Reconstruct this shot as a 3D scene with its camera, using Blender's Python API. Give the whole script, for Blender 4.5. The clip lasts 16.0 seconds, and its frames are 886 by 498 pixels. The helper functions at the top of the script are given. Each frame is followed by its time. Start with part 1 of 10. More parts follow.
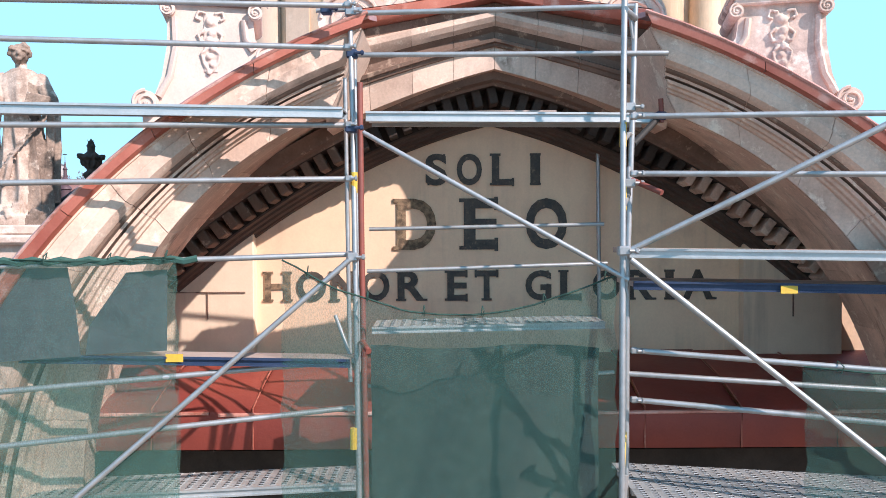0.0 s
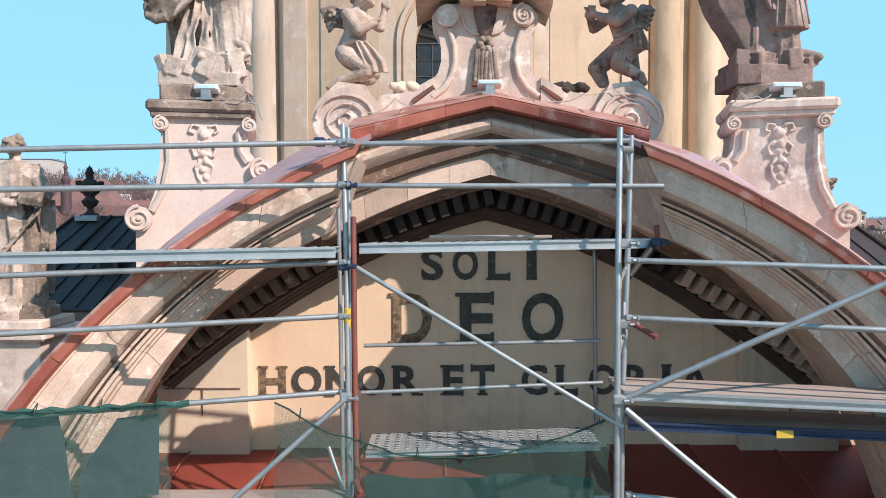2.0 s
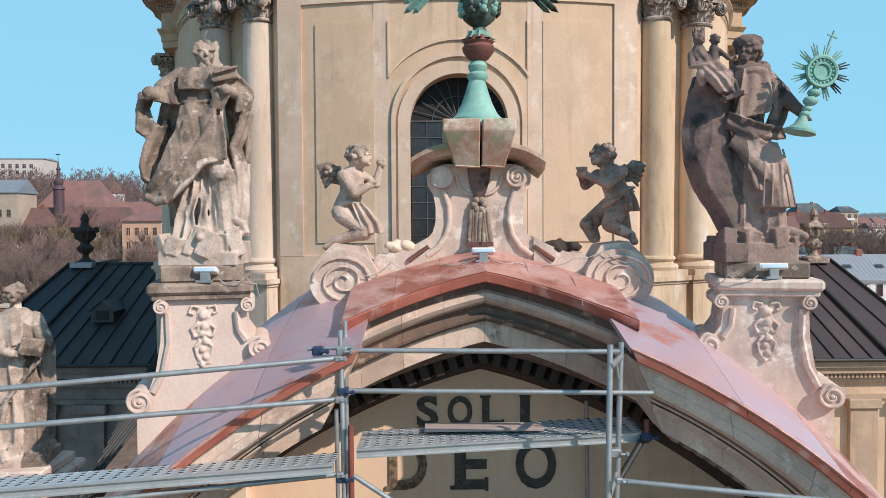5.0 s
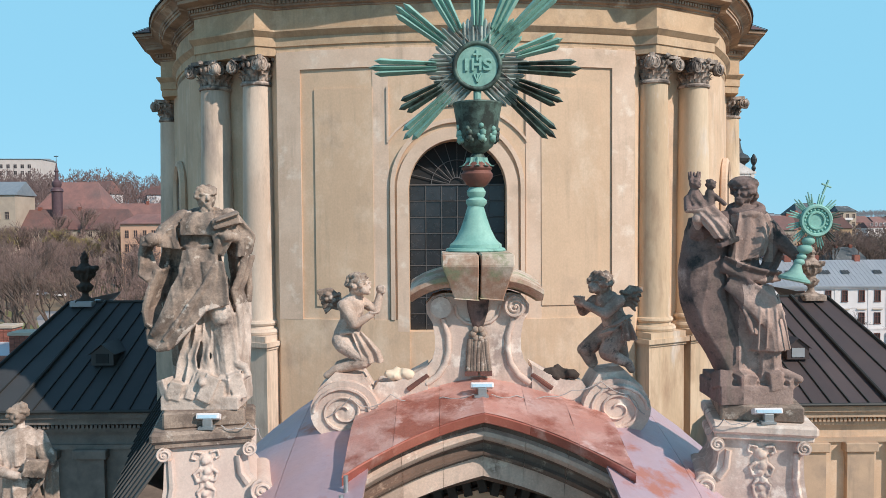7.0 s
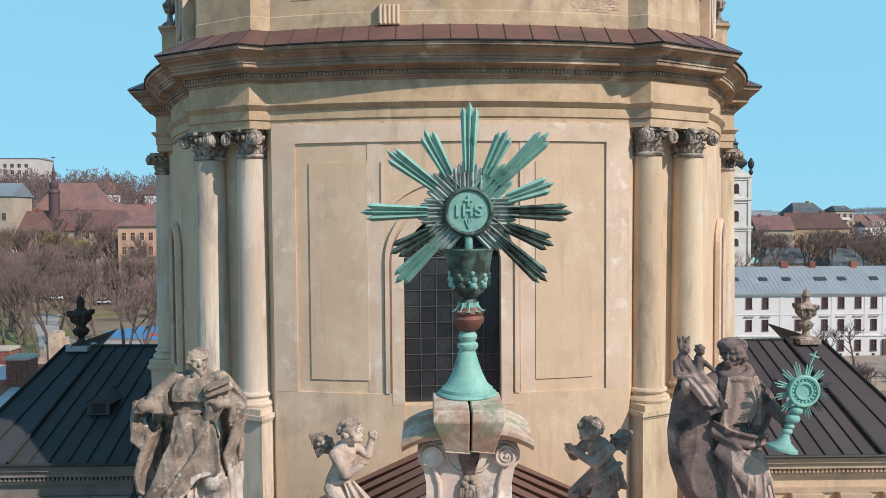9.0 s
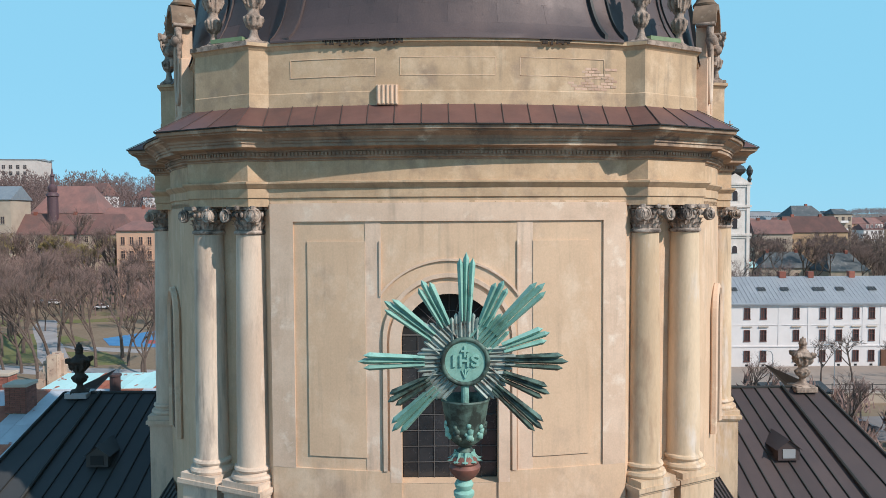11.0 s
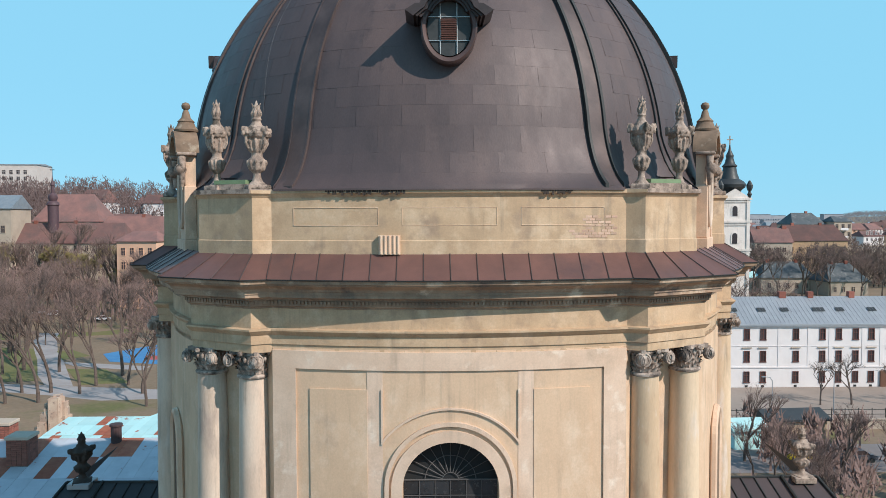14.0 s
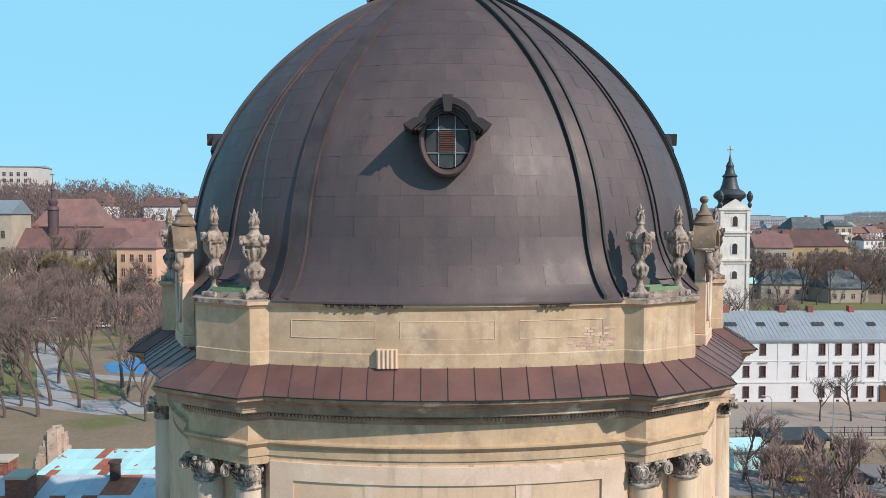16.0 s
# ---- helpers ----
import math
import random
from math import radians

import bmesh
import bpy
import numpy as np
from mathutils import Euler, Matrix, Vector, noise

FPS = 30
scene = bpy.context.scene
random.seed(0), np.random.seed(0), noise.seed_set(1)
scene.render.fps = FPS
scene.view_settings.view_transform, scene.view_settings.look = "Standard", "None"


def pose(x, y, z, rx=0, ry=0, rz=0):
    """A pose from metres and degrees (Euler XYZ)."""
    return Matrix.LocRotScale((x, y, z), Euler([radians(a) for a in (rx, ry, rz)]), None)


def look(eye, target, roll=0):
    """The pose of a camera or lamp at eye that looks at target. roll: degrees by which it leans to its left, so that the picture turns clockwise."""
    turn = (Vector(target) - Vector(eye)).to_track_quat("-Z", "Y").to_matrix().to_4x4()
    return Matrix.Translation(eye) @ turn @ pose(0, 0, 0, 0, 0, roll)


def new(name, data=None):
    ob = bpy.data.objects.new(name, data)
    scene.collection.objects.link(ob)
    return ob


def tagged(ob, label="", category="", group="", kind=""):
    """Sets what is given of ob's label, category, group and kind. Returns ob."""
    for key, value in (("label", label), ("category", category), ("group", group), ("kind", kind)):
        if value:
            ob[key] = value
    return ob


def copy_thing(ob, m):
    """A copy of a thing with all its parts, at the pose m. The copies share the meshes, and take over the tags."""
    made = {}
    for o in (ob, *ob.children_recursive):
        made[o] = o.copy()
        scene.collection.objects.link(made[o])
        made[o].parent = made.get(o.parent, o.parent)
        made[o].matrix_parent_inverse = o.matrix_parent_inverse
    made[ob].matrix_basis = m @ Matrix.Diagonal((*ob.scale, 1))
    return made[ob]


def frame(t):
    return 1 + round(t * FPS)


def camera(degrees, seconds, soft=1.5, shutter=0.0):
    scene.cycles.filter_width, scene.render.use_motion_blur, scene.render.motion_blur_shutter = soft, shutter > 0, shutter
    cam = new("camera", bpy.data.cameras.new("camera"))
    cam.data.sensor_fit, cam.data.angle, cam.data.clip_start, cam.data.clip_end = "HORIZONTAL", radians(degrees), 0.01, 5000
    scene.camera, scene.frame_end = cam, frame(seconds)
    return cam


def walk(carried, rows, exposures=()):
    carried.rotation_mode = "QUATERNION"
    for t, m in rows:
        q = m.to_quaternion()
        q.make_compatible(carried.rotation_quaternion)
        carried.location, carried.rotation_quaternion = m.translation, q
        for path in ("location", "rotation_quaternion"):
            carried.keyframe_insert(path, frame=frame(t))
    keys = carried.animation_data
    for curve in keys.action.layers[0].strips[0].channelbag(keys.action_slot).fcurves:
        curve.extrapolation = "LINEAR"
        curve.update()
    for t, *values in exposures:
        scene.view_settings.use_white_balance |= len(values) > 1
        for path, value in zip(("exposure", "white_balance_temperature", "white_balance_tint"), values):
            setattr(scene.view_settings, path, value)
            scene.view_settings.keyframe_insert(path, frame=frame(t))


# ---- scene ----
cam = camera(60.3, 16.0, 0.85)
# seconds, x, y, z, yaw, pitch, lean
ROWS = [
    (0.0, -0.583, 0.040, 18.347, -0.05, -1.27, 0.29),
    (0.5, -0.556, 0.020, 18.674, 0.02, -1.48, 0.26),
    (1.0, -0.519, 0.038, 18.987, 0.04, -1.64, 0.24),
    (1.5, -0.507, 0.074, 19.284, 0.04, -1.63, 0.22),
    (2.0, -0.519, 0.114, 19.562, 0.00, -1.60, 0.22),
    (2.5, -0.542, 0.115, 19.840, -0.08, -1.58, 0.22),
    (3.0, -0.540, 0.098, 20.140, -0.14, -1.59, 0.21),
    (3.5, -0.524, 0.073, 20.464, -0.20, -1.64, 0.20),
    (4.0, -0.503, 0.017, 20.798, -0.31, -1.73, 0.24),
    (6.5, -0.541, -0.020, 22.576, -0.51, -2.06, 0.40),
    (7.0, -0.513, -0.047, 23.022, -0.54, -2.09, 0.41),
    (7.5, -0.525, -0.042, 23.475, -0.58, -2.11, 0.42),
    (8.0, -0.481, -0.042, 23.926, -0.63, -2.15, 0.41),
    (8.5, -0.454, -0.042, 24.410, -0.67, -2.23, 0.41),
    (9.0, -0.421, -0.020, 24.848, -0.70, -2.36, 0.42),
    (11.5, -0.383, -0.013, 27.204, -0.79, -2.43, 0.30),
    (12.0, -0.402, 0.001, 27.707, -0.80, -2.44, 0.34),
    (12.5, -0.409, 0.011, 28.291, -0.82, -2.46, 0.31),
    (13.0, -0.437, -0.015, 28.882, -0.80, -2.40, 0.27),
    (13.5, -0.442, 0.011, 29.524, -0.80, -2.37, 0.23),
    (14.0, -0.408, -0.009, 30.224, -0.78, -2.40, 0.19),
    (14.5, -0.357, -0.062, 30.929, -0.79, -2.45, 0.15),
    (15.0, -0.326, -0.020, 31.632, -0.76, -2.46, 0.11),
    (15.5, -0.347, 0.072, 32.289, -0.76, -2.49, 0.08),
    (16.0, -0.346, 0.142, 32.934, -0.76, -2.50, 0.06),
]
walk(cam, [(t, pose(x, y, z, 90 + pitch, lean, yaw)) for t, x, y, z, yaw, pitch, lean in ROWS],
     [(0.0, 0.70, 6800, 22), (1.0, 0.52, 6800, 17.5), (2.0, 0.31, 6800, 15), (3.5, 0.12, 6850, 14), (6.5, 0.04, 6850, 12.5), (9.0, 0.01, 6750, 9.6), (11.5, 0.0, 6700, 10.4), (14.0, 0.06, 6700, 9.6), (16.0, 0.11, 6700, 9.8)])

# ---- light ----
SUN = Vector((1.0, -0.82, 1.0)).normalized()
world = bpy.data.worlds.new("sky")
scene.world = world
world.use_nodes = True
wn, wl = world.node_tree.nodes, world.node_tree.links
sky = wn.new("ShaderNodeTexSky")
sky.sky_type, sky.sun_disc = "NISHITA", False
sky.sun_elevation = math.asin(SUN.z)
sky.sun_rotation = math.atan2(SUN.x, SUN.y)
sky.air_density, sky.dust_density, sky.ozone_density, sky.altitude = 1.0, 0.0, 3.0, 300
# spring haze: the pale lower sky evens out to one light blue, the clear upper sky stays deep
haze = wn.new("ShaderNodeMix")
haze.data_type = "RGBA"
haze.inputs[7].default_value = (0.262 / 0.14, 0.66 / 0.14, 0.93 / 0.14, 1)
split, share = wn.new("ShaderNodeSeparateColor"), wn.new("ShaderNodeMapRange")
share.inputs[1].default_value, share.inputs[2].default_value = 0.55, 1.35
share.inputs[3].default_value, share.inputs[4].default_value = 0.15, 0.93
wl.new(sky.outputs[0], split.inputs[0])
wl.new(split.outputs[0], share.inputs[0])
wl.new(share.outputs[0], haze.inputs[0])
wl.new(sky.outputs[0], haze.inputs[6])
wl.new(haze.outputs[2], wn["Background"].inputs[0])
wn["Background"].inputs[1].default_value = 0.14
sun_lamp = bpy.data.lights.new("sun", "SUN")
sun_lamp.energy, sun_lamp.angle, sun_lamp.color = 4.3, radians(0.55), (1.0, 0.93, 0.86)
sun = new("sun", sun_lamp)
sun.matrix_world = look(SUN * 80, (0, 0, 0))

# ---- helpers for building ----
def part(name, bm, material, parent=None, label="", smooth=None):
    me = bpy.data.meshes.new(name)
    bmesh.ops.recalc_face_normals(bm, faces=bm.faces[:])
    bm.to_mesh(me)
    bm.free()
    for m in (material if isinstance(material, (list, tuple)) else [material]):
        me.materials.append(m)
    if smooth is not None:
        me.shade_smooth()
        if smooth < 180:
            me.set_sharp_from_angle(angle=radians(smooth))
    ob = new(name, me)
    ob.parent = parent
    if label:
        tagged(ob, label)
    return ob


def thing(name, label, category, group="", kind="", m=None):
    ob = new(name)
    ob.empty_display_size = 0.3
    if m is not None:
        ob.matrix_basis = m
    return tagged(ob, label, category, group, kind)


def mesh_part(name, me, parent, m=None):
    ob = new(name, me)
    ob.parent = parent
    if m is not None:
        ob.matrix_basis = m
    return ob


def box(bm, x0, x1, y0, y1, z0, z1, m=None, bevel=0.0):
    c = Matrix.Translation(((x0 + x1) / 2, (y0 + y1) / 2, (z0 + z1) / 2)) @ Matrix.Diagonal((x1 - x0, y1 - y0, z1 - z0, 1))
    r = bmesh.ops.create_cube(bm, size=1, matrix=(m @ c) if m is not None else c)
    if bevel:
        es = list({e for v in r["verts"] for e in v.link_edges})
        bmesh.ops.bevel(bm, geom=es, offset=bevel, segments=1, affect="EDGES")


def rod(bm, a, b, r, r2=None, seg=10):
    a, b = Vector(a), Vector(b)
    d = b - a
    q = d.to_track_quat("Z", "Y").to_matrix().to_4x4()
    bmesh.ops.create_cone(bm, cap_ends=True, segments=seg, radius1=r, radius2=r if r2 is None else r2, depth=d.length,
                          matrix=Matrix.Translation((a + b) / 2) @ q)


def ball(bm, c, r, sx=1, sy=1, sz=1, m=None, sub=2):
    t = Matrix.Translation(c) @ (m if m is not None else Matrix()) @ Matrix.Diagonal((sx, sy, sz, 1))
    bmesh.ops.create_icosphere(bm, subdivisions=sub, radius=r, matrix=t)


def grid(bm, rows, close_u=False, close_v=False):
    """Faces over rows of points."""
    vs = [[bm.verts.new(p) for p in row] for row in rows]
    n, k = len(vs), len(vs[0])
    for i in range(n if close_u else n - 1):
        for j in range(k if close_v else k - 1):
            bm.faces.new((vs[i][j], vs[(i + 1) % n][j], vs[(i + 1) % n][(j + 1) % k], vs[i][(j + 1) % k]))
    return vs


def lathe(bm, prof, c=(0, 0, 0), seg=24, sx=1.0, sy=1.0, m=None):
    m = m if m is not None else Matrix()
    rows = [[m @ Vector((c[0] + r * sx * math.cos(2 * math.pi * k / seg), c[1] + r * sy * math.sin(2 * math.pi * k / seg), c[2] + z)) for k in range(seg)] for r, z in prof]
    vs = grid(bm, rows, close_v=True)
    for row in (vs[0], vs[-1]):
        try:
            bm.faces.new(row)
        except ValueError:
            pass


def prism(bm, outline, y0, y1, m=None):
    """An outline in x and z, filled, from y0 to y1."""
    m = m if m is not None else Matrix()
    a = [bm.verts.new(m @ Vector((x, y0, z))) for x, z in outline]
    b = [bm.verts.new(m @ Vector((x, y1, z))) for x, z in outline]
    bm.faces.new(a)
    bm.faces.new(b[::-1])
    for i in range(len(a)):
        j = (i + 1) % len(a)
        bm.faces.new((a[i], b[i], b[j], a[j]))


def slab(bm, outline, z0, z1):
    """An outline in x and y, filled, from z0 to z1."""
    a = [bm.verts.new((x, y, z0)) for x, y in outline]
    b = [bm.verts.new((x, y, z1)) for x, y in outline]
    bm.faces.new(a[::-1])
    bm.faces.new(b)
    for i in range(len(a)):
        j = (i + 1) % len(a)
        bm.faces.new((a[i], a[j], b[j], b[i]))


def pipe(bm, pts, r, seg=8, taper=1.0):
    """A bent round bar through points."""
    pts = [Vector(p) for p in pts]
    rows, n = [], len(pts)
    for i, p in enumerate(pts):
        d = (pts[min(i + 1, n - 1)] - pts[max(i - 1, 0)]).normalized()
        u = d.orthogonal().normalized() if i == 0 else (rows_u - d * rows_u.dot(d)).normalized()
        rows_u = u
        w = d.cross(u)
        rr = r * (1 + (taper - 1) * i / max(1, n - 1))
        rows.append([p + rr * (math.cos(a) * u + math.sin(a) * w) for a in (2 * math.pi * k / seg for k in range(seg))])
    vs = grid(bm, rows, close_v=True)
    bm.faces.new(vs[0][::-1])
    bm.faces.new(vs[-1])


# ---- materials ----
WARM = (1.04, 0.97, 0.965)


def mat(name, c1, c2=None, rough=0.8, metal=0.0, scale=1.5, mix=(0.35, 0.65), grain=0.12, grain_scale=40.0, bump=0.15,
        stain=None, stain_at=(0.55, 0.75), stain_scale=0.7, stretch=(1, 1, 1), rand=0.0, spots=None, spots_at=(0.62, 0.7), spots_scale=9.0, spec=0.4, bump_dist=0.01, streak=0.0):
    c1, c2, stain, spots = (c and tuple(min(0.9, v * w) for v, w in zip(c, WARM)) for c in (c1, c2, stain, spots))
    m = bpy.data.materials.new(name)
    m.use_nodes = True
    n, l = m.node_tree.nodes, m.node_tree.links
    bs = n["Principled BSDF"]
    bs.inputs["Specular IOR Level"].default_value = spec
    geo = n.new("ShaderNodeNewGeometry")
    mp = n.new("ShaderNodeMapping")
    mp.inputs["Scale"].default_value = stretch
    l.new(geo.outputs["Position"], mp.inputs[0])

    def noise_tex(s, detail=6, src=mp):
        t = n.new("ShaderNodeTexNoise")
        t.inputs["Scale"].default_value, t.inputs["Detail"].default_value, t.inputs["Roughness"].default_value = s, detail, 0.62
        l.new(src.outputs[0], t.inputs["Vector"])
        return t.outputs[0]

    def ramp(v, lo, hi):
        t = n.new("ShaderNodeMapRange")
        t.inputs[1].default_value, t.inputs[2].default_value = lo, hi
        l.new(v, t.inputs[0])
        return t.outputs[0]

    def mixc(f, a, b, kind="MIX"):
        t = n.new("ShaderNodeMix")
        t.data_type, t.blend_type = "RGBA", kind
        for sock, v in ((t.inputs[0], f), (t.inputs[6], a), (t.inputs[7], b)):
            if hasattr(v, "is_linked"):
                l.new(v, sock)
            else:
                sock.default_value = v if isinstance(v, float) else (*v, 1)
        return t.outputs[2]

    col = mixc(ramp(noise_tex(scale), *mix), c1, c2 or tuple(v * 0.8 for v in c1))
    if stain:
        col = mixc(ramp(noise_tex(stain_scale, 8), *stain_at), col, stain)
    if spots:
        col = mixc(ramp(noise_tex(spots_scale, 5), *spots_at), col, spots)
    if streak:
        run = n.new("ShaderNodeMapping")
        run.inputs["Scale"].default_value = (1, 1, 0.07)
        l.new(geo.outputs["Position"], run.inputs[0])
        thin = ramp(noise_tex(5.5, 5, run), 0.5, 0.72)
        patch = ramp(noise_tex(0.55, 4, geo), 0.42, 0.62)
        both = n.new("ShaderNodeMath")
        both.operation = "MULTIPLY"
        l.new(thin, both.inputs[0])
        l.new(patch, both.inputs[1])
        amount = n.new("ShaderNodeMath")
        amount.operation = "MULTIPLY"
        l.new(both.outputs[0], amount.inputs[0])
        amount.inputs[1].default_value = streak
        col = mixc(amount.outputs[0], col, (0.17, 0.14, 0.115))
    fine = noise_tex(grain_scale, 4)
    g = n.new("ShaderNodeMapRange")
    g.inputs[3].default_value, g.inputs[4].default_value = 1 - grain * 1.6, 1 + grain * 1.6
    l.new(fine, g.inputs[0])
    vm = n.new("ShaderNodeVectorMath")
    vm.operation = "SCALE"
    l.new(col, vm.inputs[0])
    l.new(g.outputs[0], vm.inputs["Scale"])
    col = vm.outputs[0]
    if rand:
        oi = n.new("ShaderNodeObjectInfo")
        g2 = n.new("ShaderNodeMapRange")
        g2.inputs[3].default_value, g2.inputs[4].default_value = 1 - rand, 1 + rand
        l.new(oi.outputs["Random"], g2.inputs[0])
        v2 = n.new("ShaderNodeVectorMath")
        v2.operation = "SCALE"
        l.new(col, v2.inputs[0])
        l.new(g2.outputs[0], v2.inputs["Scale"])
        col = v2.outputs[0]
    l.new(col, bs.inputs["Base Color"])
    rr = n.new("ShaderNodeMapRange")
    rr.inputs[3].default_value, rr.inputs[4].default_value = max(0.05, rough - 0.12), min(1.0, rough + 0.12)
    l.new(noise_tex(scale * 3), rr.inputs[0])
    l.new(rr.outputs[0], bs.inputs["Roughness"])
    bs.inputs["Metallic"].default_value = metal
    if bump:
        b = n.new("ShaderNodeBump")
        b.inputs["Strength"].default_value, b.inputs["Distance"].default_value = bump, bump_dist
        l.new(noise_tex(grain_scale * 0.5, 8), b.inputs["Height"])
        l.new(b.outputs[0], bs.inputs["Normal"])
    return m


OCHRE = mat("ochre_plaster", (0.63, 0.468, 0.325), (0.575, 0.425, 0.292), 0.9, scale=0.7, mix=(0.4, 0.6), stain=(0.47, 0.355, 0.26), stain_at=(0.55, 0.70), stain_scale=0.8, stretch=(1, 1, 0.8), grain=0.09, grain_scale=24, bump=0.2, spots=(0.71, 0.58, 0.44), spots_at=(0.52, 0.80), spots_scale=1.3, streak=0.36)
CREAM = mat("cream_plaster_band", (0.68, 0.535, 0.415), (0.61, 0.465, 0.35), 0.9, scale=0.9, mix=(0.4, 0.6), stain=(0.50, 0.385, 0.29), stain_at=(0.55, 0.70), stain_scale=1.0, grain=0.09, grain_scale=24, bump=0.2, spots=(0.74, 0.64, 0.53), spots_at=(0.56, 0.68), spots_scale=1.6, streak=0.35)
OCHRE_PALE = mat("pale_ochre_plaster", (0.66, 0.49, 0.355), (0.585, 0.43, 0.315), 0.9, scale=1.1, mix=(0.4, 0.6), stain=(0.44, 0.34, 0.25), stain_at=(0.55, 0.74), stain_scale=1.3, stretch=(1, 1, 0.8), grain=0.13, bump=0.2, spots=(0.72, 0.61, 0.47), spots_at=(0.57, 0.70), spots_scale=2.1, streak=0.32)
FRIEZE = mat("browned_ochre_plaster", (0.54, 0.40, 0.262), (0.445, 0.325, 0.21), 0.9, scale=1.0, mix=(0.4, 0.6), stain=(0.35, 0.26, 0.185), stain_at=(0.54, 0.70), stain_scale=1.3, grain=0.11, grain_scale=24, bump=0.22, spots=(0.64, 0.51, 0.36), spots_at=(0.52, 0.80), spots_scale=1.8, streak=0.5)
MOULD = mat("moulding_plaster", (0.50, 0.38, 0.27), (0.40, 0.31, 0.23), 0.9, scale=1.3, stain=(0.24, 0.20, 0.17), stain_at=(0.55, 0.8), grain=0.08, streak=0.75)
CORNICE = mat("dirt_browned_cornice_plaster", (0.40, 0.29, 0.205), (0.25, 0.18, 0.13), 0.9, scale=1.1, mix=(0.4, 0.62), stain=(0.13, 0.10, 0.085), stain_at=(0.58, 0.72), stain_scale=1.6, grain=0.14, grain_scale=24, bump=0.3, spots=(0.56, 0.46, 0.35), spots_at=(0.56, 0.66), spots_scale=1.4, streak=0.6)
COLUMN = mat("column_plaster", (0.67, 0.57, 0.465), (0.53, 0.425, 0.335), 0.85, scale=0.8, mix=(0.4, 0.6), stain=(0.30, 0.25, 0.22), stain_at=(0.56, 0.72), stain_scale=1.2, stretch=(1, 1, 0.28), grain=0.09, spots=(0.62, 0.55, 0.48), spots_at=(0.6, 0.7), spots_scale=1.5, streak=0.75)
# column plaster again, with warm sunlight put into the colour
COLUMN_GOLD = mat("golden_column_plaster", (0.65, 0.525, 0.375), (0.52, 0.395, 0.265), 0.85, scale=0.8, mix=(0.4, 0.6), stain=(0.33, 0.22, 0.145), stain_at=(0.56, 0.72), stain_scale=1.1, stretch=(1, 1, 0.28), grain=0.08, grain_scale=24, spots=(0.66, 0.60, 0.53), spots_at=(0.57, 0.68), spots_scale=1.2, streak=0.55)
CAPITAL = mat("weathered_capital_stone", (0.50, 0.43, 0.37), (0.24, 0.20, 0.17), 0.9, scale=4.5, mix=(0.42, 0.58), stain=(0.07, 0.06, 0.055), stain_at=(0.5, 0.62), stain_scale=2.0, bump=0.4, streak=0.5)
STATUE = mat("weathered_statue_stone", (0.34, 0.27, 0.215), (0.17, 0.132, 0.108), 0.9, scale=3.2, mix=(0.4, 0.6), stain=(0.075, 0.062, 0.052), stain_at=(0.58, 0.68), stain_scale=2.6, grain=0.32, grain_scale=45, bump=0.6, spots=(0.55, 0.49, 0.42), spots_at=(0.58, 0.70), spots_scale=8.0, bump_dist=0.012, streak=0.5)
STATUE_DARK = mat("dark_statue_stone", (0.225, 0.158, 0.14), (0.115, 0.086, 0.08), 0.9, scale=1.8, mix=(0.4, 0.6), stain=(0.42, 0.32, 0.28), stain_at=(0.60, 0.72), stain_scale=2.2, grain=0.25, grain_scale=45, bump=0.5, bump_dist=0.012, spots=(0.038, 0.036, 0.036), spots_at=(0.52, 0.63), spots_scale=2.6, streak=0.7)
URN = mat("lichen_urn_stone", (0.39, 0.315, 0.26), (0.22, 0.175, 0.145), 0.9, scale=4.5, mix=(0.42, 0.58), stain=(0.09, 0.075, 0.06), stain_at=(0.54, 0.65), stain_scale=4.0, grain=0.28, bump=0.6)
STONE_PINK = mat("pink_beige_stone", (0.66, 0.56, 0.475), (0.55, 0.44, 0.375), 0.85, scale=2.2, mix=(0.4, 0.6), stain=(0.33, 0.265, 0.24), stain_at=(0.55, 0.72), stain_scale=1.9, grain=0.14, bump=0.35, spots=(0.75, 0.68, 0.60), spots_at=(0.55, 0.64), spots_scale=4.5, streak=0.5)
STONE_ARCH = mat("arch_sandstone", (0.66, 0.525, 0.43), (0.54, 0.415, 0.335), 0.85, scale=1.8, mix=(0.42, 0.58), stain=(0.25, 0.185, 0.145), stain_at=(0.58, 0.70), stain_scale=2.0, grain=0.16, bump=0.35, rand=0.16, spots=(0.70, 0.62, 0.52), spots_at=(0.58, 0.66), spots_scale=5.0, streak=0.5)
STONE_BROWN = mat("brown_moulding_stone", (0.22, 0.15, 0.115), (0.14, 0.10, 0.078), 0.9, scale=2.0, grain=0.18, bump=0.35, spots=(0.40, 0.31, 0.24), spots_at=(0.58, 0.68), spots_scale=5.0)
# near-black; under the arch and the ledge it stands in for shade
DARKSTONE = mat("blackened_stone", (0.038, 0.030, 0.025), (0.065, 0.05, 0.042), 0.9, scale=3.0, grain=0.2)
TYMPANUM = mat("tympanum_plaster", (0.83, 0.64, 0.45), (0.76, 0.565, 0.40), 0.9, scale=1.0, stain=(0.58, 0.42, 0.30), stain_at=(0.55, 0.80), stain_scale=1.1, grain=0.06, bump=0.1, streak=0.35)
WHITEBLOCK = mat("repaired_white_render", (0.76, 0.66, 0.51), (0.69, 0.59, 0.45), 0.9, scale=2.0, grain=0.05, streak=0.4)
LETTER = mat("dark_letter_paint", (0.045, 0.045, 0.045), (0.09, 0.08, 0.065), 0.6, scale=9.0, grain=0.3, spots=(0.20, 0.16, 0.11), spots_at=(0.58, 0.7), spots_scale=16)
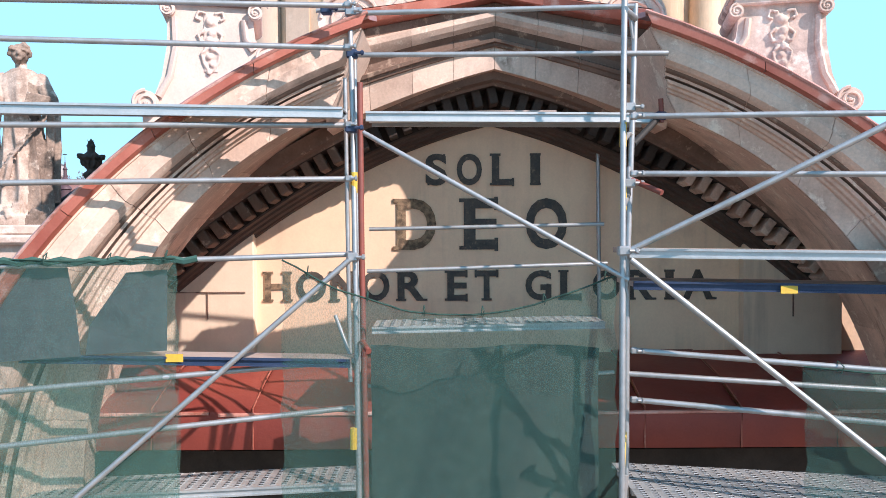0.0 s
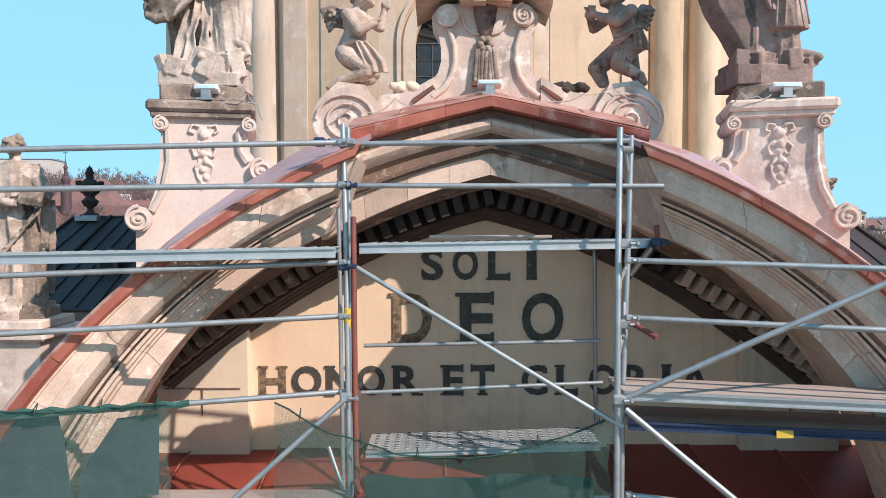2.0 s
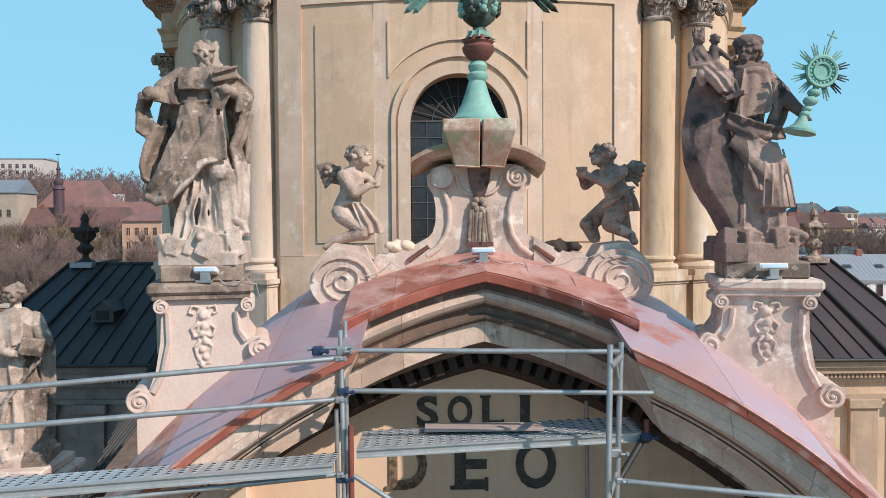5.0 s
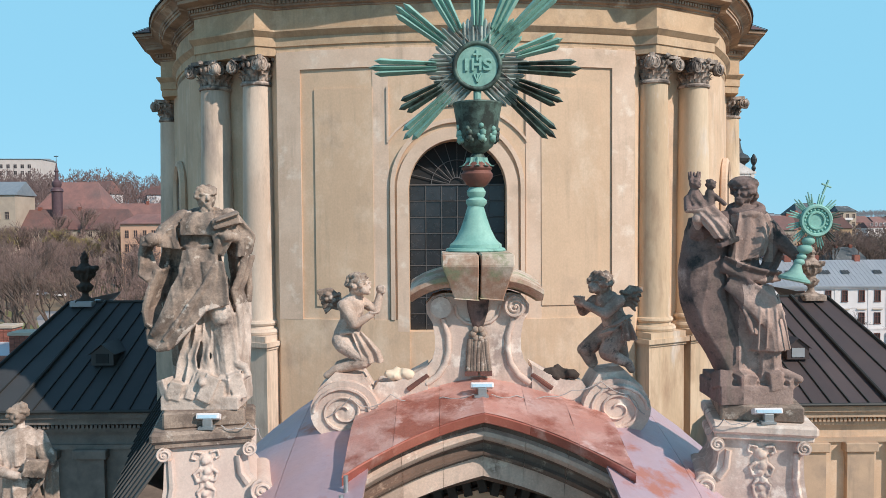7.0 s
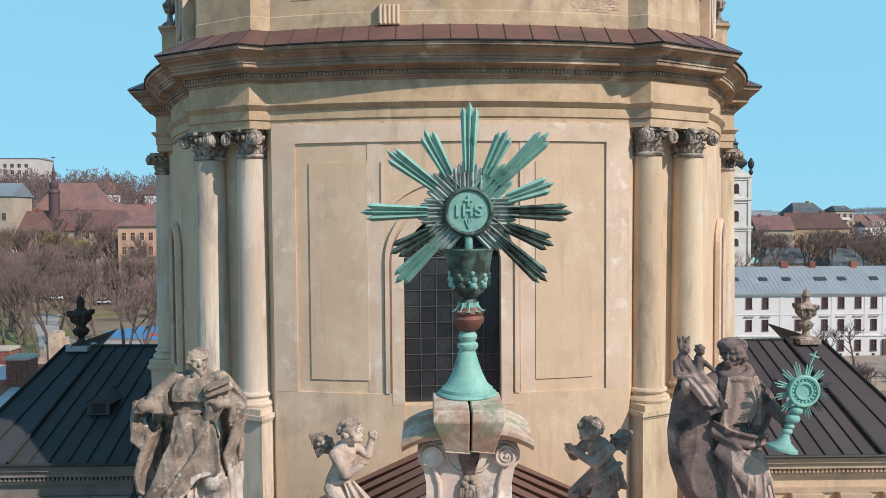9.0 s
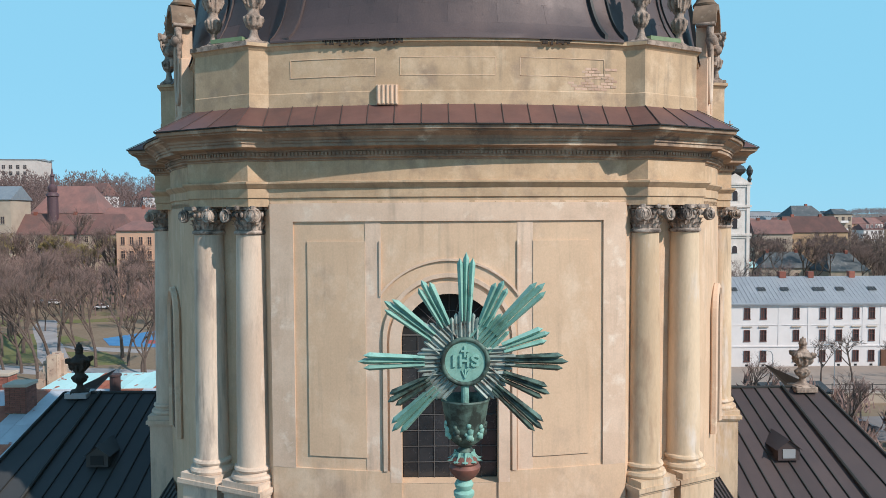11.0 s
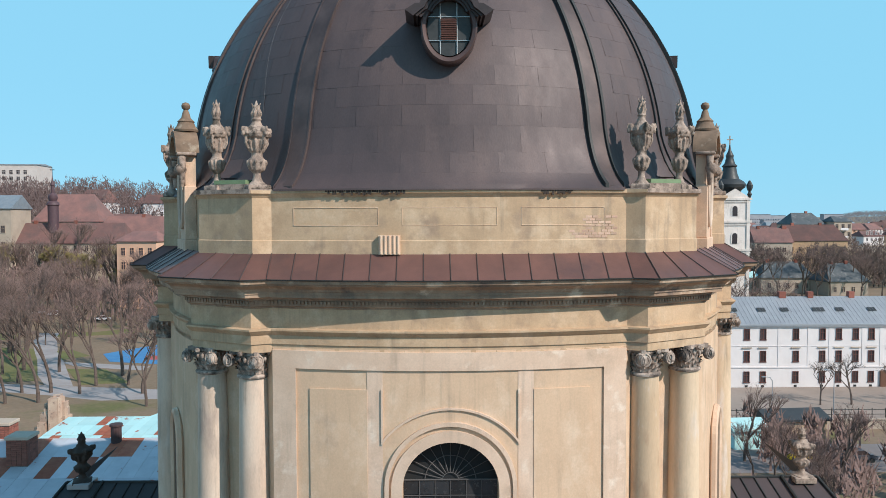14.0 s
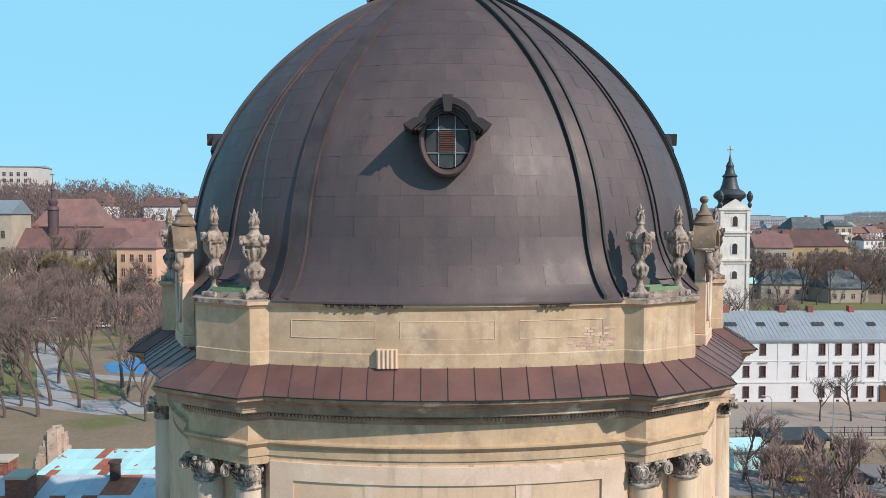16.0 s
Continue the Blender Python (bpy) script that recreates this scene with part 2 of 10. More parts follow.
COPPER = mat("new_copper_sheet", (0.57, 0.29, 0.24), (0.64, 0.40, 0.35), 0.42, metal=0.3, scale=1.6, mix=(0.42, 0.58), stain=(0.36, 0.13, 0.095), stain_at=(0.5, 0.62), stain_scale=1.7, grain=0.08, grain_scale=12, bump=0.45, bump_dist=0.05, rand=0.1, spots=(0.66, 0.46, 0.42), spots_at=(0.58, 0.66), spots_scale=3.0)
COPPER_PALE = mat("tarnished_copper_sheet", (0.51, 0.365, 0.385), (0.48, 0.39, 0.46), 0.42, metal=0.25, scale=0.9, stain=(0.50, 0.22, 0.17), stain_at=(0.57, 0.64), stain_scale=0.9, grain=0.05, grain_scale=12, bump=0.3, bump_dist=0.05, rand=0.06)
COPPER_EDGE = mat("copper_fascia", (0.38, 0.11, 0.08), (0.48, 0.18, 0.13), 0.45, metal=0.4, scale=2.0, grain=0.1, bump=0.2, rand=0.1, spots=(0.55, 0.30, 0.25), spots_at=(0.58, 0.7), spots_scale=4.0)
# red copper made darker: the decks' and nets' shade is in the colour
COPPER_RED = mat("red_copper_ledge", (0.33, 0.075, 0.055), (0.25, 0.06, 0.05), 0.45, metal=0.4, scale=1.2, grain=0.08, bump=0.2, bump_dist=0.02, rand=0.12)
EAVE_COPPER = mat("brown_copper_eave_roof", (0.20, 0.105, 0.09), (0.155, 0.085, 0.075), 0.5, metal=0.35, scale=1.2, stain=(0.11, 0.07, 0.07), stain_at=(0.55, 0.75), grain=0.08, bump=0.1, rand=0.12)
DOME = mat("dome_copper_sheet", (0.098, 0.075, 0.076), (0.080, 0.063, 0.065), 0.55, metal=0.2, scale=0.9, stain=(0.135, 0.098, 0.092), stain_at=(0.5, 0.75), stain_scale=0.5, grain=0.14, bump=0.25, rand=0.02, stretch=(1, 1, 0.35), spots=(0.075, 0.06, 0.062), spots_at=(0.6, 0.72), spots_scale=2.2)
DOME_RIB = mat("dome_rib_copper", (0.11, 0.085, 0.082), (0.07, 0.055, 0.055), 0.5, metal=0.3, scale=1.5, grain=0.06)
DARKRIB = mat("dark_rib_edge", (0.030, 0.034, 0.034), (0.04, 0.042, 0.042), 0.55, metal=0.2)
# on the side roofs these two tones carry west shade and east sun
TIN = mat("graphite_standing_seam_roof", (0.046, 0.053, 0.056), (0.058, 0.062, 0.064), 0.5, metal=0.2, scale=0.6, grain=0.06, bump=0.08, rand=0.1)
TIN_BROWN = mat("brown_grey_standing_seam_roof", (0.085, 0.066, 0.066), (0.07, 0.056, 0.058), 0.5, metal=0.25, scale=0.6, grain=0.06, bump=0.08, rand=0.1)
PATINA = mat("green_copper_patina", (0.27, 0.50, 0.43), (0.17, 0.38, 0.33), 0.75, metal=0.05, scale=4.0, stain=(0.08, 0.17, 0.145), stain_at=(0.58, 0.7), stain_scale=3.5, grain=0.12, bump=0.2, rand=0.16)
PATINA_DARK = mat("dark_green_patina", (0.03, 0.042, 0.036), (0.10, 0.17, 0.145), 0.6, metal=0.15, scale=6.0, mix=(0.42, 0.6), grain=0.15, bump=0.25, rand=0.2)
RUSTRED = mat("red_brown_bronze", (0.20, 0.085, 0.065), (0.14, 0.07, 0.06), 0.6, metal=0.2, scale=6.0, grain=0.15)
GLASS = mat("dark_leaded_glass", (0.022, 0.026, 0.030), (0.035, 0.038, 0.042), 0.25, scale=3.0, grain=0.1, bump=0.05, spec=0.6, rand=0.35)
LEAD = mat("window_glazing_bar", (0.11, 0.11, 0.11), (0.08, 0.08, 0.08), 0.6)
STEEL = mat("galvanised_steel_tube", (0.42, 0.46, 0.47), (0.32, 0.36, 0.37), 0.42, metal=0.6, scale=6.0, grain=0.08, bump=0.03, stain=(0.20, 0.30, 0.30), stain_at=(0.6, 0.8), stain_scale=3.0)
DECK = mat("galvanised_deck", (0.50, 0.56, 0.57), (0.40, 0.46, 0.48), 0.4, metal=0.55, scale=4.0, grain=0.08, bump=0.03)
BLUE = mat("blue_scaffold_paint", (0.015, 0.035, 0.085), (0.03, 0.055, 0.11), 0.5, scale=5.0, grain=0.15)
YELLOW = mat("yellow_tape", (0.65, 0.45, 0.05), (0.55, 0.40, 0.08), 0.6)
REDPIPE = mat("red_primed_tube", (0.24, 0.07, 0.05), (0.18, 0.06, 0.05), 0.6, scale=8.0, grain=0.1)
PLANK = mat("grey_scaffold_plank", (0.42, 0.36, 0.32), (0.33, 0.27, 0.24), 0.85, scale=3.0, stretch=(0.2, 1, 1), grain=0.12, bump=0.2, rand=0.1)
HOLE = mat("dark_hole", (0.02, 0.022, 0.024), None, 0.8)
WHITEWALL = mat("white_house_wall", (0.74, 0.725, 0.72), (0.67, 0.655, 0.65), 0.9, scale=0.3, stain=(0.66, 0.64, 0.63), stain_at=(0.6, 0.85), stain_scale=0.2, grain=0.04)
CREAMWALL = mat("cream_house_wall", (0.46, 0.39, 0.31), (0.37, 0.315, 0.255), 0.9, scale=0.25, stain=(0.42, 0.36, 0.30), stain_at=(0.5, 0.8), stain_scale=0.2, grain=0.06, rand=0.18)
ZINC = mat("zinc_sheet_roof", (0.36, 0.39, 0.415), (0.30, 0.33, 0.355), 0.45, metal=0.3, scale=0.3, grain=0.05, rand=0.06)
TILE = mat("red_tile_roof", (0.20, 0.105, 0.092), (0.14, 0.082, 0.076), 0.85, scale=0.25, stain=(0.11, 0.08, 0.076), stain_at=(0.5, 0.75), stain_scale=0.15, grain=0.2, grain_scale=3, rand=0.35)
TEAL = mat("teal_painted_tin_roof", (0.40, 0.70, 0.71), (0.47, 0.75, 0.75), 0.5, metal=0.1, scale=0.8, grain=0.08, rand=0.10, spots=(0.36, 0.11, 0.06), spots_at=(0.64, 0.665), spots_scale=0.8)
OLDTIN = mat("old_grey_tin_sheet", (0.50, 0.55, 0.60), (0.42, 0.47, 0.52), 0.5, metal=0.15, scale=0.8, grain=0.08, rand=0.10, spots=(0.36, 0.11, 0.06), spots_at=(0.63, 0.655), spots_scale=0.8)
RUST = mat("rusted_tin_sheet", (0.30, 0.085, 0.05), (0.38, 0.14, 0.08), 0.7, metal=0.1, scale=2.0, grain=0.12, rand=0.2)
GREYTIN = mat("grey_blue_tin_roof", (0.20, 0.25, 0.29), (0.25, 0.30, 0.33), 0.5, metal=0.2, scale=0.7, grain=0.06, rand=0.14)
BRICK = mat("red_brick", (0.30, 0.11, 0.08), (0.22, 0.085, 0.065), 0.9, scale=4.0, grain=0.15, bump=0.3, rand=0.2)
DARKWIN = mat("far_window_glass", (0.06, 0.045, 0.045), (0.04, 0.035, 0.04), 0.3, scale=2.0, rand=0.3)
BARK = mat("bare_tree_bark", (0.095, 0.072, 0.06), (0.13, 0.10, 0.085), 0.95, scale=2.0, grain=0.2)
TWIG = mat("bare_twigs", (0.25, 0.172, 0.152), (0.19, 0.135, 0.124), 0.95, scale=0.15, grain=0.15)
BUD = mat("budding_willow_twigs", (0.30, 0.25, 0.09), (0.24, 0.20, 0.09), 0.95, scale=0.3, grain=0.15)
ASPHALT = mat("park_asphalt", (0.22, 0.21, 0.21), (0.18, 0.17, 0.17), 0.9, scale=0.2, grain=0.08)

# ---- the ground ----
bm = bmesh.new()
gx = [-3000, -900, -400, -300, -260, -220, -185, -165, -145, -130, -115, -100, -90, -75, -60, -30, 0, 30, 60, 90, 105, 120, 135, 150, 165, 200, 260, 400, 600, 900, 1400, 3000]
gy = [-600, -60, 0, 40, 80, 110, 140, 170, 200, 220, 240, 260, 280, 300, 320, 350, 380, 410, 430, 480, 550, 750, 1200, 1400, 1600, 1800, 2100, 4200]


def ease(v):
    v = max(0.0, min(1.0, v))
    return v * v * (3 - 2 * v)


def ground_z(x, y):
    """Level round the church; the town climbs to a wooded hill in the north-west, a rise carries the north-eastern suburb, and a low ridge closes it."""
    west = ease((-x - 60) / 90) * ease((y - 200) / 80)
    hill = ease((-x - 95) / 90) * ease((y - 320) / 110)
    ridge = ease((x / max(y, 1) - 0.50) / 0.07) * ease((y - 1400) / 400)
    rise = ease((x - 105) / 60) * ease((y - 315) / 100)
    return 9.0 * west + 24.0 * hill + 20.0 * ridge + 11.0 * rise


grid(bm, [[(x, y, ground_z(x, y)) for y in gy] for x in gx])
GROUND = mat("brown_spring_turf", (0.235, 0.175, 0.118), (0.185, 0.142, 0.096), 0.95, scale=0.05, stain=(0.125, 0.13, 0.05), stain_at=(0.57, 0.66), stain_scale=0.03, grain=0.2, grain_scale=1.2, bump=0.0)
tagged(part("ground", bm, GROUND, smooth=180), "brown spring turf with greener patches under bare trees", "ground", kind="structure")

# ---- the drum ----
CY = 27.5


def mirror_half(half):
    """A closed loop from its east front quarter, mirrored over both axes."""
    quarter = half + [(x, 2 * CY - y) for x, y in reversed(half) if y < CY - 1e-6]
    return quarter + [(-x, y) for x, y in reversed(quarter) if x > 1e-6]


front = [(4.3 * k / 8, 17.75 + (4.3 * k / 8) ** 2 / 30.8) for k in range(9)]


def side_bay(n=7, bulge=0.20):
    a, b = Vector((6.6, 19.85)), Vector((8.5, 23.9))
    nrm = Vector((b.y - a.y, a.x - b.x)).normalized()
    return [tuple(a.lerp(b, k / n) + nrm * bulge * math.sin(math.pi * k / n)) for k in range(n + 1)]


UPPER = mirror_half(front + [(4.75, 18.16), (6.45, 19.12)] + side_bay() + [(9.05, 24.05), (9.4, 25.6), (9.45, CY)])
LOWER = mirror_half(front + [(4.55, 18.75), (6.0, 19.55)] + side_bay() + [(8.8, 24.4), (9.0, 25.7), (9.0, CY)])


def offset(loop, o):
    out, n = [], len(loop)
    for i in range(n):
        a, b, c = (Vector(loop[(i + k) % n]) for k in (-1, 0, 1))
        d1, d2 = (b - a).normalized(), (c - b).normalized()
        n1, n2 = Vector((d1.y, -d1.x)), Vector((d2.y, -d2.x))
        m = n1 + n2
        m = m.normalized() / max(0.45, m.normalized().dot(n1)) if m.length > 1e-4 else n1
        out.append(tuple(b + m * o))
    return out


# the loop runs from the front to the east, so the outer side lies on its right
def bands(bm, loop, prof, cap=False):
    rows = [[(x, y, z) for x, y in offset(loop, o)] for o, z in prof]
    vs = grid(bm, rows, close_v=True)
    if cap:
        bm.faces.new(vs[-1])
    return vs


drum = thing("church_drum", "ochre plastered oval church drum with paired columns, stained and weathered", "church drum", kind="structure")
bm = bmesh.new()
# wall below the entablature, with the window's opening left out of the middle of the front
WIN_W, WIN_SPRING, WIN_BOT = 1.14, 23.78, 20.42


def wall_y(x):
    return 17.75 + x * x / 30.8


loop = [p for p in LOWER if not (abs(p[0]) < 4.29 and p[1] < 19)]
start = min(range(len(loop)), key=lambda i: (abs(loop[i][0] - 4.3) + abs(loop[i][1] - 18.35)))
loop = loop[start:] + loop[:start]
grid(bm, [[(x, y, z) for x, y in loop] for z in (14.0, 18.0, 27.1)])
# the front bay round the arched opening
arch = [(WIN_W * math.sin(a), WIN_SPRING + WIN_W * math.cos(a)) for a in (math.pi / 2 * (1 - 2 * k / 24) for k in range(25))][::-1]
top = [(-4.3 + 8.6 * k / 24, 27.1) for k in range(25)]
grid(bm, [[(x0 + (x1 - x0) * t / 8, wall_y(x0 + (x1 - x0) * t / 8), z0 + (z1 - z0) * t / 8) for (x0, z0), (x1, z1) in zip(arch, top)] for t in range(9)])
for s in (-1, 1):
    xs = [s * (WIN_W + (4.3 - WIN_W) * k / 6) for k in range(7)]
    grid(bm, [[(x, wall_y(x), z) for x in xs] for z in (14.0, WIN_BOT, WIN_SPRING)])
    wide = 4.3 - WIN_W
    grid(bm, [[(s * (WIN_W + wide * u), wall_y(WIN_W + wide * u), WIN_SPRING + (27.1 - WIN_SPRING) * u * v / 4) for v in range(5)] for u in (0.001, 0.17, 0.33, 0.5, 0.67, 0.83, 1.0)])
grid(bm, [[(x, wall_y(x), z) for x in (-WIN_W, -0.5, 0.5, WIN_W)] for z in (14.0, WIN_BOT)])
# the reveal
rv = [(-WIN_W, WIN_BOT)] + arch + [(WIN_W, WIN_BOT)]
grid(bm, [[(x, wall_y(x), z) for x, z in rv + rv[:1]], [(x, wall_y(x) + 0.45, z) for x, z in rv + rv[:1]]])
part("wall", bm, OCHRE, drum, smooth=25)

# raised frames and panels of the front bay
def ribbon(bm, pts, w, proud, deep=0.02):
    """A flat moulding along points in x and z on the curved front wall."""
    n = len(pts)
    rows = []
    for i, (x, z) in enumerate(pts):
        d = Vector((pts[min(i + 1, n - 1)][0] - pts[max(i - 1, 0)][0], pts[min(i + 1, n - 1)][1] - pts[max(i - 1, 0)][1])).normalized()
        nx, nz = -d.y * w / 2, d.x * w / 2
        a, b = (x + nx, z + nz), (x - nx, z - nz)
        rows.append([(a[0], wall_y(a[0]) + deep, a[1]), (a[0], wall_y(a[0]) - proud, a[1]), (b[0], wall_y(b[0]) - proud, b[1]), (b[0], wall_y(b[0]) + deep, b[1])])
    vs = grid(bm, rows)
    bm.faces.new(vs[0])
    bm.faces.new(vs[-1])


def line(a, b, n=8):
    return [(a[0] + (b[0] - a[0]) * k / n, a[1] + (b[1] - a[1]) * k / n) for k in range(n + 1)]


def raised(x0, x1, z0, z1, proud, n=6):
    """A raised field on the front wall."""
    bm = bmesh.new()
    xs = [x0 + (x1 - x0) * k / n for k in range(n + 1)]
    rows = [[(x, wall_y(x) + 0.02, z0) for x in xs], [(x, wall_y(x) - proud, z0) for x in xs], [(x, wall_y(x) - proud, z1) for x in xs], [(x, wall_y(x) + 0.02, z1) for x in xs]]
    grid(bm, rows)
    for x in (x0, x1):
        bm.faces.new([bm.verts.new(p) for p in ((x, wall_y(x) + 0.02, z0), (x, wall_y(x) - proud, z0), (x, wall_y(x) - proud, z1), (x, wall_y(x) + 0.02, z1))])
    return bm


# the wall beside the sunk central field stands proud of it
for s in (-1, 1):
    part("wall_strip", raised(*sorted((s * 3.70, s * 4.28)), 20.7, 27.05, 0.05), CREAM, drum)
part("wall_strip", raised(-3.70, 3.70, 26.62, 27.05, 0.05, 16), CREAM, drum)
for s in (-1, 1):
    part("wall_strip", raised(*sorted((s * 1.14, s * 4.28)), 16.5, 20.71, 0.045), OCHRE, drum)
for s in (-1, 1):
    part("wall_panel", raised(*sorted((s * 1.97, s * 3.36)), 21.02, 26.15, 0.03), OCHRE, drum, "yellowed raised plaster field")
    part("wall_strip", raised(*sorted((s * 1.60, s * 1.97)), 20.71, 26.62, 0.012), CREAM, drum)
bm = bmesh.new()
hood = [(1.52 * math.sin(a), WIN_SPRING + 0.06 + 1.52 * math.cos(a)) for a in (radians(-90 + 7.5 * k) for k in range(25))]
ribbon(bm, [(-1.52, 20.72)] + line((-1.52, 21), (-1.52, WIN_SPRING), 5) + hood + line((1.52, WIN_SPRING), (1.52, 21), 5) + [(1.52, 20.72)], 0.10, 0.075)
inner = [(1.28 * math.sin(a), WIN_SPRING + 1.28 * math.cos(a)) for a in (radians(-90 + 7.5 * k) for k in range(25))]
ribbon(bm, [(-1.28, 20.44)] + inner + [(1.28, 20.44)], 0.27, 0.05)
part("window_surround", bm, CREAM, drum, smooth=30)
bm = bmesh.new()
hood2 = [(2.02 * math.sin(a), 23.70 + 2.02 * math.cos(a)) for a in (radians(-53 + 53 / 8 * k) for k in range(17))]
ribbon(bm, hood2, 0.05, 0.05)
for s in (-1, 1):
    ribbon(bm, line((s * 1.62, 24.86), (s * 1.62, 26.16), 3), 0.045, 0.045)
part("window_hood", bm, CREAM, drum, smooth=30)

# the arched window: panes and bars
win = part("window", (lambda b: (prism(b, [(-WIN_W, WIN_BOT)] + arch + [(WIN_W, WIN_BOT)], wall_y(0) + 0.46, wall_y(0) + 0.52), b)[1])(bmesh.new()), HOLE, drum, "tall arched window of dark leaded panes")
pane_box = bmesh.new()
box(pane_box, 0, 0.352, 0, 0.012, 0, 0.375)
pane_me = bpy.data.meshes.new("pane")
pane_box.to_mesh(pane_me)
pane_box.free()
pane_me.materials.append(GLASS)
for i in range(6):
    for j in range(9):
        tilt = pose(0, 0, 0, random.uniform(-1.2, 1.2), 0, random.uniform(-1.2, 1.2))
        mesh_part("pane", pane_me, win, pose(-1.13 + i * 0.377 + 0.012, wall_y(0) + 0.435, WIN_BOT + 0.02 + j * 0.385) @ tilt)
bm = bmesh.new()
for i in range(1, 6):
    rod(bm, (-1.13 + i * 0.377, wall_y(0) + 0.42, WIN_BOT), (-1.13 + i * 0.377, wall_y(0) + 0.42, 23.86), 0.011, seg=6)
for j in range(1, 10):
    rod(bm, (-1.13, wall_y(0) + 0.42, WIN_BOT + j * 0.385), (1.13, wall_y(0) + 0.42, WIN_BOT + j * 0.385), 0.011 if j < 9 else 0.02, seg=6)
for k in range(1, 12):
    a = math.pi * k / 12
    rod(bm, (0.2 * math.cos(a), wall_y(0) + 0.42, 23.86 + 0.2 * math.sin(a)), (1.12 * math.cos(a), wall_y(0) + 0.42, 23.86 + 1.06 * math.sin(a)), 0.010, seg=6)
for r in (0.2, 0.62):
    pipe(bm, [(r * math.cos(a), wall_y(0) + 0.42, 23.86 + r * math.sin(a)) for a in (math.pi * k / 16 for k in range(17))], 0.010, 6)
part("glazing_bars", bm, LEAD, win)

# entablature, cornice, attic
bm = bmesh.new()
bands(bm, UPPER, [(-0.6, 26.98), (0.0, 26.98), (0.0, 27.18), (0.035, 27.19), (0.035, 27.40), (0.06, 27.42), (0.10, 27.47), (0.15, 27.52), (0.15, 27.56), (0.02, 27.58), (0.02, 28.05)])
part("frieze", bm, FRIEZE, drum, smooth=20)
bm = bmesh.new()
bands(bm, UPPER, [(0.02, 28.05), (0.05, 28.06), (0.05, 28.09), (0.12, 28.12), (0.12, 28.26), (0.17, 28.265), (0.17, 28.30), (0.22, 28.32), (0.40, 28.35), (0.40, 28.43), (0.43, 28.435), (0.43, 28.49), (0.46, 28.50), (0.48, 28.55), (0.55, 28.61), (0.64, 28.645), (0.64, 28.68), (0.70, 28.69), (0.72, 28.765), (0.70, 28.775), (-0.3, 28.78)])
part("cornice", bm, CORNICE, drum, "dirt-browned moulded plaster cornice", 20)
# dentils under the cornice: too small to pick apart singly
bm = bmesh.new()
ol = offset(UPPER, 0.12)
for i in range(len(ol)):
    a, b = Vector(ol[i]), Vector(ol[(i + 1) % len(ol)])
    if max(a.y, b.y) > 26:
        continue
    d = b - a
    n = max(1, int(d.length / 0.088))
    rot = math.degrees(math.atan2(d.y, d.x))
    for k in range(n):
        p = a.lerp(b, (k + 0.5) / n)
        box(bm, -0.026, 0.026, -0.045, 0.03, -0.035, 0.04, pose(p.x, p.y, 28.205, 0, 0, rot))
tagged(part("dentils", bm, CORNICE, drum), kind="stuff")

ATTIC_PLAN = mirror_half(front + [(4.75, 18.16), (6.45, 19.12)] + side_bay(7, -0.12) + [(9.05, 24.05), (9.4, 25.6), (9.45, CY)])
bm = bmesh.new()
grid(bm, [[(x, y, 29.24) for x, y in offset(UPPER, -0.10)], [(x, y, 29.30) for x, y in offset(ATTIC_PLAN, -0.35)]], close_v=True)
part("eave_ledge", bm, EAVE_COPPER, drum)
bm = bmesh.new()
bands(bm, ATTIC_PLAN, [(-0.175, 29.20), (-0.175, 29.66), (-0.195, 29.68), (-0.195, 30.70), (-0.17, 30.73), (-0.14, 30.78), (-0.10, 30.80), (-0.10, 30.88), (-0.5, 30.90)])
part("attic_wall", bm, FRIEZE, drum, smooth=20)
bm = bmesh.new()


def attic_frame(bm, x0, x1, z0, z1):
    for a, b in (((x0, z0), (x1, z0)), ((x1, z0), (x1, z1)), ((x1, z1), (x0, z1)), ((x0, z1), (x0, z0))):
        for k in range(6):
            p, q = (tuple(a[i] + (b[i] - a[i]) * (k + j) / 6 for i in (0, 1)) for j in (0, 1))
            rod(bm, (p[0], wall_y(p[0]) + 0.195, p[1]), (q[0], wall_y(q[0]) + 0.195, q[1]), 0.009, seg=6)


for x0, x1 in ((-3.75, -1.70), (-1.12, 1.11), (1.70, 3.75)):
    attic_frame(bm, x0, x1, 30.03, 30.45)
part("attic_frames", bm, OCHRE, drum)
bm = bmesh.new()
rnd = random.Random(31)
for a0, a1, n in ((-2.95, -1.05, 34), (2.15, 2.95, 12)):
    for k in range(n):
        x0 = a0 + (a1 - a0) * k / n
        x1 = x0 + (a1 - a0) / n * rnd.uniform(0.7, 1.1)
        box(bm, x0, x1, wall_y(x0) + 0.092, wall_y(x0) + 0.5, 30.868 - rnd.uniform(0.03, 0.13), 30.872)
part("fallen_cornice_gap", bm, DARKSTONE, drum, "black gap where the cornice has fallen")
for s in (-1, 1):
    bm = bmesh.new()
    slab(bm, [(s * x, y) for x, y in ((4.28, 18.47), (4.77, 18.27), (6.38, 19.18), (6.5, 19.95), (6.3, 20.8), (4.6, 20.2))][::s], 30.80, 30.905)
    part("pier_cap", bm, URN, drum, "mossy grey stone slab on the attic pier")
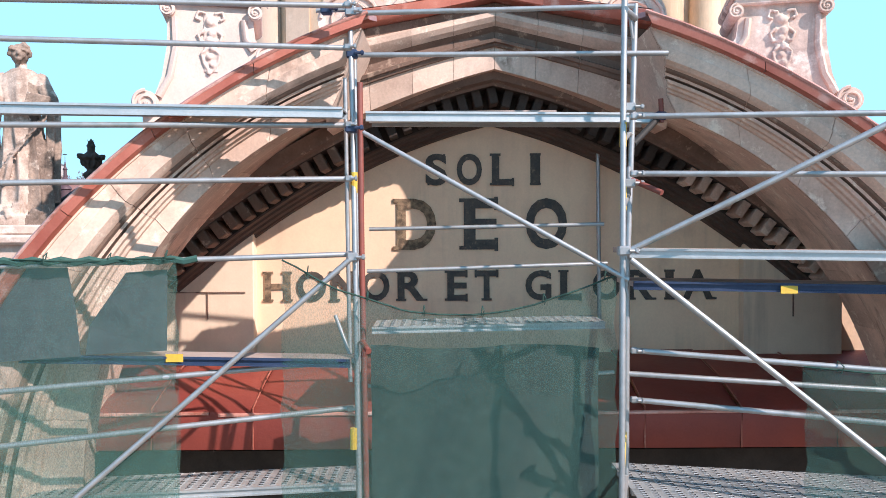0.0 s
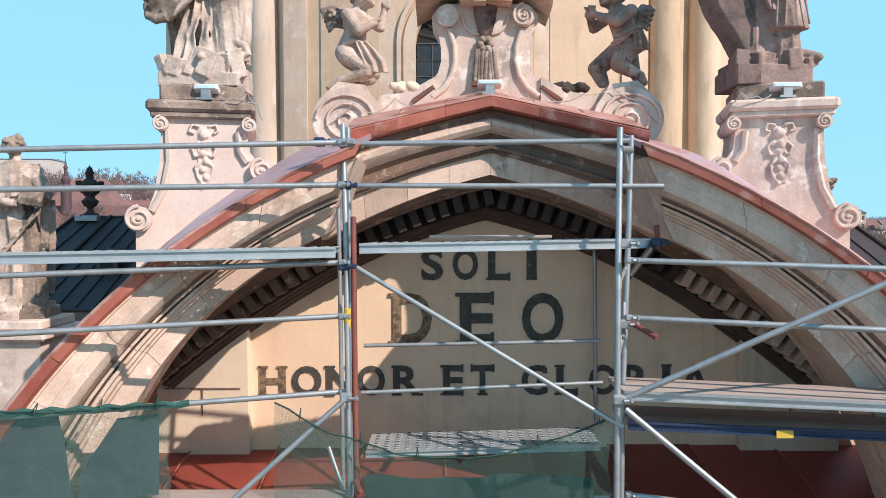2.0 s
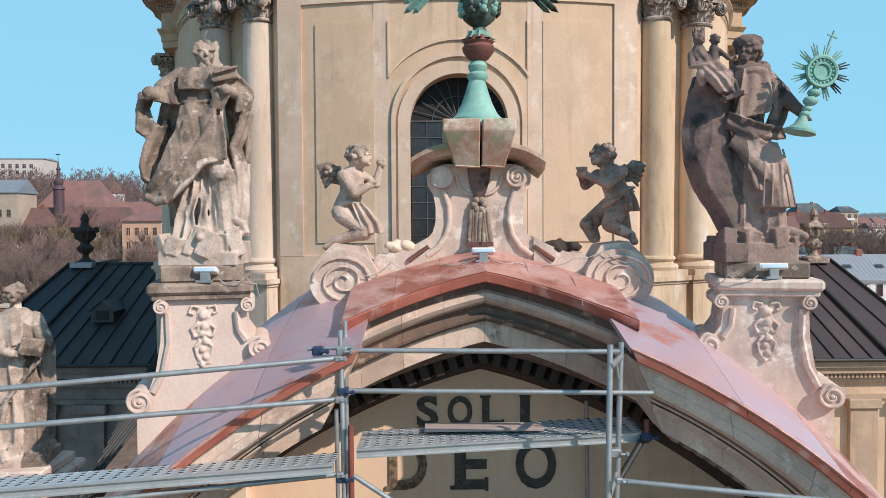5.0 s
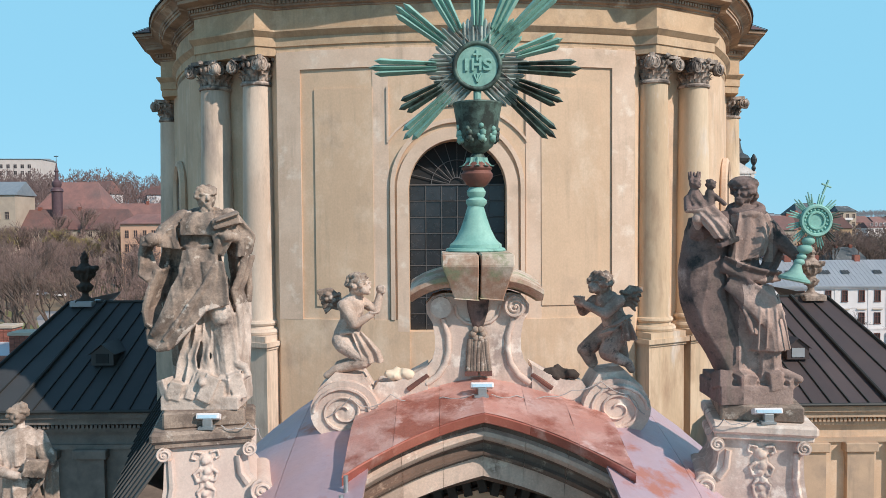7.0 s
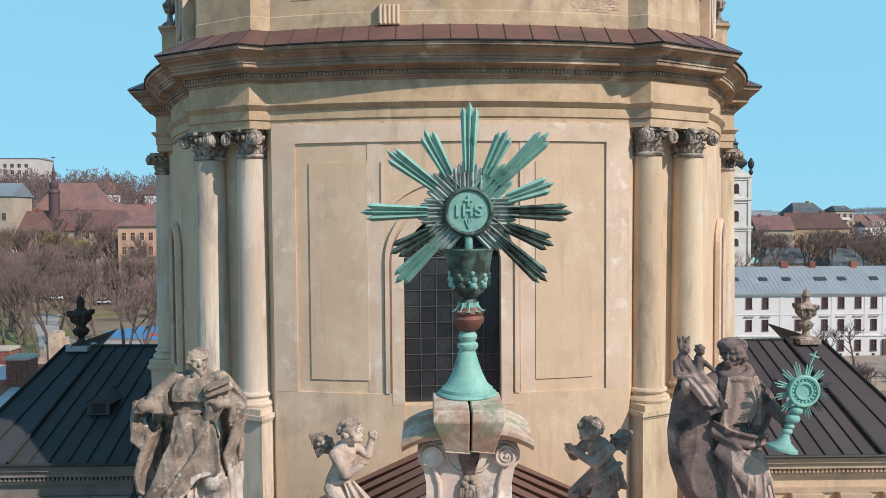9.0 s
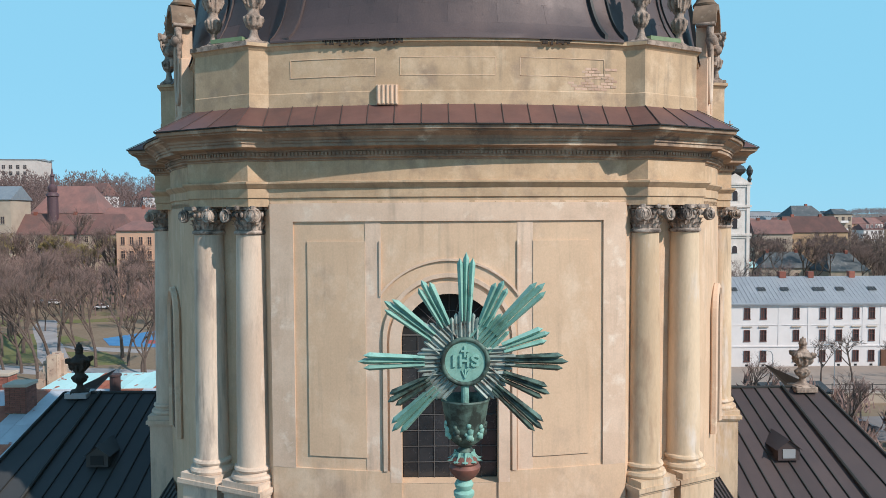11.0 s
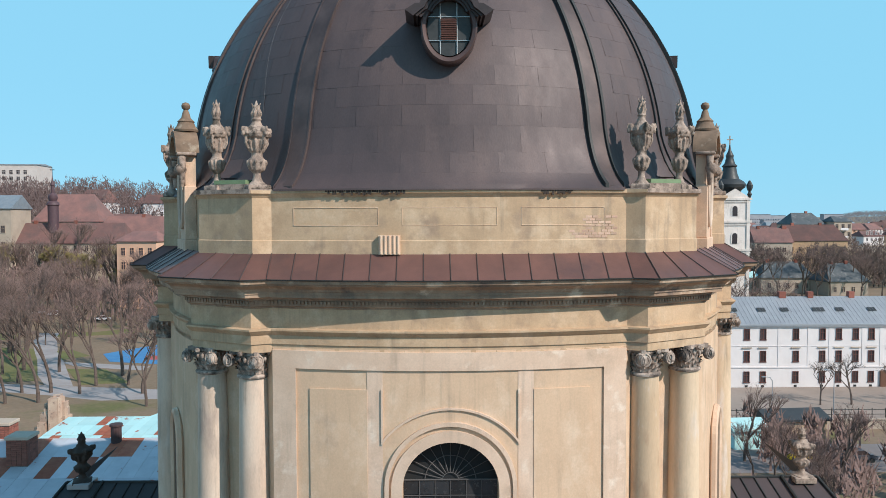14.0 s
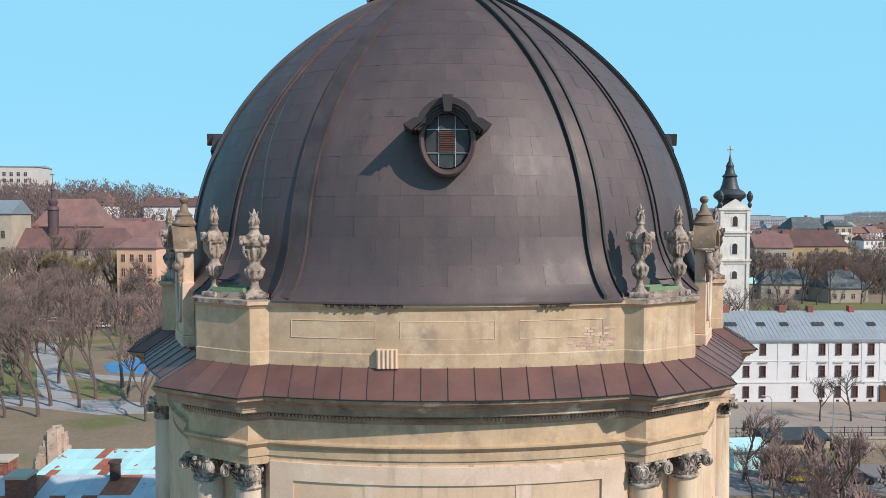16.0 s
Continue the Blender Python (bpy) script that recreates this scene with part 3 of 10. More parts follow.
# the fluted bracket, a patch of bare brick and an old nest on the eave
bm = bmesh.new()
box(bm, -1.68, -1.17, 17.90, 18.04, 29.34, 29.80)
for k in range(5):
    rod(bm, (-1.63 + 0.1025 * k, 17.895, 29.36), (-1.63 + 0.1025 * k, 17.895, 29.79), 0.030, seg=8)
part("fluted_bracket", bm, OCHRE_PALE, drum, smooth=40)
brk = bmesh.new()
box(brk, 0, 0.15, 0, 0.02, 0, 0.055)
brick_me = bpy.data.meshes.new("brick")
brk.to_mesh(brick_me)
brk.free()
brick_me.materials.append(mat("whitened_brick", (0.50, 0.33, 0.25), (0.54, 0.41, 0.31), 0.9, scale=5.0, grain=0.12, rand=0.18))
for j in range(8):
    for i in range(7 - (0 if j < 3 else 2)):
        x = 2.85 + 0.165 * i + (0.08 if j % 2 else 0) + (0.35 if j > 2 else 0)
        if random.random() < 0.8:
            mesh_part("brick", brick_me, drum, pose(x, wall_y(x) + 0.195, 29.72 + 0.068 * j, 0, 0, math.degrees(x / 15.4)))

# columns with bases and capitals
def leaf(bm, m, h, w):
    rows = []
    for k in range(5):
        t = k / 4
        out = 0.03 + 0.10 * t ** 2.2
        ww = w * (0.75 + 0.35 * math.sin(math.pi * min(1, t * 1.1)))
        z = h * (t if t < 0.8 else 0.8 + (t - 0.8) * 0.1)
        rows.append([m @ Vector((x * ww, -out - (0.03 if x == 0 else 0), z)) for x in (-0.5, -0.25, 0, 0.25, 0.5)])
    grid(bm, rows)


def volute(bm, c, r, axis_rot, deep=0.09, turns=2.2, way=1):
    """A rolled scroll: a drum with a spiral fillet and an eye on its outer face."""
    m = Matrix.Translation(c) @ pose(0, 0, 0, 0, 0, axis_rot)
    n = 40
    pts = []
    for k in range(n + 1):
        a = turns * 2 * math.pi * k / n + math.pi / 2
        rr = r * (1 - 0.80 * k / n)
        pts.append(m @ Vector((way * rr * math.cos(a), -deep * 0.5, rr * math.sin(a))))
    pipe(bm, pts, r * 0.15, 6, 0.7)
    rod(bm, m @ Vector((0, -deep * 0.42, 0)), m @ Vector((0, deep * 0.5, 0)), r * 0.98, seg=16)
    ball(bm, m @ Vector((0, -deep * 0.5, 0)), r * 0.2, sub=1)


def column(x, y, rot):
    # east columns take the sunlit golden tone, west ones the cream
    plaster = COLUMN_GOLD if x > 0 else COLUMN
    col = part("column", (lambda b: (lathe(b, [(0.43, 20.62), (0.415, 20.75), (0.41, 22.2), (0.385, 24.5), (0.355, 26.36)], (x, y, 0), 28), b)[1])(bmesh.new()), plaster, drum, "pale stained plaster column", 40)
    bm = bmesh.new()
    lathe(bm, [(0.42, 20.66), (0.48, 20.63), (0.50, 20.58), (0.48, 20.54), (0.44, 20.52), (0.45, 20.46), (0.54, 20.44), (0.57, 20.38), (0.55, 20.32), (0.50, 20.30)], (x, y, 0), 28)
    box(bm, -0.56, 0.56, -0.56, 0.56, 20.16, 20.31, pose(x, y, 0, 0, 0, rot))
    part("base", bm, plaster, col, smooth=35)
    bm = bmesh.new()
    lathe(bm, [(0.35, 26.30), (0.40, 26.32), (0.41, 26.36), (0.39, 26.40), (0.33, 26.42), (0.33, 26.6), (0.36, 26.75), (0.42, 26.88)], (x, y, 0), 24)
    for tier, (z, h, n, w) in enumerate(((26.42, 0.17, 12, 0.16), (26.50, 0.20, 12, 0.16))):
        for k in range(n):
            leaf(bm, pose(x, y, z, 0, 0, 30 * k + 15 * tier) @ Matrix.Translation((0, -0.32, 0)), h, w)
    for k in range(4):
        a = radians(rot + 45 + 90 * k)
        c = Vector((x + 0.56 * math.cos(a), y + 0.56 * math.sin(a), 26.755))
        for w in (-1, 1):
            turn_ = rot + 45 + 90 * k + 45 * w
            off = pose(0, 0, 0, 0, 0, turn_ + 90) @ Vector((0, -0.05, 0))
            volute(bm, c + off, 0.16, turn_ + 90, 0.10, 2.2, -w)
    for k in range(16):
        a = radians(rot + 22.5 * k + 11)
        ball(bm, (x + 0.43 * math.cos(a), y + 0.43 * math.sin(a), 26.79), 0.062, 0.8, 0.8, 1.2, sub=1)
    for k in range(4):
        ball(bm, (x + 0.50 * math.cos(radians(rot + 90 * k)), y + 0.50 * math.sin(radians(rot + 90 * k)), 26.94), 0.075, sub=1)
    # abacus with sunk sides
    out = []
    for k in range(4):
        for t in range(7):
            a = radians(rot + 45 + 90 * k)
            b = radians(rot + 135 + 90 * k)
            p = Vector((0.62 * math.cos(a), 0.62 * math.sin(a))).lerp(Vector((0.62 * math.cos(b), 0.62 * math.sin(b))), 0.06 + 0.88 * t / 6)
            p = p * (1 - 0.10 * math.sin(math.pi * t / 6))
            out.append((x + p.x, y + p.y))
    slab(bm, out, 26.90, 27.0)
    part("capital", bm, CAPITAL, col, "sooty dark carved capital with volutes and leaves", 40)
    bm = bmesh.new()
    m = pose(x, y, 0, 0, 0, rot)
    box(bm, -0.56, 0.56, -0.5, 0.9, 14.0, 19.98, m)
    box(bm, -0.60, 0.60, -0.54, 0.9, 19.98, 20.05, m)
    box(bm, -0.65, 0.65, -0.60, 0.9, 20.05, 20.16, m)
    part("pedestal", bm, plaster, col)


for s in (-1, 1):
    column(s * 4.83, 18.72, s * 27)
    column(s * 6.03, 19.33, s * 27)
    column(s * 9.15, 25.2, s * 85)
    column(s * 9.2, 26.6, s * 85)

# side windows of the oblique bays
for s in (-1, 1):
    a, b = Vector((6.6, 19.85)), Vector((8.5, 23.9))
    nrm = Vector((b.y - a.y, a.x - b.x)).normalized()
    c = a.lerp(b, 0.5) + nrm * 0.22
    rot = math.degrees(math.atan2(b.y - a.y, b.x - a.x))
    m = pose(c.x * s, c.y, 0, 0, 0, rot * s if s > 0 else 180 - rot)
    if s < 0:
        m = pose(-c.x, c.y, 0, 0, 0, -rot)
    bm = bmesh.new()
    o = [(-0.62, 20.6)] + [(0.62 * math.sin(t), 23.9 + 0.62 * math.cos(t)) for t in (radians(-90 + 15 * k) for k in range(13))] + [(0.62, 20.6)]
    prism(bm, o, -0.03, 0.25, m)
    sw = part("window", bm, GLASS, drum, "dark arched side window")
    bm = bmesh.new()
    o2 = [(-0.78, 20.6)] + [(0.78 * math.sin(t), 23.9 + 0.78 * math.cos(t)) for t in (radians(-90 + 15 * k) for k in range(13))] + [(0.78, 20.6)]
    pipe(bm, [m @ Vector((x, -0.04, z)) for x, z in o2], 0.11, 6)
    part("window_frame", bm, OCHRE_PALE, sw)

# ---- the eave roof over the cornice, in sheets with standing seams ----
eave = thing("eave_roof", "brown copper sheet eave roof with standing seams over the cornice", "roof", kind="structure")
eo, ei = offset(UPPER, 0.755), offset(UPPER, -0.18)


def sheet_quad(a, b, c, d, t=0.012):
    bm = bmesh.new()
    vs = [bm.verts.new(p) for p in (a, b, c, d)]
    ws = [bm.verts.new(Vector(p) - Vector((0, 0, t))) for p in (a, b, c, d)]
    bm.faces.new(vs)
    bm.faces.new(ws[::-1])
    for i in range(4):
        bm.faces.new((vs[i], ws[i], ws[(i + 1) % 4], vs[(i + 1) % 4]))
    return bm


def roof_span(i0, i1, n):
    """Sheets and seams between two corners of the loop."""
    idx = [k % len(eo) for k in range(i0, i1 + 1)]
    def at(lst, t):
        ls = [Vector(lst[k]) for k in idx]
        seg = [(ls[k + 1] - ls[k]).length for k in range(len(ls) - 1)]
        d = t * sum(seg)
        for k, sl in enumerate(seg):
            if d <= sl or k == len(seg) - 1:
                return ls[k].lerp(ls[k + 1], min(1, d / sl))
            d -= sl
    for k in range(n):
        a, b = at(eo, k / n), at(eo, (k + 1) / n)
        d, c = at(ei, k / n), at(ei, (k + 1) / n)
        part("sheet", sheet_quad((*a, 28.79), (*b, 28.79), (*c, 29.35), (*d, 29.35)), EAVE_COPPER, eave)
        bm = bmesh.new()
        p, q = Vector((*a, 28.81)), Vector((*d, 29.365))
        rod(bm, p, q, 0.011, seg=5)
        part("seam", bm, DOME_RIB, eave)


corner = [i for i, p in enumerate(UPPER) if any(abs(abs(p[0]) - x) + abs(p[1] - y) < 0.03 for x, y in ((4.3, 18.35), (4.75, 18.16), (6.45, 19.12), (6.6, 19.85), (8.5, 23.9), (9.05, 24.05), (9.4, 25.6)))]
nl = len(UPPER)
for k, i in enumerate(corner):
    j = corner[(k + 1) % len(corner)]
    jj = j if j > i else j + nl
    a, b = UPPER[i], UPPER[jj % nl]
    if a[1] > 26 and b[1] > 26:
        continue
    span = sum((Vector(UPPER[(t + 1) % nl]) - Vector(UPPER[t % nl])).length for t in range(i, jj))
    roof_span(i, jj, max(1, round(span / 0.62)))
bm = bmesh.new()
bands(bm, UPPER, [(0.74, 28.772), (0.76, 28.775), (0.765, 28.80), (0.74, 28.805)])
part("drip_edge", bm, DARKRIB, eave)

# ---- the dome ----
AX, AY, DZ = 8.385, 9.18, 30.92
def dome_f(h):
    return 1.012 * max(0.02, 1 - (min(h, 9.6) / 10.0) ** 2.3) ** 0.7


def dome_at(phi, h, lift=0.0):
    f = dome_f(h)
    p = Vector((AX * f * math.sin(phi), CY - AY * f * math.cos(phi), DZ + h))
    up = Vector((math.sin(phi) * f / AX, -math.cos(phi) * f / AY, 0.012 + (h / 9.6) ** 2 * 0.13)).normalized()
    return p + up * lift


dome = thing("dome", "dark brown copper-sheeted church dome with raised ribs", "dome", kind="structure")
bm = bmesh.new()
hs = [1.5 + 7.8 * k / 38 for k in range(39)]
grid(bm, [[dome_at(2 * math.pi * k / 96, h) for k in range(96)] for h in hs], close_v=True)
part("shell", bm, DOME, dome, smooth=180)
# the flare down to the attic's edge
DOME_PLAN = mirror_half(front + [(4.42, 19.05), (5.9, 19.98)] + side_bay(7, -0.12) + [(8.8, 24.5), (8.95, 25.7), (8.95, CY)])
rim = offset(DOME_PLAN, -0.06)


def rim_at(phi):
    """Where the way out from the dome's middle meets the attic's edge."""
    d = Vector((math.sin(phi), -math.cos(phi)))
    best = None
    for i in range(len(rim)):
        a, b = Vector(rim[i]) - Vector((0, CY)), Vector(rim[(i + 1) % len(rim)]) - Vector((0, CY))
        e = b - a
        den = d.x * e.y - d.y * e.x
        if abs(den) < 1e-9:
            continue
        t, u = (a.x * e.y - a.y * e.x) / den, (a.x * d.y - a.y * d.x) / den
        if t > 0 and -1e-6 <= u <= 1 + 1e-6 and (best is None or t > best):
            best = t
    return Vector((d.x * best, CY + d.y * best, 30.905))


def flare_at(phi, h, lift=0.0):
    """The dome's skin below 1.5 m: it sweeps out to the attic's edge."""
    p0, p2 = dome_at(phi, 1.5, lift), rim_at(math.atan2(AX * math.sin(phi), AY * math.cos(phi))) + Vector((0, 0, lift))
    p1 = p0.lerp(p2, 0.26)
    p1.z = 31.34 + lift
    t = 1 - h / 1.5
    return p0 * (1 - t) ** 2 + p1 * 2 * t * (1 - t) + p2 * t * t


def skin_at(phi, h, lift=0.0):
    return dome_at(phi, h, lift) if h >= 1.5 else flare_at(phi, h, lift)


bm = bmesh.new()
rows = []
for k in range(240):
    phi = 2 * math.pi * k / 240
    low = flare_at(phi, 0)
    rows.append([low - Vector((0, 0, 0.045))] + [flare_at(phi, 1.5 * j / 8) for j in range(9)])
grid(bm, rows, close_u=True)
part("flare", bm, DOME, dome, smooth=40)


def lean_in(h):
    return 1 - 0.22 * (h / 8) ** 3


def dome_strip(name, mid, off, w, lift, material, h0=0.02, h1=9.1, n=48):
    """A raised strip that climbs the dome, angles in degrees, drawing in towards the lantern."""
    bm = bmesh.new()
    rows = []
    for k in range(n + 1):
        h = h0 + (h1 - h0) * k / n
        g = (1 / max(dome_f(h), 0.3)) ** 0.6
        c = radians(mid * lean_in(h) + off * g)
        d = radians(w * g)
        rows.append([skin_at(c - d, h, -0.02), skin_at(c - d, h, lift), skin_at(c + d, h, lift), skin_at(c + d, h, -0.02)])
    vs = grid(bm, rows)
    bm.faces.new(vs[0])
    bm.faces.new(vs[-1])
    return part(name, bm, material, dome, smooth=30)


for s in (-1, 1):
    for mid, w in ((26.0, 1.75), (43.2, 0.75), (66.0, 1.9), (96, 1.7), (118, 0.8), (140, 1.9)):
        if w > 1:
            dome_strip("rib", s * mid, 0, w, 0.06, DOME_RIB)
        # edge tone is chosen by side: light and shade put into the colour
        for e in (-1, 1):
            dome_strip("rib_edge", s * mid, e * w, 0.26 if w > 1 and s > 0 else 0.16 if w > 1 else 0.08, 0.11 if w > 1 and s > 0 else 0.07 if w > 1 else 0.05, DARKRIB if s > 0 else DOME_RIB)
bm = bmesh.new()
lathe(bm, [(2.72, 8.72), (2.80, 8.80), (2.80, 8.90), (2.45, 8.95), (2.45, 9.15), (2.62, 9.22), (2.70, 9.5), (2.45, 9.6), (2.3, 9.8), (2.3, 12.5), (0.4, 13.6)], (0, CY, DZ + 0.17), 48, 1.0, 1.06)
part("lantern_base", bm, DOME_RIB, dome, smooth=30)
bm = bmesh.new()
pipe(bm, [dome_at(radians(-36 + 1.2 * math.sin(h)), h, 0.04) for h in np.linspace(2.0, 5.3, 14)], 0.0028, 5)
pipe(bm, [dome_at(radians(-36.5 - 0.8 * math.sin(h)), h, 0.04) for h in np.linspace(5.7, 7.4, 10)], 0.0028, 5)
part("lightning_wire", bm, LEAD, dome)

# round dormer in the dome
DORMER_COPPER = mat("blackened_dormer_copper", (0.06, 0.046, 0.047), (0.042, 0.034, 0.035), 0.5, metal=0.25, scale=2.0, grain=0.12)
dorm = part("dormer", (lambda b: (prism(b, [(0.52 * math.sin(t) * (1 if math.cos(t) > 0 else 1), 34.72 + (0.62 if math.cos(t) > 0 else 0.66) * math.cos(t)) for t in (radians(10 * k) for k in range(36))], 18.36, 18.8), b)[1])(bmesh.new()), mat("dusty_dark_glass", (0.035, 0.042, 0.044), (0.06, 0.066, 0.068), 0.5, scale=3.0, grain=0.1, spec=0.25), dome, "oval roof window with a moulded copper hood and a louvre")
OC = [(0.56 * math.sin(t), 34.72 + (0.72 if math.cos(t) < 0 else 0.68) * math.cos(t)) for t in (radians(7.5 * k) for k in range(48))]
bm = bmesh.new()
rows = [[(x * s, y, 34.72 + (z - 34.72) * s) for x, z in OC] for s, y in ((1.2, 18.9), (1.2, 18.26), (1.13, 18.22), (1.0, 18.24), (0.95, 18.36))]
grid(bm, rows, close_v=True)
part("frame", bm, mat("brown_dormer_frame", (0.10, 0.062, 0.058), (0.075, 0.05, 0.048), 0.5, metal=0.3, grain=0.1), dorm, smooth=35)
bm = bmesh.new()
for x in (-0.21, 0.19):
    rod(bm, (x, 18.34, 34.1), (x, 18.34, 35.35), 0.014, seg=6)
for z in (34.42, 34.98):
    rod(bm, (-0.5, 18.34, z), (0.5, 18.34, z), 0.014, seg=6)
part("glazing_bars", bm, STEEL, dorm)
bm = bmesh.new()
for k in range(12):
    box(bm, -0.20, 0.18, -0.03, 0.01, -0.008, 0.012, pose(0, 18.33, 34.45 + 0.043 * k, 25, 0, 0))
part("louvre", bm, EAVE_COPPER, dorm)
for step, (k, yf) in enumerate(((1.0, 18.02), (0.9, 18.10), (0.81, 18.17), (0.73, 18.22))):
    bm = bmesh.new()
    o = [(1.04 * k, 35.07 - 0.05 * (1 - k)), (0.80 * k, 35.22 * 1 + 0.0)] + [(0.74 * k * math.sin(a), 34.98 + 0.72 * k * math.cos(a)) for a in (radians(70 - 10 * j) for j in range(15))] + [(-0.80 * k, 35.22), (-1.04 * k, 35.07 - 0.05 * (1 - k))]
    k2 = k - 0.12
    i_ = [(-0.96 * k2, 34.93), (-0.76 * k2, 35.08)] + [(0.70 * k2 * math.sin(a), 34.92 + 0.72 * k2 * math.cos(a)) for a in (radians(-70 + 10 * j) for j in range(15))] + [(0.76 * k2, 35.08), (0.96 * k2, 34.93)]
    grid(bm, [[(x, yf, z) for x, z in o], [(x, yf, z) for x, z in i_[::-1]], [(x, 19.2, z) for x, z in i_[::-1]]])
    grid(bm, [[(x, yf, z) for x, z in o], [(x, 19.6, z) for x, z in o]])
    for e in (0, -1):
        bm.faces.new([bm.verts.new(p) for p in ((o[e][0], yf, o[e][1]), (o[e][0], 19.2, o[e][1]), (i_[::-1][e][0], 19.2, i_[::-1][e][1]), (i_[::-1][e][0], yf, i_[::-1][e][1]))])
    part("hood_moulding", bm, DORMER_COPPER, dorm, smooth=35)
bm = bmesh.new()
prism(bm, [(-0.13, 35.72), (0.13, 35.72), (0.085, 35.33), (-0.085, 35.33)], 17.78, 18.6)
part("keystone", bm, DORMER_COPPER, dorm)
for s in (-1, 1):
    m = Matrix.Translation((0, CY, 0)) @ Matrix.Rotation(radians(s * 82), 4, "Z") @ Matrix.Translation((0, -CY + 1.62, 0))
    twin = mesh_part("dormer", dorm.data, dome, m)
    for child_part in [o for o in bpy.data.objects if o.parent == dorm]:
        mesh_part(child_part.name.split(".")[0], child_part.data, twin)

# sheets of the dome in courses, each with its own lap, on the side towards the front
ci = 0
for r in range(16):
    h0, h1 = 0.5 + 0.5 * r, 0.5 + 0.5 * (r + 1)
    n = 46
    for k in range(n):
        p0 = 2 * math.pi * (k + 0.5 * (r % 2)) / n
        mid = (math.degrees(p0) + 183.9) % 360 - 180
        if abs(mid) > 68 or ci >= 300 or abs(abs(mid) - 26.0 * lean_in(h0)) < 5.5:
            continue
        if abs(mid) < 9 and 34.0 < DZ + (h0 + h1) / 2 < 35.7:
            continue
        p1 = p0 + 2 * math.pi / n * 0.992
        bm = bmesh.new()
        grid(bm, [[skin_at(p0 + (p1 - p0) * u, h0 + (h1 - h0) * v, 0.005 - 0.003 * v) for u in (0, 0.5, 1)] for v in (0, 0.5, 1)])
        grid(bm, [[skin_at(p0 + (p1 - p0) * u, h0, li) for u in (0, 0.5, 1)] for li in (-0.01, 0.005)])
        part("sheet", bm, DOME, dome, smooth=30)
        ci += 1

# ---- the pediment ----
ped = thing("pediment", "segmental sandstone pediment with stepped mouldings and an inscribed tympanum", "pediment", kind="structure")
FY = 6.86


def side_pt(u, f, y, s=1):
    """A point of the side arch: u runs down from the break, f from the inner edge (0) to the outer (1)."""
    ao, ai = radians(20.6 + u * 52), radians(23.7 + u * 66)
    o = Vector((-1.39 + 7.446 * math.sin(ao), 13.32 + 7.446 * math.cos(ao)))
    i = Vector((4.08 * math.sin(ai), 15.73 - 0.03 * s + 4.08 * math.cos(ai)))
    p = i.lerp(o, f)
    if y < 1:
        return Vector((s * p.x, y, p.y))
    fwd = y - 0.26 * (p.x - 1.6)  # the wings of the front swing forward
    k = fwd / y
    return Vector((s * p.x * k, fwd, 19.6 + (p.y - 19.6) * k))


# front outline: from the inner edge to the outer, as (f, y)
SIDE_PROF = [(0.34, 9.0), (0.34, 8.55), (0.03, 7.62), (0.0, 7.27), (0.25, 7.25), (0.255, 7.21), (0.285, 7.20), (0.29, 7.15), (0.325, 7.14), (0.33, 7.09), (0.37, 7.08), (0.375, 7.12), (0.395, 7.12), (0.40, 7.06), (0.435, 7.05), (0.445, 7.00),
             (0.475, 6.985), (0.49, 6.93), (0.52, 6.90), (0.535, FY + 0.02), (0.68, FY), (0.69, 6.875), (0.84, 6.875), (0.845, FY), (0.87, FY), (0.875, 6.95), (0.875, 9.6)]
JOINT = 0.0005


def shade_bands(bm, vs, prof, bands):
    """Give the faces whose profile lies in one of the bands the second, brown stone: dirt and the hollows' shade as
    colour.
    """
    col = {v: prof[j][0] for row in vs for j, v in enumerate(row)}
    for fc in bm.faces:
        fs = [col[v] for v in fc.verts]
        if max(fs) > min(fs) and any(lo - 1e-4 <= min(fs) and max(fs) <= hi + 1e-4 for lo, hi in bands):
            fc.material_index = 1


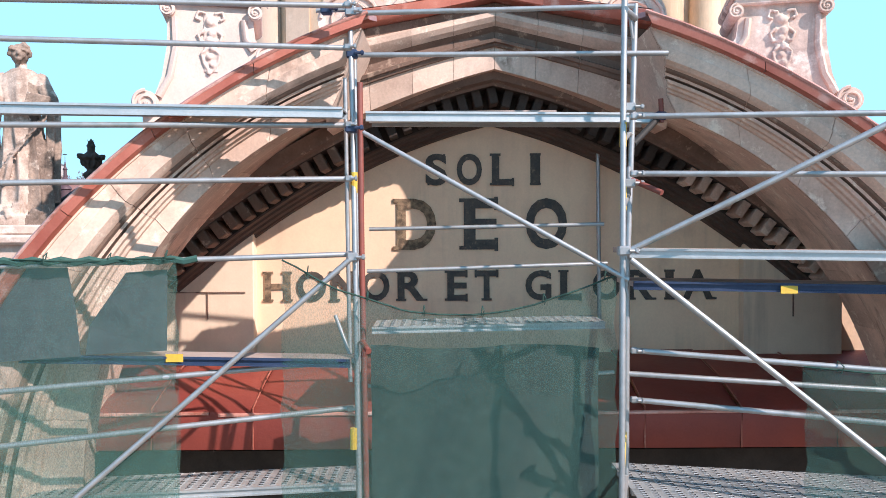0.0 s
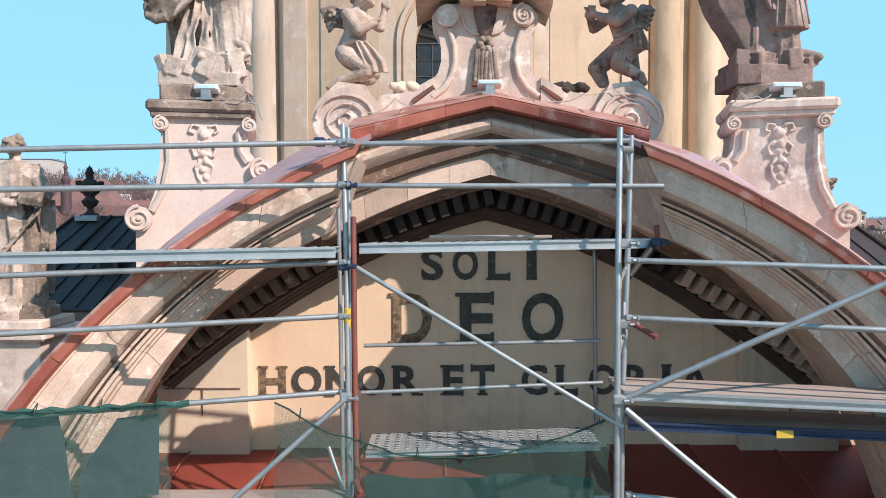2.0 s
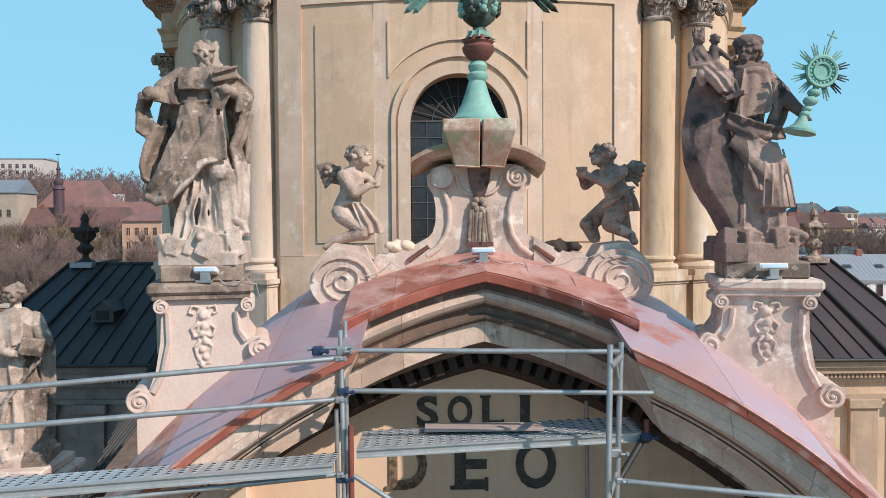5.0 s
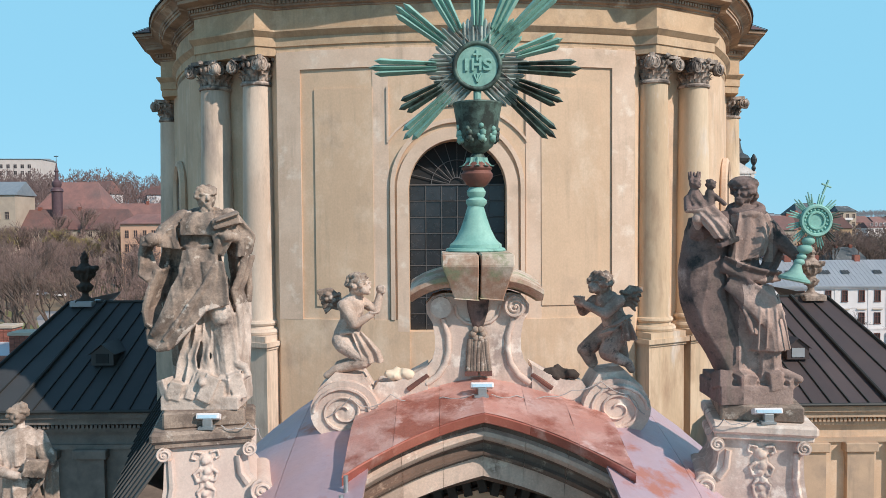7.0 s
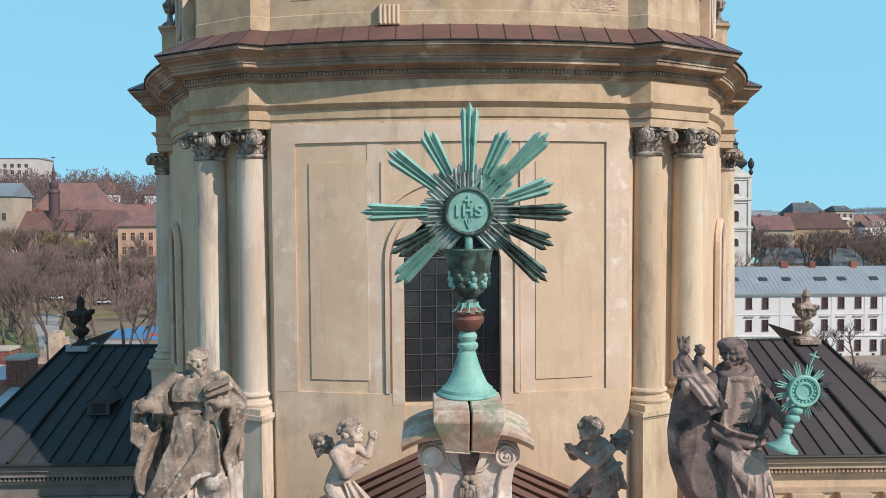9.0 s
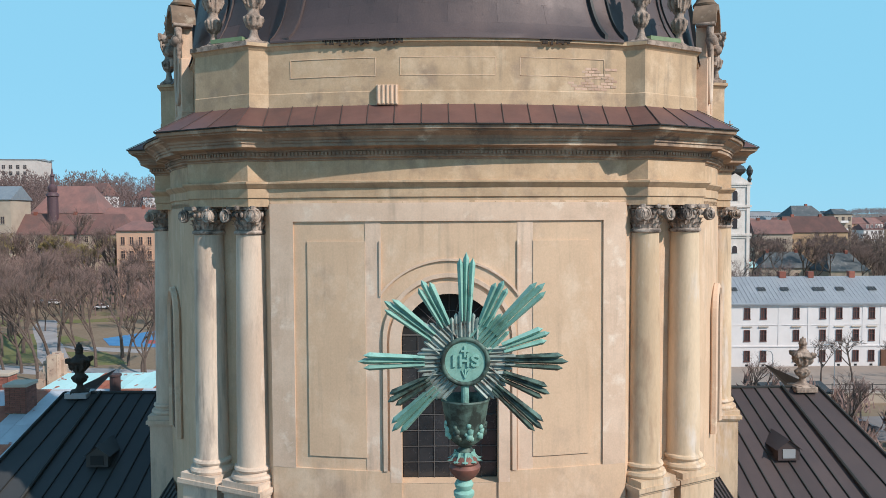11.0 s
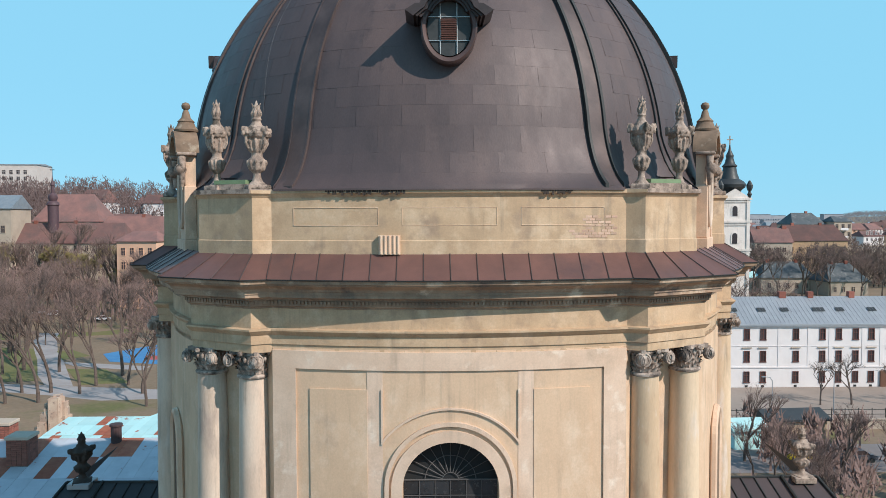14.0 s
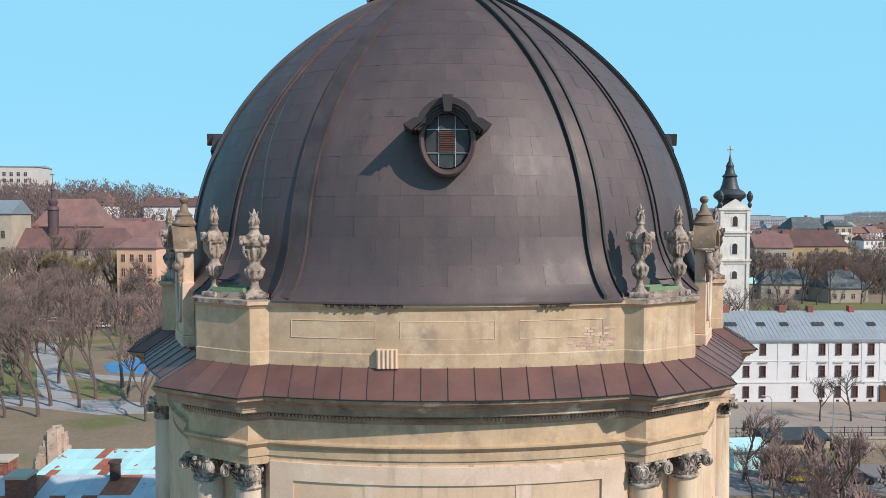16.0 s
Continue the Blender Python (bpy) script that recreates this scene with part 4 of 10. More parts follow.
for s in (-1, 1):
    n = 7
    for k in range(n):
        u0, u1 = k / n + JOINT, (k + 1) / n - JOINT
        bm = bmesh.new()
        dy = random.uniform(-0.008, 0.008)
        rows = [[side_pt(u0 + (u1 - u0) * t / 4, f, y + dy, s) for f, y in SIDE_PROF] for t in range(5)]
        vs = grid(bm, rows)
        # brown in the hollows paints their shade along with the dirt
        shade_bands(bm, vs, SIDE_PROF, ((0.37, 0.40), (0.435, 0.475)))
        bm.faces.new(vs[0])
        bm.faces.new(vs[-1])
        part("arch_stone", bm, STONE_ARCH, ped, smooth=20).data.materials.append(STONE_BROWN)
    bm = bmesh.new()
    rows = [[side_pt(t / 30, f, y + 0.03, s) for f, y in SIDE_PROF[3:-2]] for t in range(31)]
    grid(bm, rows)
    part("joint_mortar", bm, STONE_BROWN, ped, smooth=20)
    # copper fascia along the outer edge and the sheets of the copper cover
    for k in range(6):
        u0, u1 = k / 6, (k + 1) / 6 - 0.001
        bm = bmesh.new()
        pr = [(0.87, 6.99), (0.87, 6.80), (0.885, 6.785), (1.0, 6.78), (1.015, 6.80), (1.015, 6.90)]
        grid(bm, [[side_pt(u0 + (u1 - u0) * t / 5, f, y, s) for f, y in pr] for t in range(6)])
        part("copper_fascia", bm, COPPER_EDGE, ped, smooth=30)
        bm = bmesh.new()
        pr = [(1.013, 6.80, 0.0), (1.025, 7.0, 0.06), (1.04, 7.4, 0.20), (1.06, 7.9, 0.36), (1.06, 8.5, 0.50), (1.06, 9.5, 0.70), (1.06, 10.5, 0.80)]
        rows = [[side_pt(u0 + (u1 - u0) * t / 5, f + 0.006 * math.sin(9 * t + 5 * j + k), y, s) + Vector((0, 0, dz * (1 - 0.4 * (u0 + (u1 - u0) * t / 5)) * (0.62 + 0.38 * ease((u0 + (u1 - u0) * t / 5) / 0.16)))) for j, (f, y, dz) in enumerate(pr)] for t in range(6)]
        vs = grid(bm, rows)
        for j in (0, -1):
            grid(bm, [[v.co.copy() for v in vs[j]], [v.co + Vector((0, 0, -0.05)) for v in vs[j]]])
        part("copper_sheet", bm, COPPER_PALE if k < 2 else COPPER, ped, smooth=50)
    bm = bmesh.new()
    pipe(bm, [side_pt(t / 20, 1.015, 6.79, s) for t in range(21)], 0.018, 6)
    part("copper_roll", bm, COPPER, ped, smooth=60)


def mid_pt(x, f, y):
    zi = 20.14 - 0.24 * abs(x) - 0.085 * x * x
    zo = 20.93 - 0.22 * abs(x) - 0.06 * x * x
    return Vector((x, y - (0.10 + 0.22 * min(f, 1)) * x * x, zi + (zo - zi) * f))


MID_COVER = ((1.02, 8.15), (1.08, 8.35), (1.20, 8.7), (1.30, 9.05), (1.32, 9.5), (1.32, 10.4))
MID_PROF = [(0.0, 9.5), (0.0, 8.48), (0.30, 8.46), (0.305, 8.42), (0.345, 8.41), (0.35, 8.37), (0.39, 8.36), (0.42, 8.43), (0.50, 8.43), (0.56, 8.37), (0.60, 8.30), (0.66, 8.26), (0.72, 8.26), (0.76, 8.32), (0.86, 8.33), (0.87, 8.34), (0.87, 9.6)]
for s in (-1, 1):
    n = 4
    for k in range(n):
        x0, x1 = s * (1.8 * k / n + 0.002), s * (1.8 * (k + 1) / n - 0.002)
        bm = bmesh.new()
        vs = grid(bm, [[mid_pt(x0 + (x1 - x0) * t / 3, f, y) for f, y in MID_PROF] for t in range(4)])
        # hollows and the strip under the fascia: shade and dirt as brown stone
        shade_bands(bm, vs, MID_PROF, ((0.30, 0.57), (0.75, 0.87)))
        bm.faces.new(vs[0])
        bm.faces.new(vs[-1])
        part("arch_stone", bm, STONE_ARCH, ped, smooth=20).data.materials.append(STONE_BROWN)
    for k in range(3):
        x0, x1 = s * 1.47 * k / 3, s * (1.47 * (k + 1) / 3 - 0.002)
        bm = bmesh.new()
        grid(bm, [[mid_pt(x0 + (x1 - x0) * t / 3, f, y) for f, y in ((0.87, 8.34), (0.87, 8.16), (0.885, 8.145), (1.0, 8.14), (1.02, 8.16), (1.02, 8.25))] for t in range(4)])
        part("copper_fascia", bm, COPPER_EDGE, ped, smooth=30)
        bm = bmesh.new()
        grid(bm, [[mid_pt(x0 + (x1 - x0) * t / 4, f + 0.006 * math.sin(7 * t + 4 * j), y) for j, (f, y) in enumerate(MID_COVER)] for t in range(5)])
        if k == 2:
            grid(bm, [[mid_pt(x1, f, y) for f, y in MID_COVER], [mid_pt(x1, f, y) + Vector((0, 0, -0.22 if j else -0.10)) for j, (f, y) in enumerate(MID_COVER)]])
        part("copper_sheet", bm, COPPER, ped, smooth=50)
bm = bmesh.new()
grid(bm, [[mid_pt(-1.78 + 3.56 * t / 20, f, y + 0.03) for f, y in MID_PROF[1:-2]] for t in range(21)])
part("joint_mortar", bm, STONE_BROWN, ped, smooth=20)

# tympanum wall
bm = bmesh.new()
out = [(-4.9, 14.2)] + [(side_pt(1 - t / 20, 0.5, 0, -1).x, side_pt(1 - t / 20, 0.5, 0, -1).z) for t in range(21)] + [(-1.2, 20.1), (0, 20.4), (1.2, 20.1)] + [(side_pt(t / 20, 0.5, 0, 1).x, side_pt(t / 20, 0.5, 0, 1).z) for t in range(21)] + [(4.9, 14.2)]
prism(bm, out, 9.46, 9.9)
part("tympanum", bm, TYMPANUM, ped, "ochre plaster field with dark letters")

# inner moulded ring with its blocks
def inner_curve(x, drop):
    """Height of the inner ring's edge below the arches."""
    c = 20.11 - 0.22 * abs(x) - 0.078 * x * x
    return c - drop


def ring_row(x, prof):
    e = 0.02
    t = Vector((2 * e, inner_curve(x + e, 0) - inner_curve(x - e, 0))).normalized()
    nrm = Vector((t.y, -t.x))
    z = inner_curve(x, 0)
    return [Vector((x + nrm.x * d, y, z + nrm.y * d)) for d, y in prof]


# the arch's shade over the ring is put into these dark stone colours
RING_SHADE = mat("soot_brown_stone", (0.105, 0.075, 0.06), (0.065, 0.048, 0.04), 0.9, scale=2.0, grain=0.2, bump=0.3)
RING_X = [-4.05 + 8.1 * k / 80 for k in range(81)]
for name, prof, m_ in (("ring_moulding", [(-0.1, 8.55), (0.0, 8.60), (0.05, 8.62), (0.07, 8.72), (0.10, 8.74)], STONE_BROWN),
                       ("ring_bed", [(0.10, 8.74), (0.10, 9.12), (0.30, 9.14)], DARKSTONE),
                       ("ring_moulding", [(0.30, 9.10), (0.325, 9.10), (0.34, 9.18), (0.365, 9.19), (0.38, 9.27), (0.405, 9.28), (0.42, 9.37), (0.44, 9.38), (0.45, 9.47)], RING_SHADE)):
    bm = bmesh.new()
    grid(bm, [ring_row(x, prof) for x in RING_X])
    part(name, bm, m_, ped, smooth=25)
bm = bmesh.new()
box(bm, -0.052, 0.052, -0.14, 0.17, -0.10, 0.10, bevel=0.010)
block_me = bpy.data.meshes.new("modillion")
bm.to_mesh(block_me)
bm.free()
block_me.materials.append(STONE_ARCH)
# modillion tones follow the arch's shade: near-black in the middle, paler outwards
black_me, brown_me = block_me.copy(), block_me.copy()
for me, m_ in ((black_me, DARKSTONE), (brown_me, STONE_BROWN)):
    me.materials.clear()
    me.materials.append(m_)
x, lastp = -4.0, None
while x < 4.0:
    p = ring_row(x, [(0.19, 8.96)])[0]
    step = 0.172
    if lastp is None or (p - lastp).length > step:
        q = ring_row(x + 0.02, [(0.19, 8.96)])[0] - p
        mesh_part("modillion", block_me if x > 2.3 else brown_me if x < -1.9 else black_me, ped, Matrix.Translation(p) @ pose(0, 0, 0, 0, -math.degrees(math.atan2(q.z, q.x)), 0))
        lastp = p
    x += 0.01

# rendered piers in the corners, and the copper covered ledge below
for x0, x1 in ((-4.0, -2.88), (3.08, 4.28)):
    bm = bmesh.new()
    box(bm, x0, x1, 9.30, 9.5, 16.2, 18.75, bevel=0.01)
    part("pier", bm, WHITEBLOCK, ped, "blank pale rendered pier")
    bm = bmesh.new()
    box(bm, x0 + 0.1, x1 - 0.1, 9.285, 9.31, 17.62, 17.635)
    box(bm, (x0 + x1) / 2 - 0.007, (x0 + x1) / 2 + 0.007, 9.285, 9.31, 17.3, 17.62)
    part("pier_joint", bm, STONE_BROWN, ped)
ledge = thing("copper_ledge", "folded red copper sheet ledge over the lower cornice", "ledge", kind="structure")
xs = [-4.9, -3.6, -2.55, -1.5, -0.5, 0.5, 1.5, 2.5, 3.5, 4.9]
for k in range(len(xs) - 1):
    a, b = xs[k] + 0.004, xs[k + 1] - 0.004
    bm = bmesh.new()
    w = [random.uniform(-0.03, 0.03) for _ in range(4)]
    fold = 0.22 if 0.9 < abs((a + b) / 2) < 2.4 else 0.0
    grid(bm, [[(x, 9.47, 16.86 + w[0]), (x, 9.0, 16.80), (x, 8.5, 16.70 + w[1]), (x, 8.05 + fold * (0 if x == a else 1), 16.6 + w[2]), (x, 7.88, 16.50), (x, 7.86, 16.44), (x, 7.9, 16.10), (x, 8.1, 16.07)] for x in (a, (a + b) / 2, b)])
    part("copper_sheet", bm, COPPER_RED, ledge, smooth=30)
    bm = bmesh.new()
    pipe(bm, [(b + 0.004, 9.47, 16.88), (b + 0.004, 9.0, 16.83), (b + 0.004, 8.5, 16.73), (b + 0.004, 7.88, 16.53), (b + 0.004, 7.87, 16.11)], 0.009, 5)
    part("seam", bm, COPPER_EDGE, ledge)
bm = bmesh.new()
for x0, x1 in ((-4.9, -3.0), (-2.9, -0.1), (0.0, 2.7), (2.8, 4.9)):
    rod(bm, (x0, 7.86, 16.47), (x1, 7.86, 16.49), 0.02, seg=6)
part("front_roll", bm, COPPER, ledge)
# the wall below lies in shade; its near-black colour holds that shade
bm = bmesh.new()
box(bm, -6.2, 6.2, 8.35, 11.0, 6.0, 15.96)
part("front_wall", bm, DARKSTONE, ledge, "stone front under the ledge, its shade put into a near-black colour")

# body of the front behind the pediment
bm = bmesh.new()
box(bm, -6.4, 6.4, 9.9, 17.9, 0.0, 16.5)
body = tagged(part("wall_front_block", bm, OCHRE), "ochre plastered church front block", "wall", kind="structure")
bm = bmesh.new()
out = [(-5.0, 15.0)] + [(side_pt(1 - t / 20, 0.9, 0, -1).x, side_pt(1 - t / 20, 0.9, 0, -1).z) for t in range(21)] + [(0, 20.7)] + [(side_pt(t / 20, 0.9, 0, 1).x, side_pt(t / 20, 0.9, 0, 1).z) for t in range(21)] + [(5.0, 15.0)]
prism(bm, out, 9.92, 10.45)
tagged(part("wall_pediment_back", bm, OCHRE), "plastered back of the pediment", "wall", kind="structure")

# nave roof between the pediment and the drum
def ridge_z(y):
    return 20.5 - 0.105 * (y - 10.3)


roof = thing("nave_roof", "brown sheet metal gable roof with standing seams behind the pediment", "roof", kind="structure")
for s in (-1, 1):
    n = 9
    for k in range(n):
        y0, y1 = 10.3 + 7.6 * k / n, 10.3 + 7.6 * (k + 1) / n - 0.006
        part("sheet", sheet_quad((0, y0, ridge_z(y0)), (0, y1, ridge_z(y1)), (s * 6.2, y1, 16.5), (s * 6.2, y0, 17.1)), EAVE_COPPER, roof)
        bm = bmesh.new()
        rod(bm, (0, y1, ridge_z(y1) + 0.02), (s * 6.2, y1, 16.55), 0.009, seg=5)
        part("seam", bm, DOME_RIB, roof)


# ---- the inscription ----
def letter_mesh(ch):
    c = bpy.data.curves.new("letter", "FONT")
    c.body, c.size, c.extrude, c.offset, c.resolution_u = ch, 1.0, 0.012, 0.028, 4
    ob = new("letter", c)
    bpy.context.view_layer.update()
    me = bpy.data.meshes.new_from_object(ob.evaluated_get(bpy.context.evaluated_depsgraph_get()))
    bpy.data.objects.remove(ob)
    bpy.data.curves.remove(c)
    return me


SERIFS = {"S": ((0.86, 0.86), (0.14, 0.14)), "L": ((0.15, 1), (0.15, 0), (0.96, 0.1)), "I": ((0.5, 1), (0.5, 0)), "D": ((0.12, 1), (0.12, 0)), "E": ((0.12, 1), (0.12, 0), (0.95, 0.9), (0.95, 0.1)),
          "H": ((0.13, 1), (0.13, 0), (0.87, 1), (0.87, 0)), "N": ((0.12, 1), (0.12, 0), (0.88, 1)), "R": ((0.13, 1), (0.13, 0), (0.9, 0)), "T": ((0.5, 0), (0.04, 0.9), (0.96, 0.9)),
          "G": ((0.86, 0.86), (0.86, 0.42)), "A": ((0.06, 0), (0.94, 0)), "O": ()}
LETTER_BROWN = mat("half-painted_letter", (0.10, 0.075, 0.05), (0.26, 0.19, 0.12), 0.8, scale=14.0, mix=(0.42, 0.58), grain=0.2)


def inscribe(ch, xc, w, z0, z1, material):
    me = letter_mesh(ch)
    co = np.array([v.co for v in me.vertices])
    lo, hi = co.min(0), co.max(0)
    fx, fz = w / (hi[0] - lo[0]), (z1 - z0) / (hi[1] - lo[1])
    bm = bmesh.new()
    bm.from_mesh(me)
    bpy.data.meshes.remove(me)
    for v in bm.verts:
        v.co = Vector((xc - w / 2 + (v.co.x - lo[0]) * fx, 9.452 - 0.012 * (v.co.z > 0), z0 + (v.co.y - lo[1]) * fz))
    hgt = z1 - z0
    for sx, sz in SERIFS[ch]:
        px_, pz = xc - w / 2 + sx * w, z0 + sz * hgt
        if sz in (0, 1):
            box(bm, px_ - 0.17 * hgt, px_ + 0.17 * hgt, 9.438, 9.46, pz - (0.07 * hgt if sz else 0), pz + (0 if sz else 0.07 * hgt))
        else:
            box(bm, px_ - 0.035 * hgt, px_ + 0.035 * hgt, 9.438, 9.46, pz - 0.13 * hgt, pz + 0.13 * hgt)
    part("letter", bm, material, ped, "black painted serif letter")


for ch, xc, w in (("S", -0.653, 0.27), ("O", -0.247, 0.31), ("L", 0.166, 0.27), ("I", 0.565, 0.12)):
    inscribe(ch, xc, w, 18.92, 19.31, LETTER)
for ch, xc, w in (("D", -0.90, 0.48), ("E", -0.107, 0.42), ("O", 0.70, 0.51)):
    inscribe(ch, xc, w, 18.13, 18.76, LETTER_BROWN if ch == "D" else LETTER)
for ch, xc, w in (("H", -2.62, 0.32), ("O", -2.2, 0.36), ("N", -1.79, 0.33), ("O", -1.41, 0.34), ("R", -0.97, 0.34), ("E", -0.40, 0.25), ("T", -0.04, 0.29),
                  ("G", 0.60, 0.32), ("L", 1.0, 0.26), ("O", 1.44, 0.34), ("R", 1.86, 0.33), ("I", 2.22, 0.10), ("A", 2.57, 0.38)):
    inscribe(ch, xc, w, 17.50, 17.87, LETTER_BROWN if xc < -2.4 else LETTER)

# ---- carved figures ----
def capsule(bm, a, b, r1, r2):
    rod(bm, a, b, r1, r2, 12)
    ball(bm, a, r1)
    ball(bm, b, r2)


def carve(name, bm, material, label, voxel=0.02, smooth=1, rough=0.02, category="statue", m=None, group="", folds=0.0, zone=None, zone_material=None):
    """Joins rough forms into one carved body, then works folds and chips into its surface."""
    ob = part(name, bm, material, None, smooth=180)
    r = ob.modifiers.new("solid", "REMESH")
    r.mode, r.voxel_size = "VOXEL", voxel
    sm = ob.modifiers.new("soften", "SMOOTH")
    sm.iterations, sm.factor = smooth, 0.5
    bpy.context.view_layer.update()
    me = bpy.data.meshes.new_from_object(ob.evaluated_get(bpy.context.evaluated_depsgraph_get()))
    bpy.data.objects.remove(ob)
    me.name = name
    n = len(me.vertices)
    co, no = np.zeros(n * 3, "f"), np.zeros(n * 3, "f")
    me.vertices.foreach_get("co", co)
    me.vertices.foreach_get("normal", no)
    co, no, move = co.reshape(n, 3), no.reshape(n, 3), np.zeros((n, 1), "f")
    for i, (x, y, z) in enumerate(co.tolist()):
        d = rough * (noise.noise((x * 14, y * 14, z * 14)) * 0.5 + noise.noise((x * 34, y * 34, z * 34)) * 0.3)
        if folds and z < 2.0:
            w = noise.noise((x * 2, y * 2, z * 1.2)) * 2.2
            ridge = 1 - abs(math.sin(x * 17 + y * 9 + w * 1.7 + z * 1.5))
            d += folds * (ridge ** 2 - 0.35) * min(1.0, max(0.0, (z - 0.12) * 4)) * min(1.0, max(0.0, (1.95 - z) * 5))
        move[i] = d
    me.vertices.foreach_set("co", (co + no * move).ravel())
    me.update()
    me.shade_smooth()
    if zone:
        me.materials.append(zone_material)
        for f in me.polygons:
            q = f.center
            f.material_index = int(zone(q.x, q.y, q.z + 0.10 * noise.noise(q * 5.0)))
    ob = new(name, me)
    ob.matrix_basis = m if m is not None else Matrix()
    return tagged(ob, label, category, group) if category else ob


def drape(bm, tops, bottoms, r1, r2, sag=0.05, seed=1):
    """Cloth folds: bars that run from points above to points below with a slight sway."""
    rnd = random.Random(seed)
    for a, b in zip(tops, bottoms):
        a, b = Vector(a), Vector(b)
        pts = []
        ph = rnd.uniform(0, 6)
        for k in range(6):
            t = k / 5
            p = a.lerp(b, t)
            pts.append(p + Vector((math.sin(ph + 3 * t) * sag, math.cos(ph + 2 * t) * sag * 0.6, 0)))
        pipe(bm, pts, r1, 8, r2 / r1)


def rocks(bm, x0, x1, z0, z1, y0, y1, seed):
    rnd = random.Random(seed)
    box(bm, x0, x1, y0 + 0.08, y1, z0 - 0.05, z0 + (z1 - z0) * 0.5)
    for k in range(9):
        x = x0 + (x1 - x0) * (k + 0.5) / 9
        w, h = (x1 - x0) * rnd.uniform(0.05, 0.10), (z1 - z0) * rnd.uniform(0.25, 0.5)
        box(bm, -w, w, -0.09, 0.16, -h, h, pose(x, y0 + rnd.uniform(0.05, 0.14), z0 + h * rnd.uniform(0.8, 1.2), rnd.uniform(-18, 18), rnd.uniform(-25, 25), rnd.uniform(-30, 30)))


def robe(bm, secs, folds=9, twist=0.6, seed=0, n=72, steps=26):
    """A hanging garment: rings (x, y, z, half width, half depth, depth of folds) joined by deep pleats."""
    secs = sorted(secs, key=lambda q: q[2])
    zs = [q[2] for q in secs]
    rows = []
    for j in range(steps + 1):
        z = zs[0] + (zs[-1] - zs[0]) * j / steps
        cx, cy, rx, ry, amp = (float(np.interp(z, zs, [q[i] for q in secs])) for i in (0, 1, 3, 4, 5))
        row = []
        for k in range(n):
            a = 2 * math.pi * k / n
            w = a + 0.25 * noise.noise((math.cos(a) * 1.5 + seed, math.sin(a) * 1.5, z * 0.8)) + twist * 0.12 * z
            ridge = 1 - abs(math.sin(folds * w / 2 + seed))
            r = 1 + amp * (2.3 * ridge - 1.05) + amp * 0.5 * noise.noise((math.cos(a) * 4, math.sin(a) * 4 + seed, z * 2))
            row.append((cx + rx * r * math.sin(a), cy - ry * r * math.cos(a), z))
        rows.append(row)
    vs = grid(bm, rows, close_v=True)
    bm.faces.new(vs[0])
    bm.faces.new(vs[-1])


def cloth(bm, line, wave=0.02, waves=2.0, thick=0.035, m=12, seed=0.0):
    """A strip of thick cloth along rows (x, y, z, half width as x, y, z)."""
    pts = [(Vector(q[:3]), Vector(q[3:])) for q in line]
    rows = []
    steps = 4 * (len(pts) - 1)
    for j in range(steps + 1):
        t = j / 4
        i = min(int(t), len(pts) - 2)
        f = t - i
        f = f * f * (3 - 2 * f)
        c, h = pts[i][0].lerp(pts[i + 1][0], f), pts[i][1].lerp(pts[i + 1][1], f)
        d = (pts[i + 1][0] - pts[i][0]).normalized()
        nr = h.cross(d)
        nr = nr.normalized() if nr.length > 1e-5 else Vector((0, -1, 0))
        front, back = [], []
        for k in range(m + 1):
            u = 2 * k / m - 1
            o = wave * math.sin(u * math.pi * waves + seed + j * 0.09)
            front.append(c + h * u + nr * (o + thick / 2))
            back.append(c + h * u + nr * (o - thick / 2))
        rows.append(front + back[::-1])
    vs = grid(bm, rows, close_v=True)
    bm.faces.new(vs[0])
    bm.faces.new(vs[-1])


def head(bm, x, y, z, turn=0.0, beard=True, r=0.115, curls=22, seed=1):
    rnd = random.Random(seed)
    tx, ty = math.sin(turn), -math.cos(turn)
    ball(bm, (x, y, z), r, 0.88, 0.98, 1.18)
    capsule(bm, (x + tx * r * 0.92, y + ty * r * 0.92, z + r * 0.22), (x + tx * r * 1.16, y + ty * r * 1.16, z - r * 0.14), r * 0.11, r * 0.17)
    ball(bm, (x + tx * r * 0.86, y + ty * r * 0.86, z - r * 0.62), r * 0.34, 1.1, 1, 0.8)
    for e in (-1, 1):
        px_, py_ = x + tx * r * 0.75 + e * ty * r * 0.4, y + ty * r * 0.75 - e * tx * r * 0.4
        ball(bm, (px_ + tx * r * 0.03, py_ + ty * r * 0.03, z + r * 0.34), r * 0.22, 1.4, 1, 0.5)
        ball(bm, (px_, py_, z - r * 0.25), r * 0.26, 1, 1, 1)
    for k in range(curls):
        a = rnd.uniform(0.75, 2 * math.pi - 0.75) + math.atan2(ty, tx)
        h = rnd.uniform(-0.1, 0.95)
        q = math.sqrt(max(0.0, 1 - h * h * 0.9))
        ball(bm, (x + math.cos(a) * r * 0.98 * q, y + math.sin(a) * r * 1.02 * q, z + h * r * 1.15), r * rnd.uniform(0.22, 0.34), sub=1)
    if beard:
        for k in range(9):
            ball(bm, (x + tx * r * 0.72 + rnd.uniform(-0.45, 0.45) * r, y + ty * r * 0.72 + rnd.uniform(-0.2, 0.2) * r, z - r * rnd.uniform(0.6, 1.25)), r * 0.26, 1, 1, 1.2, sub=1)


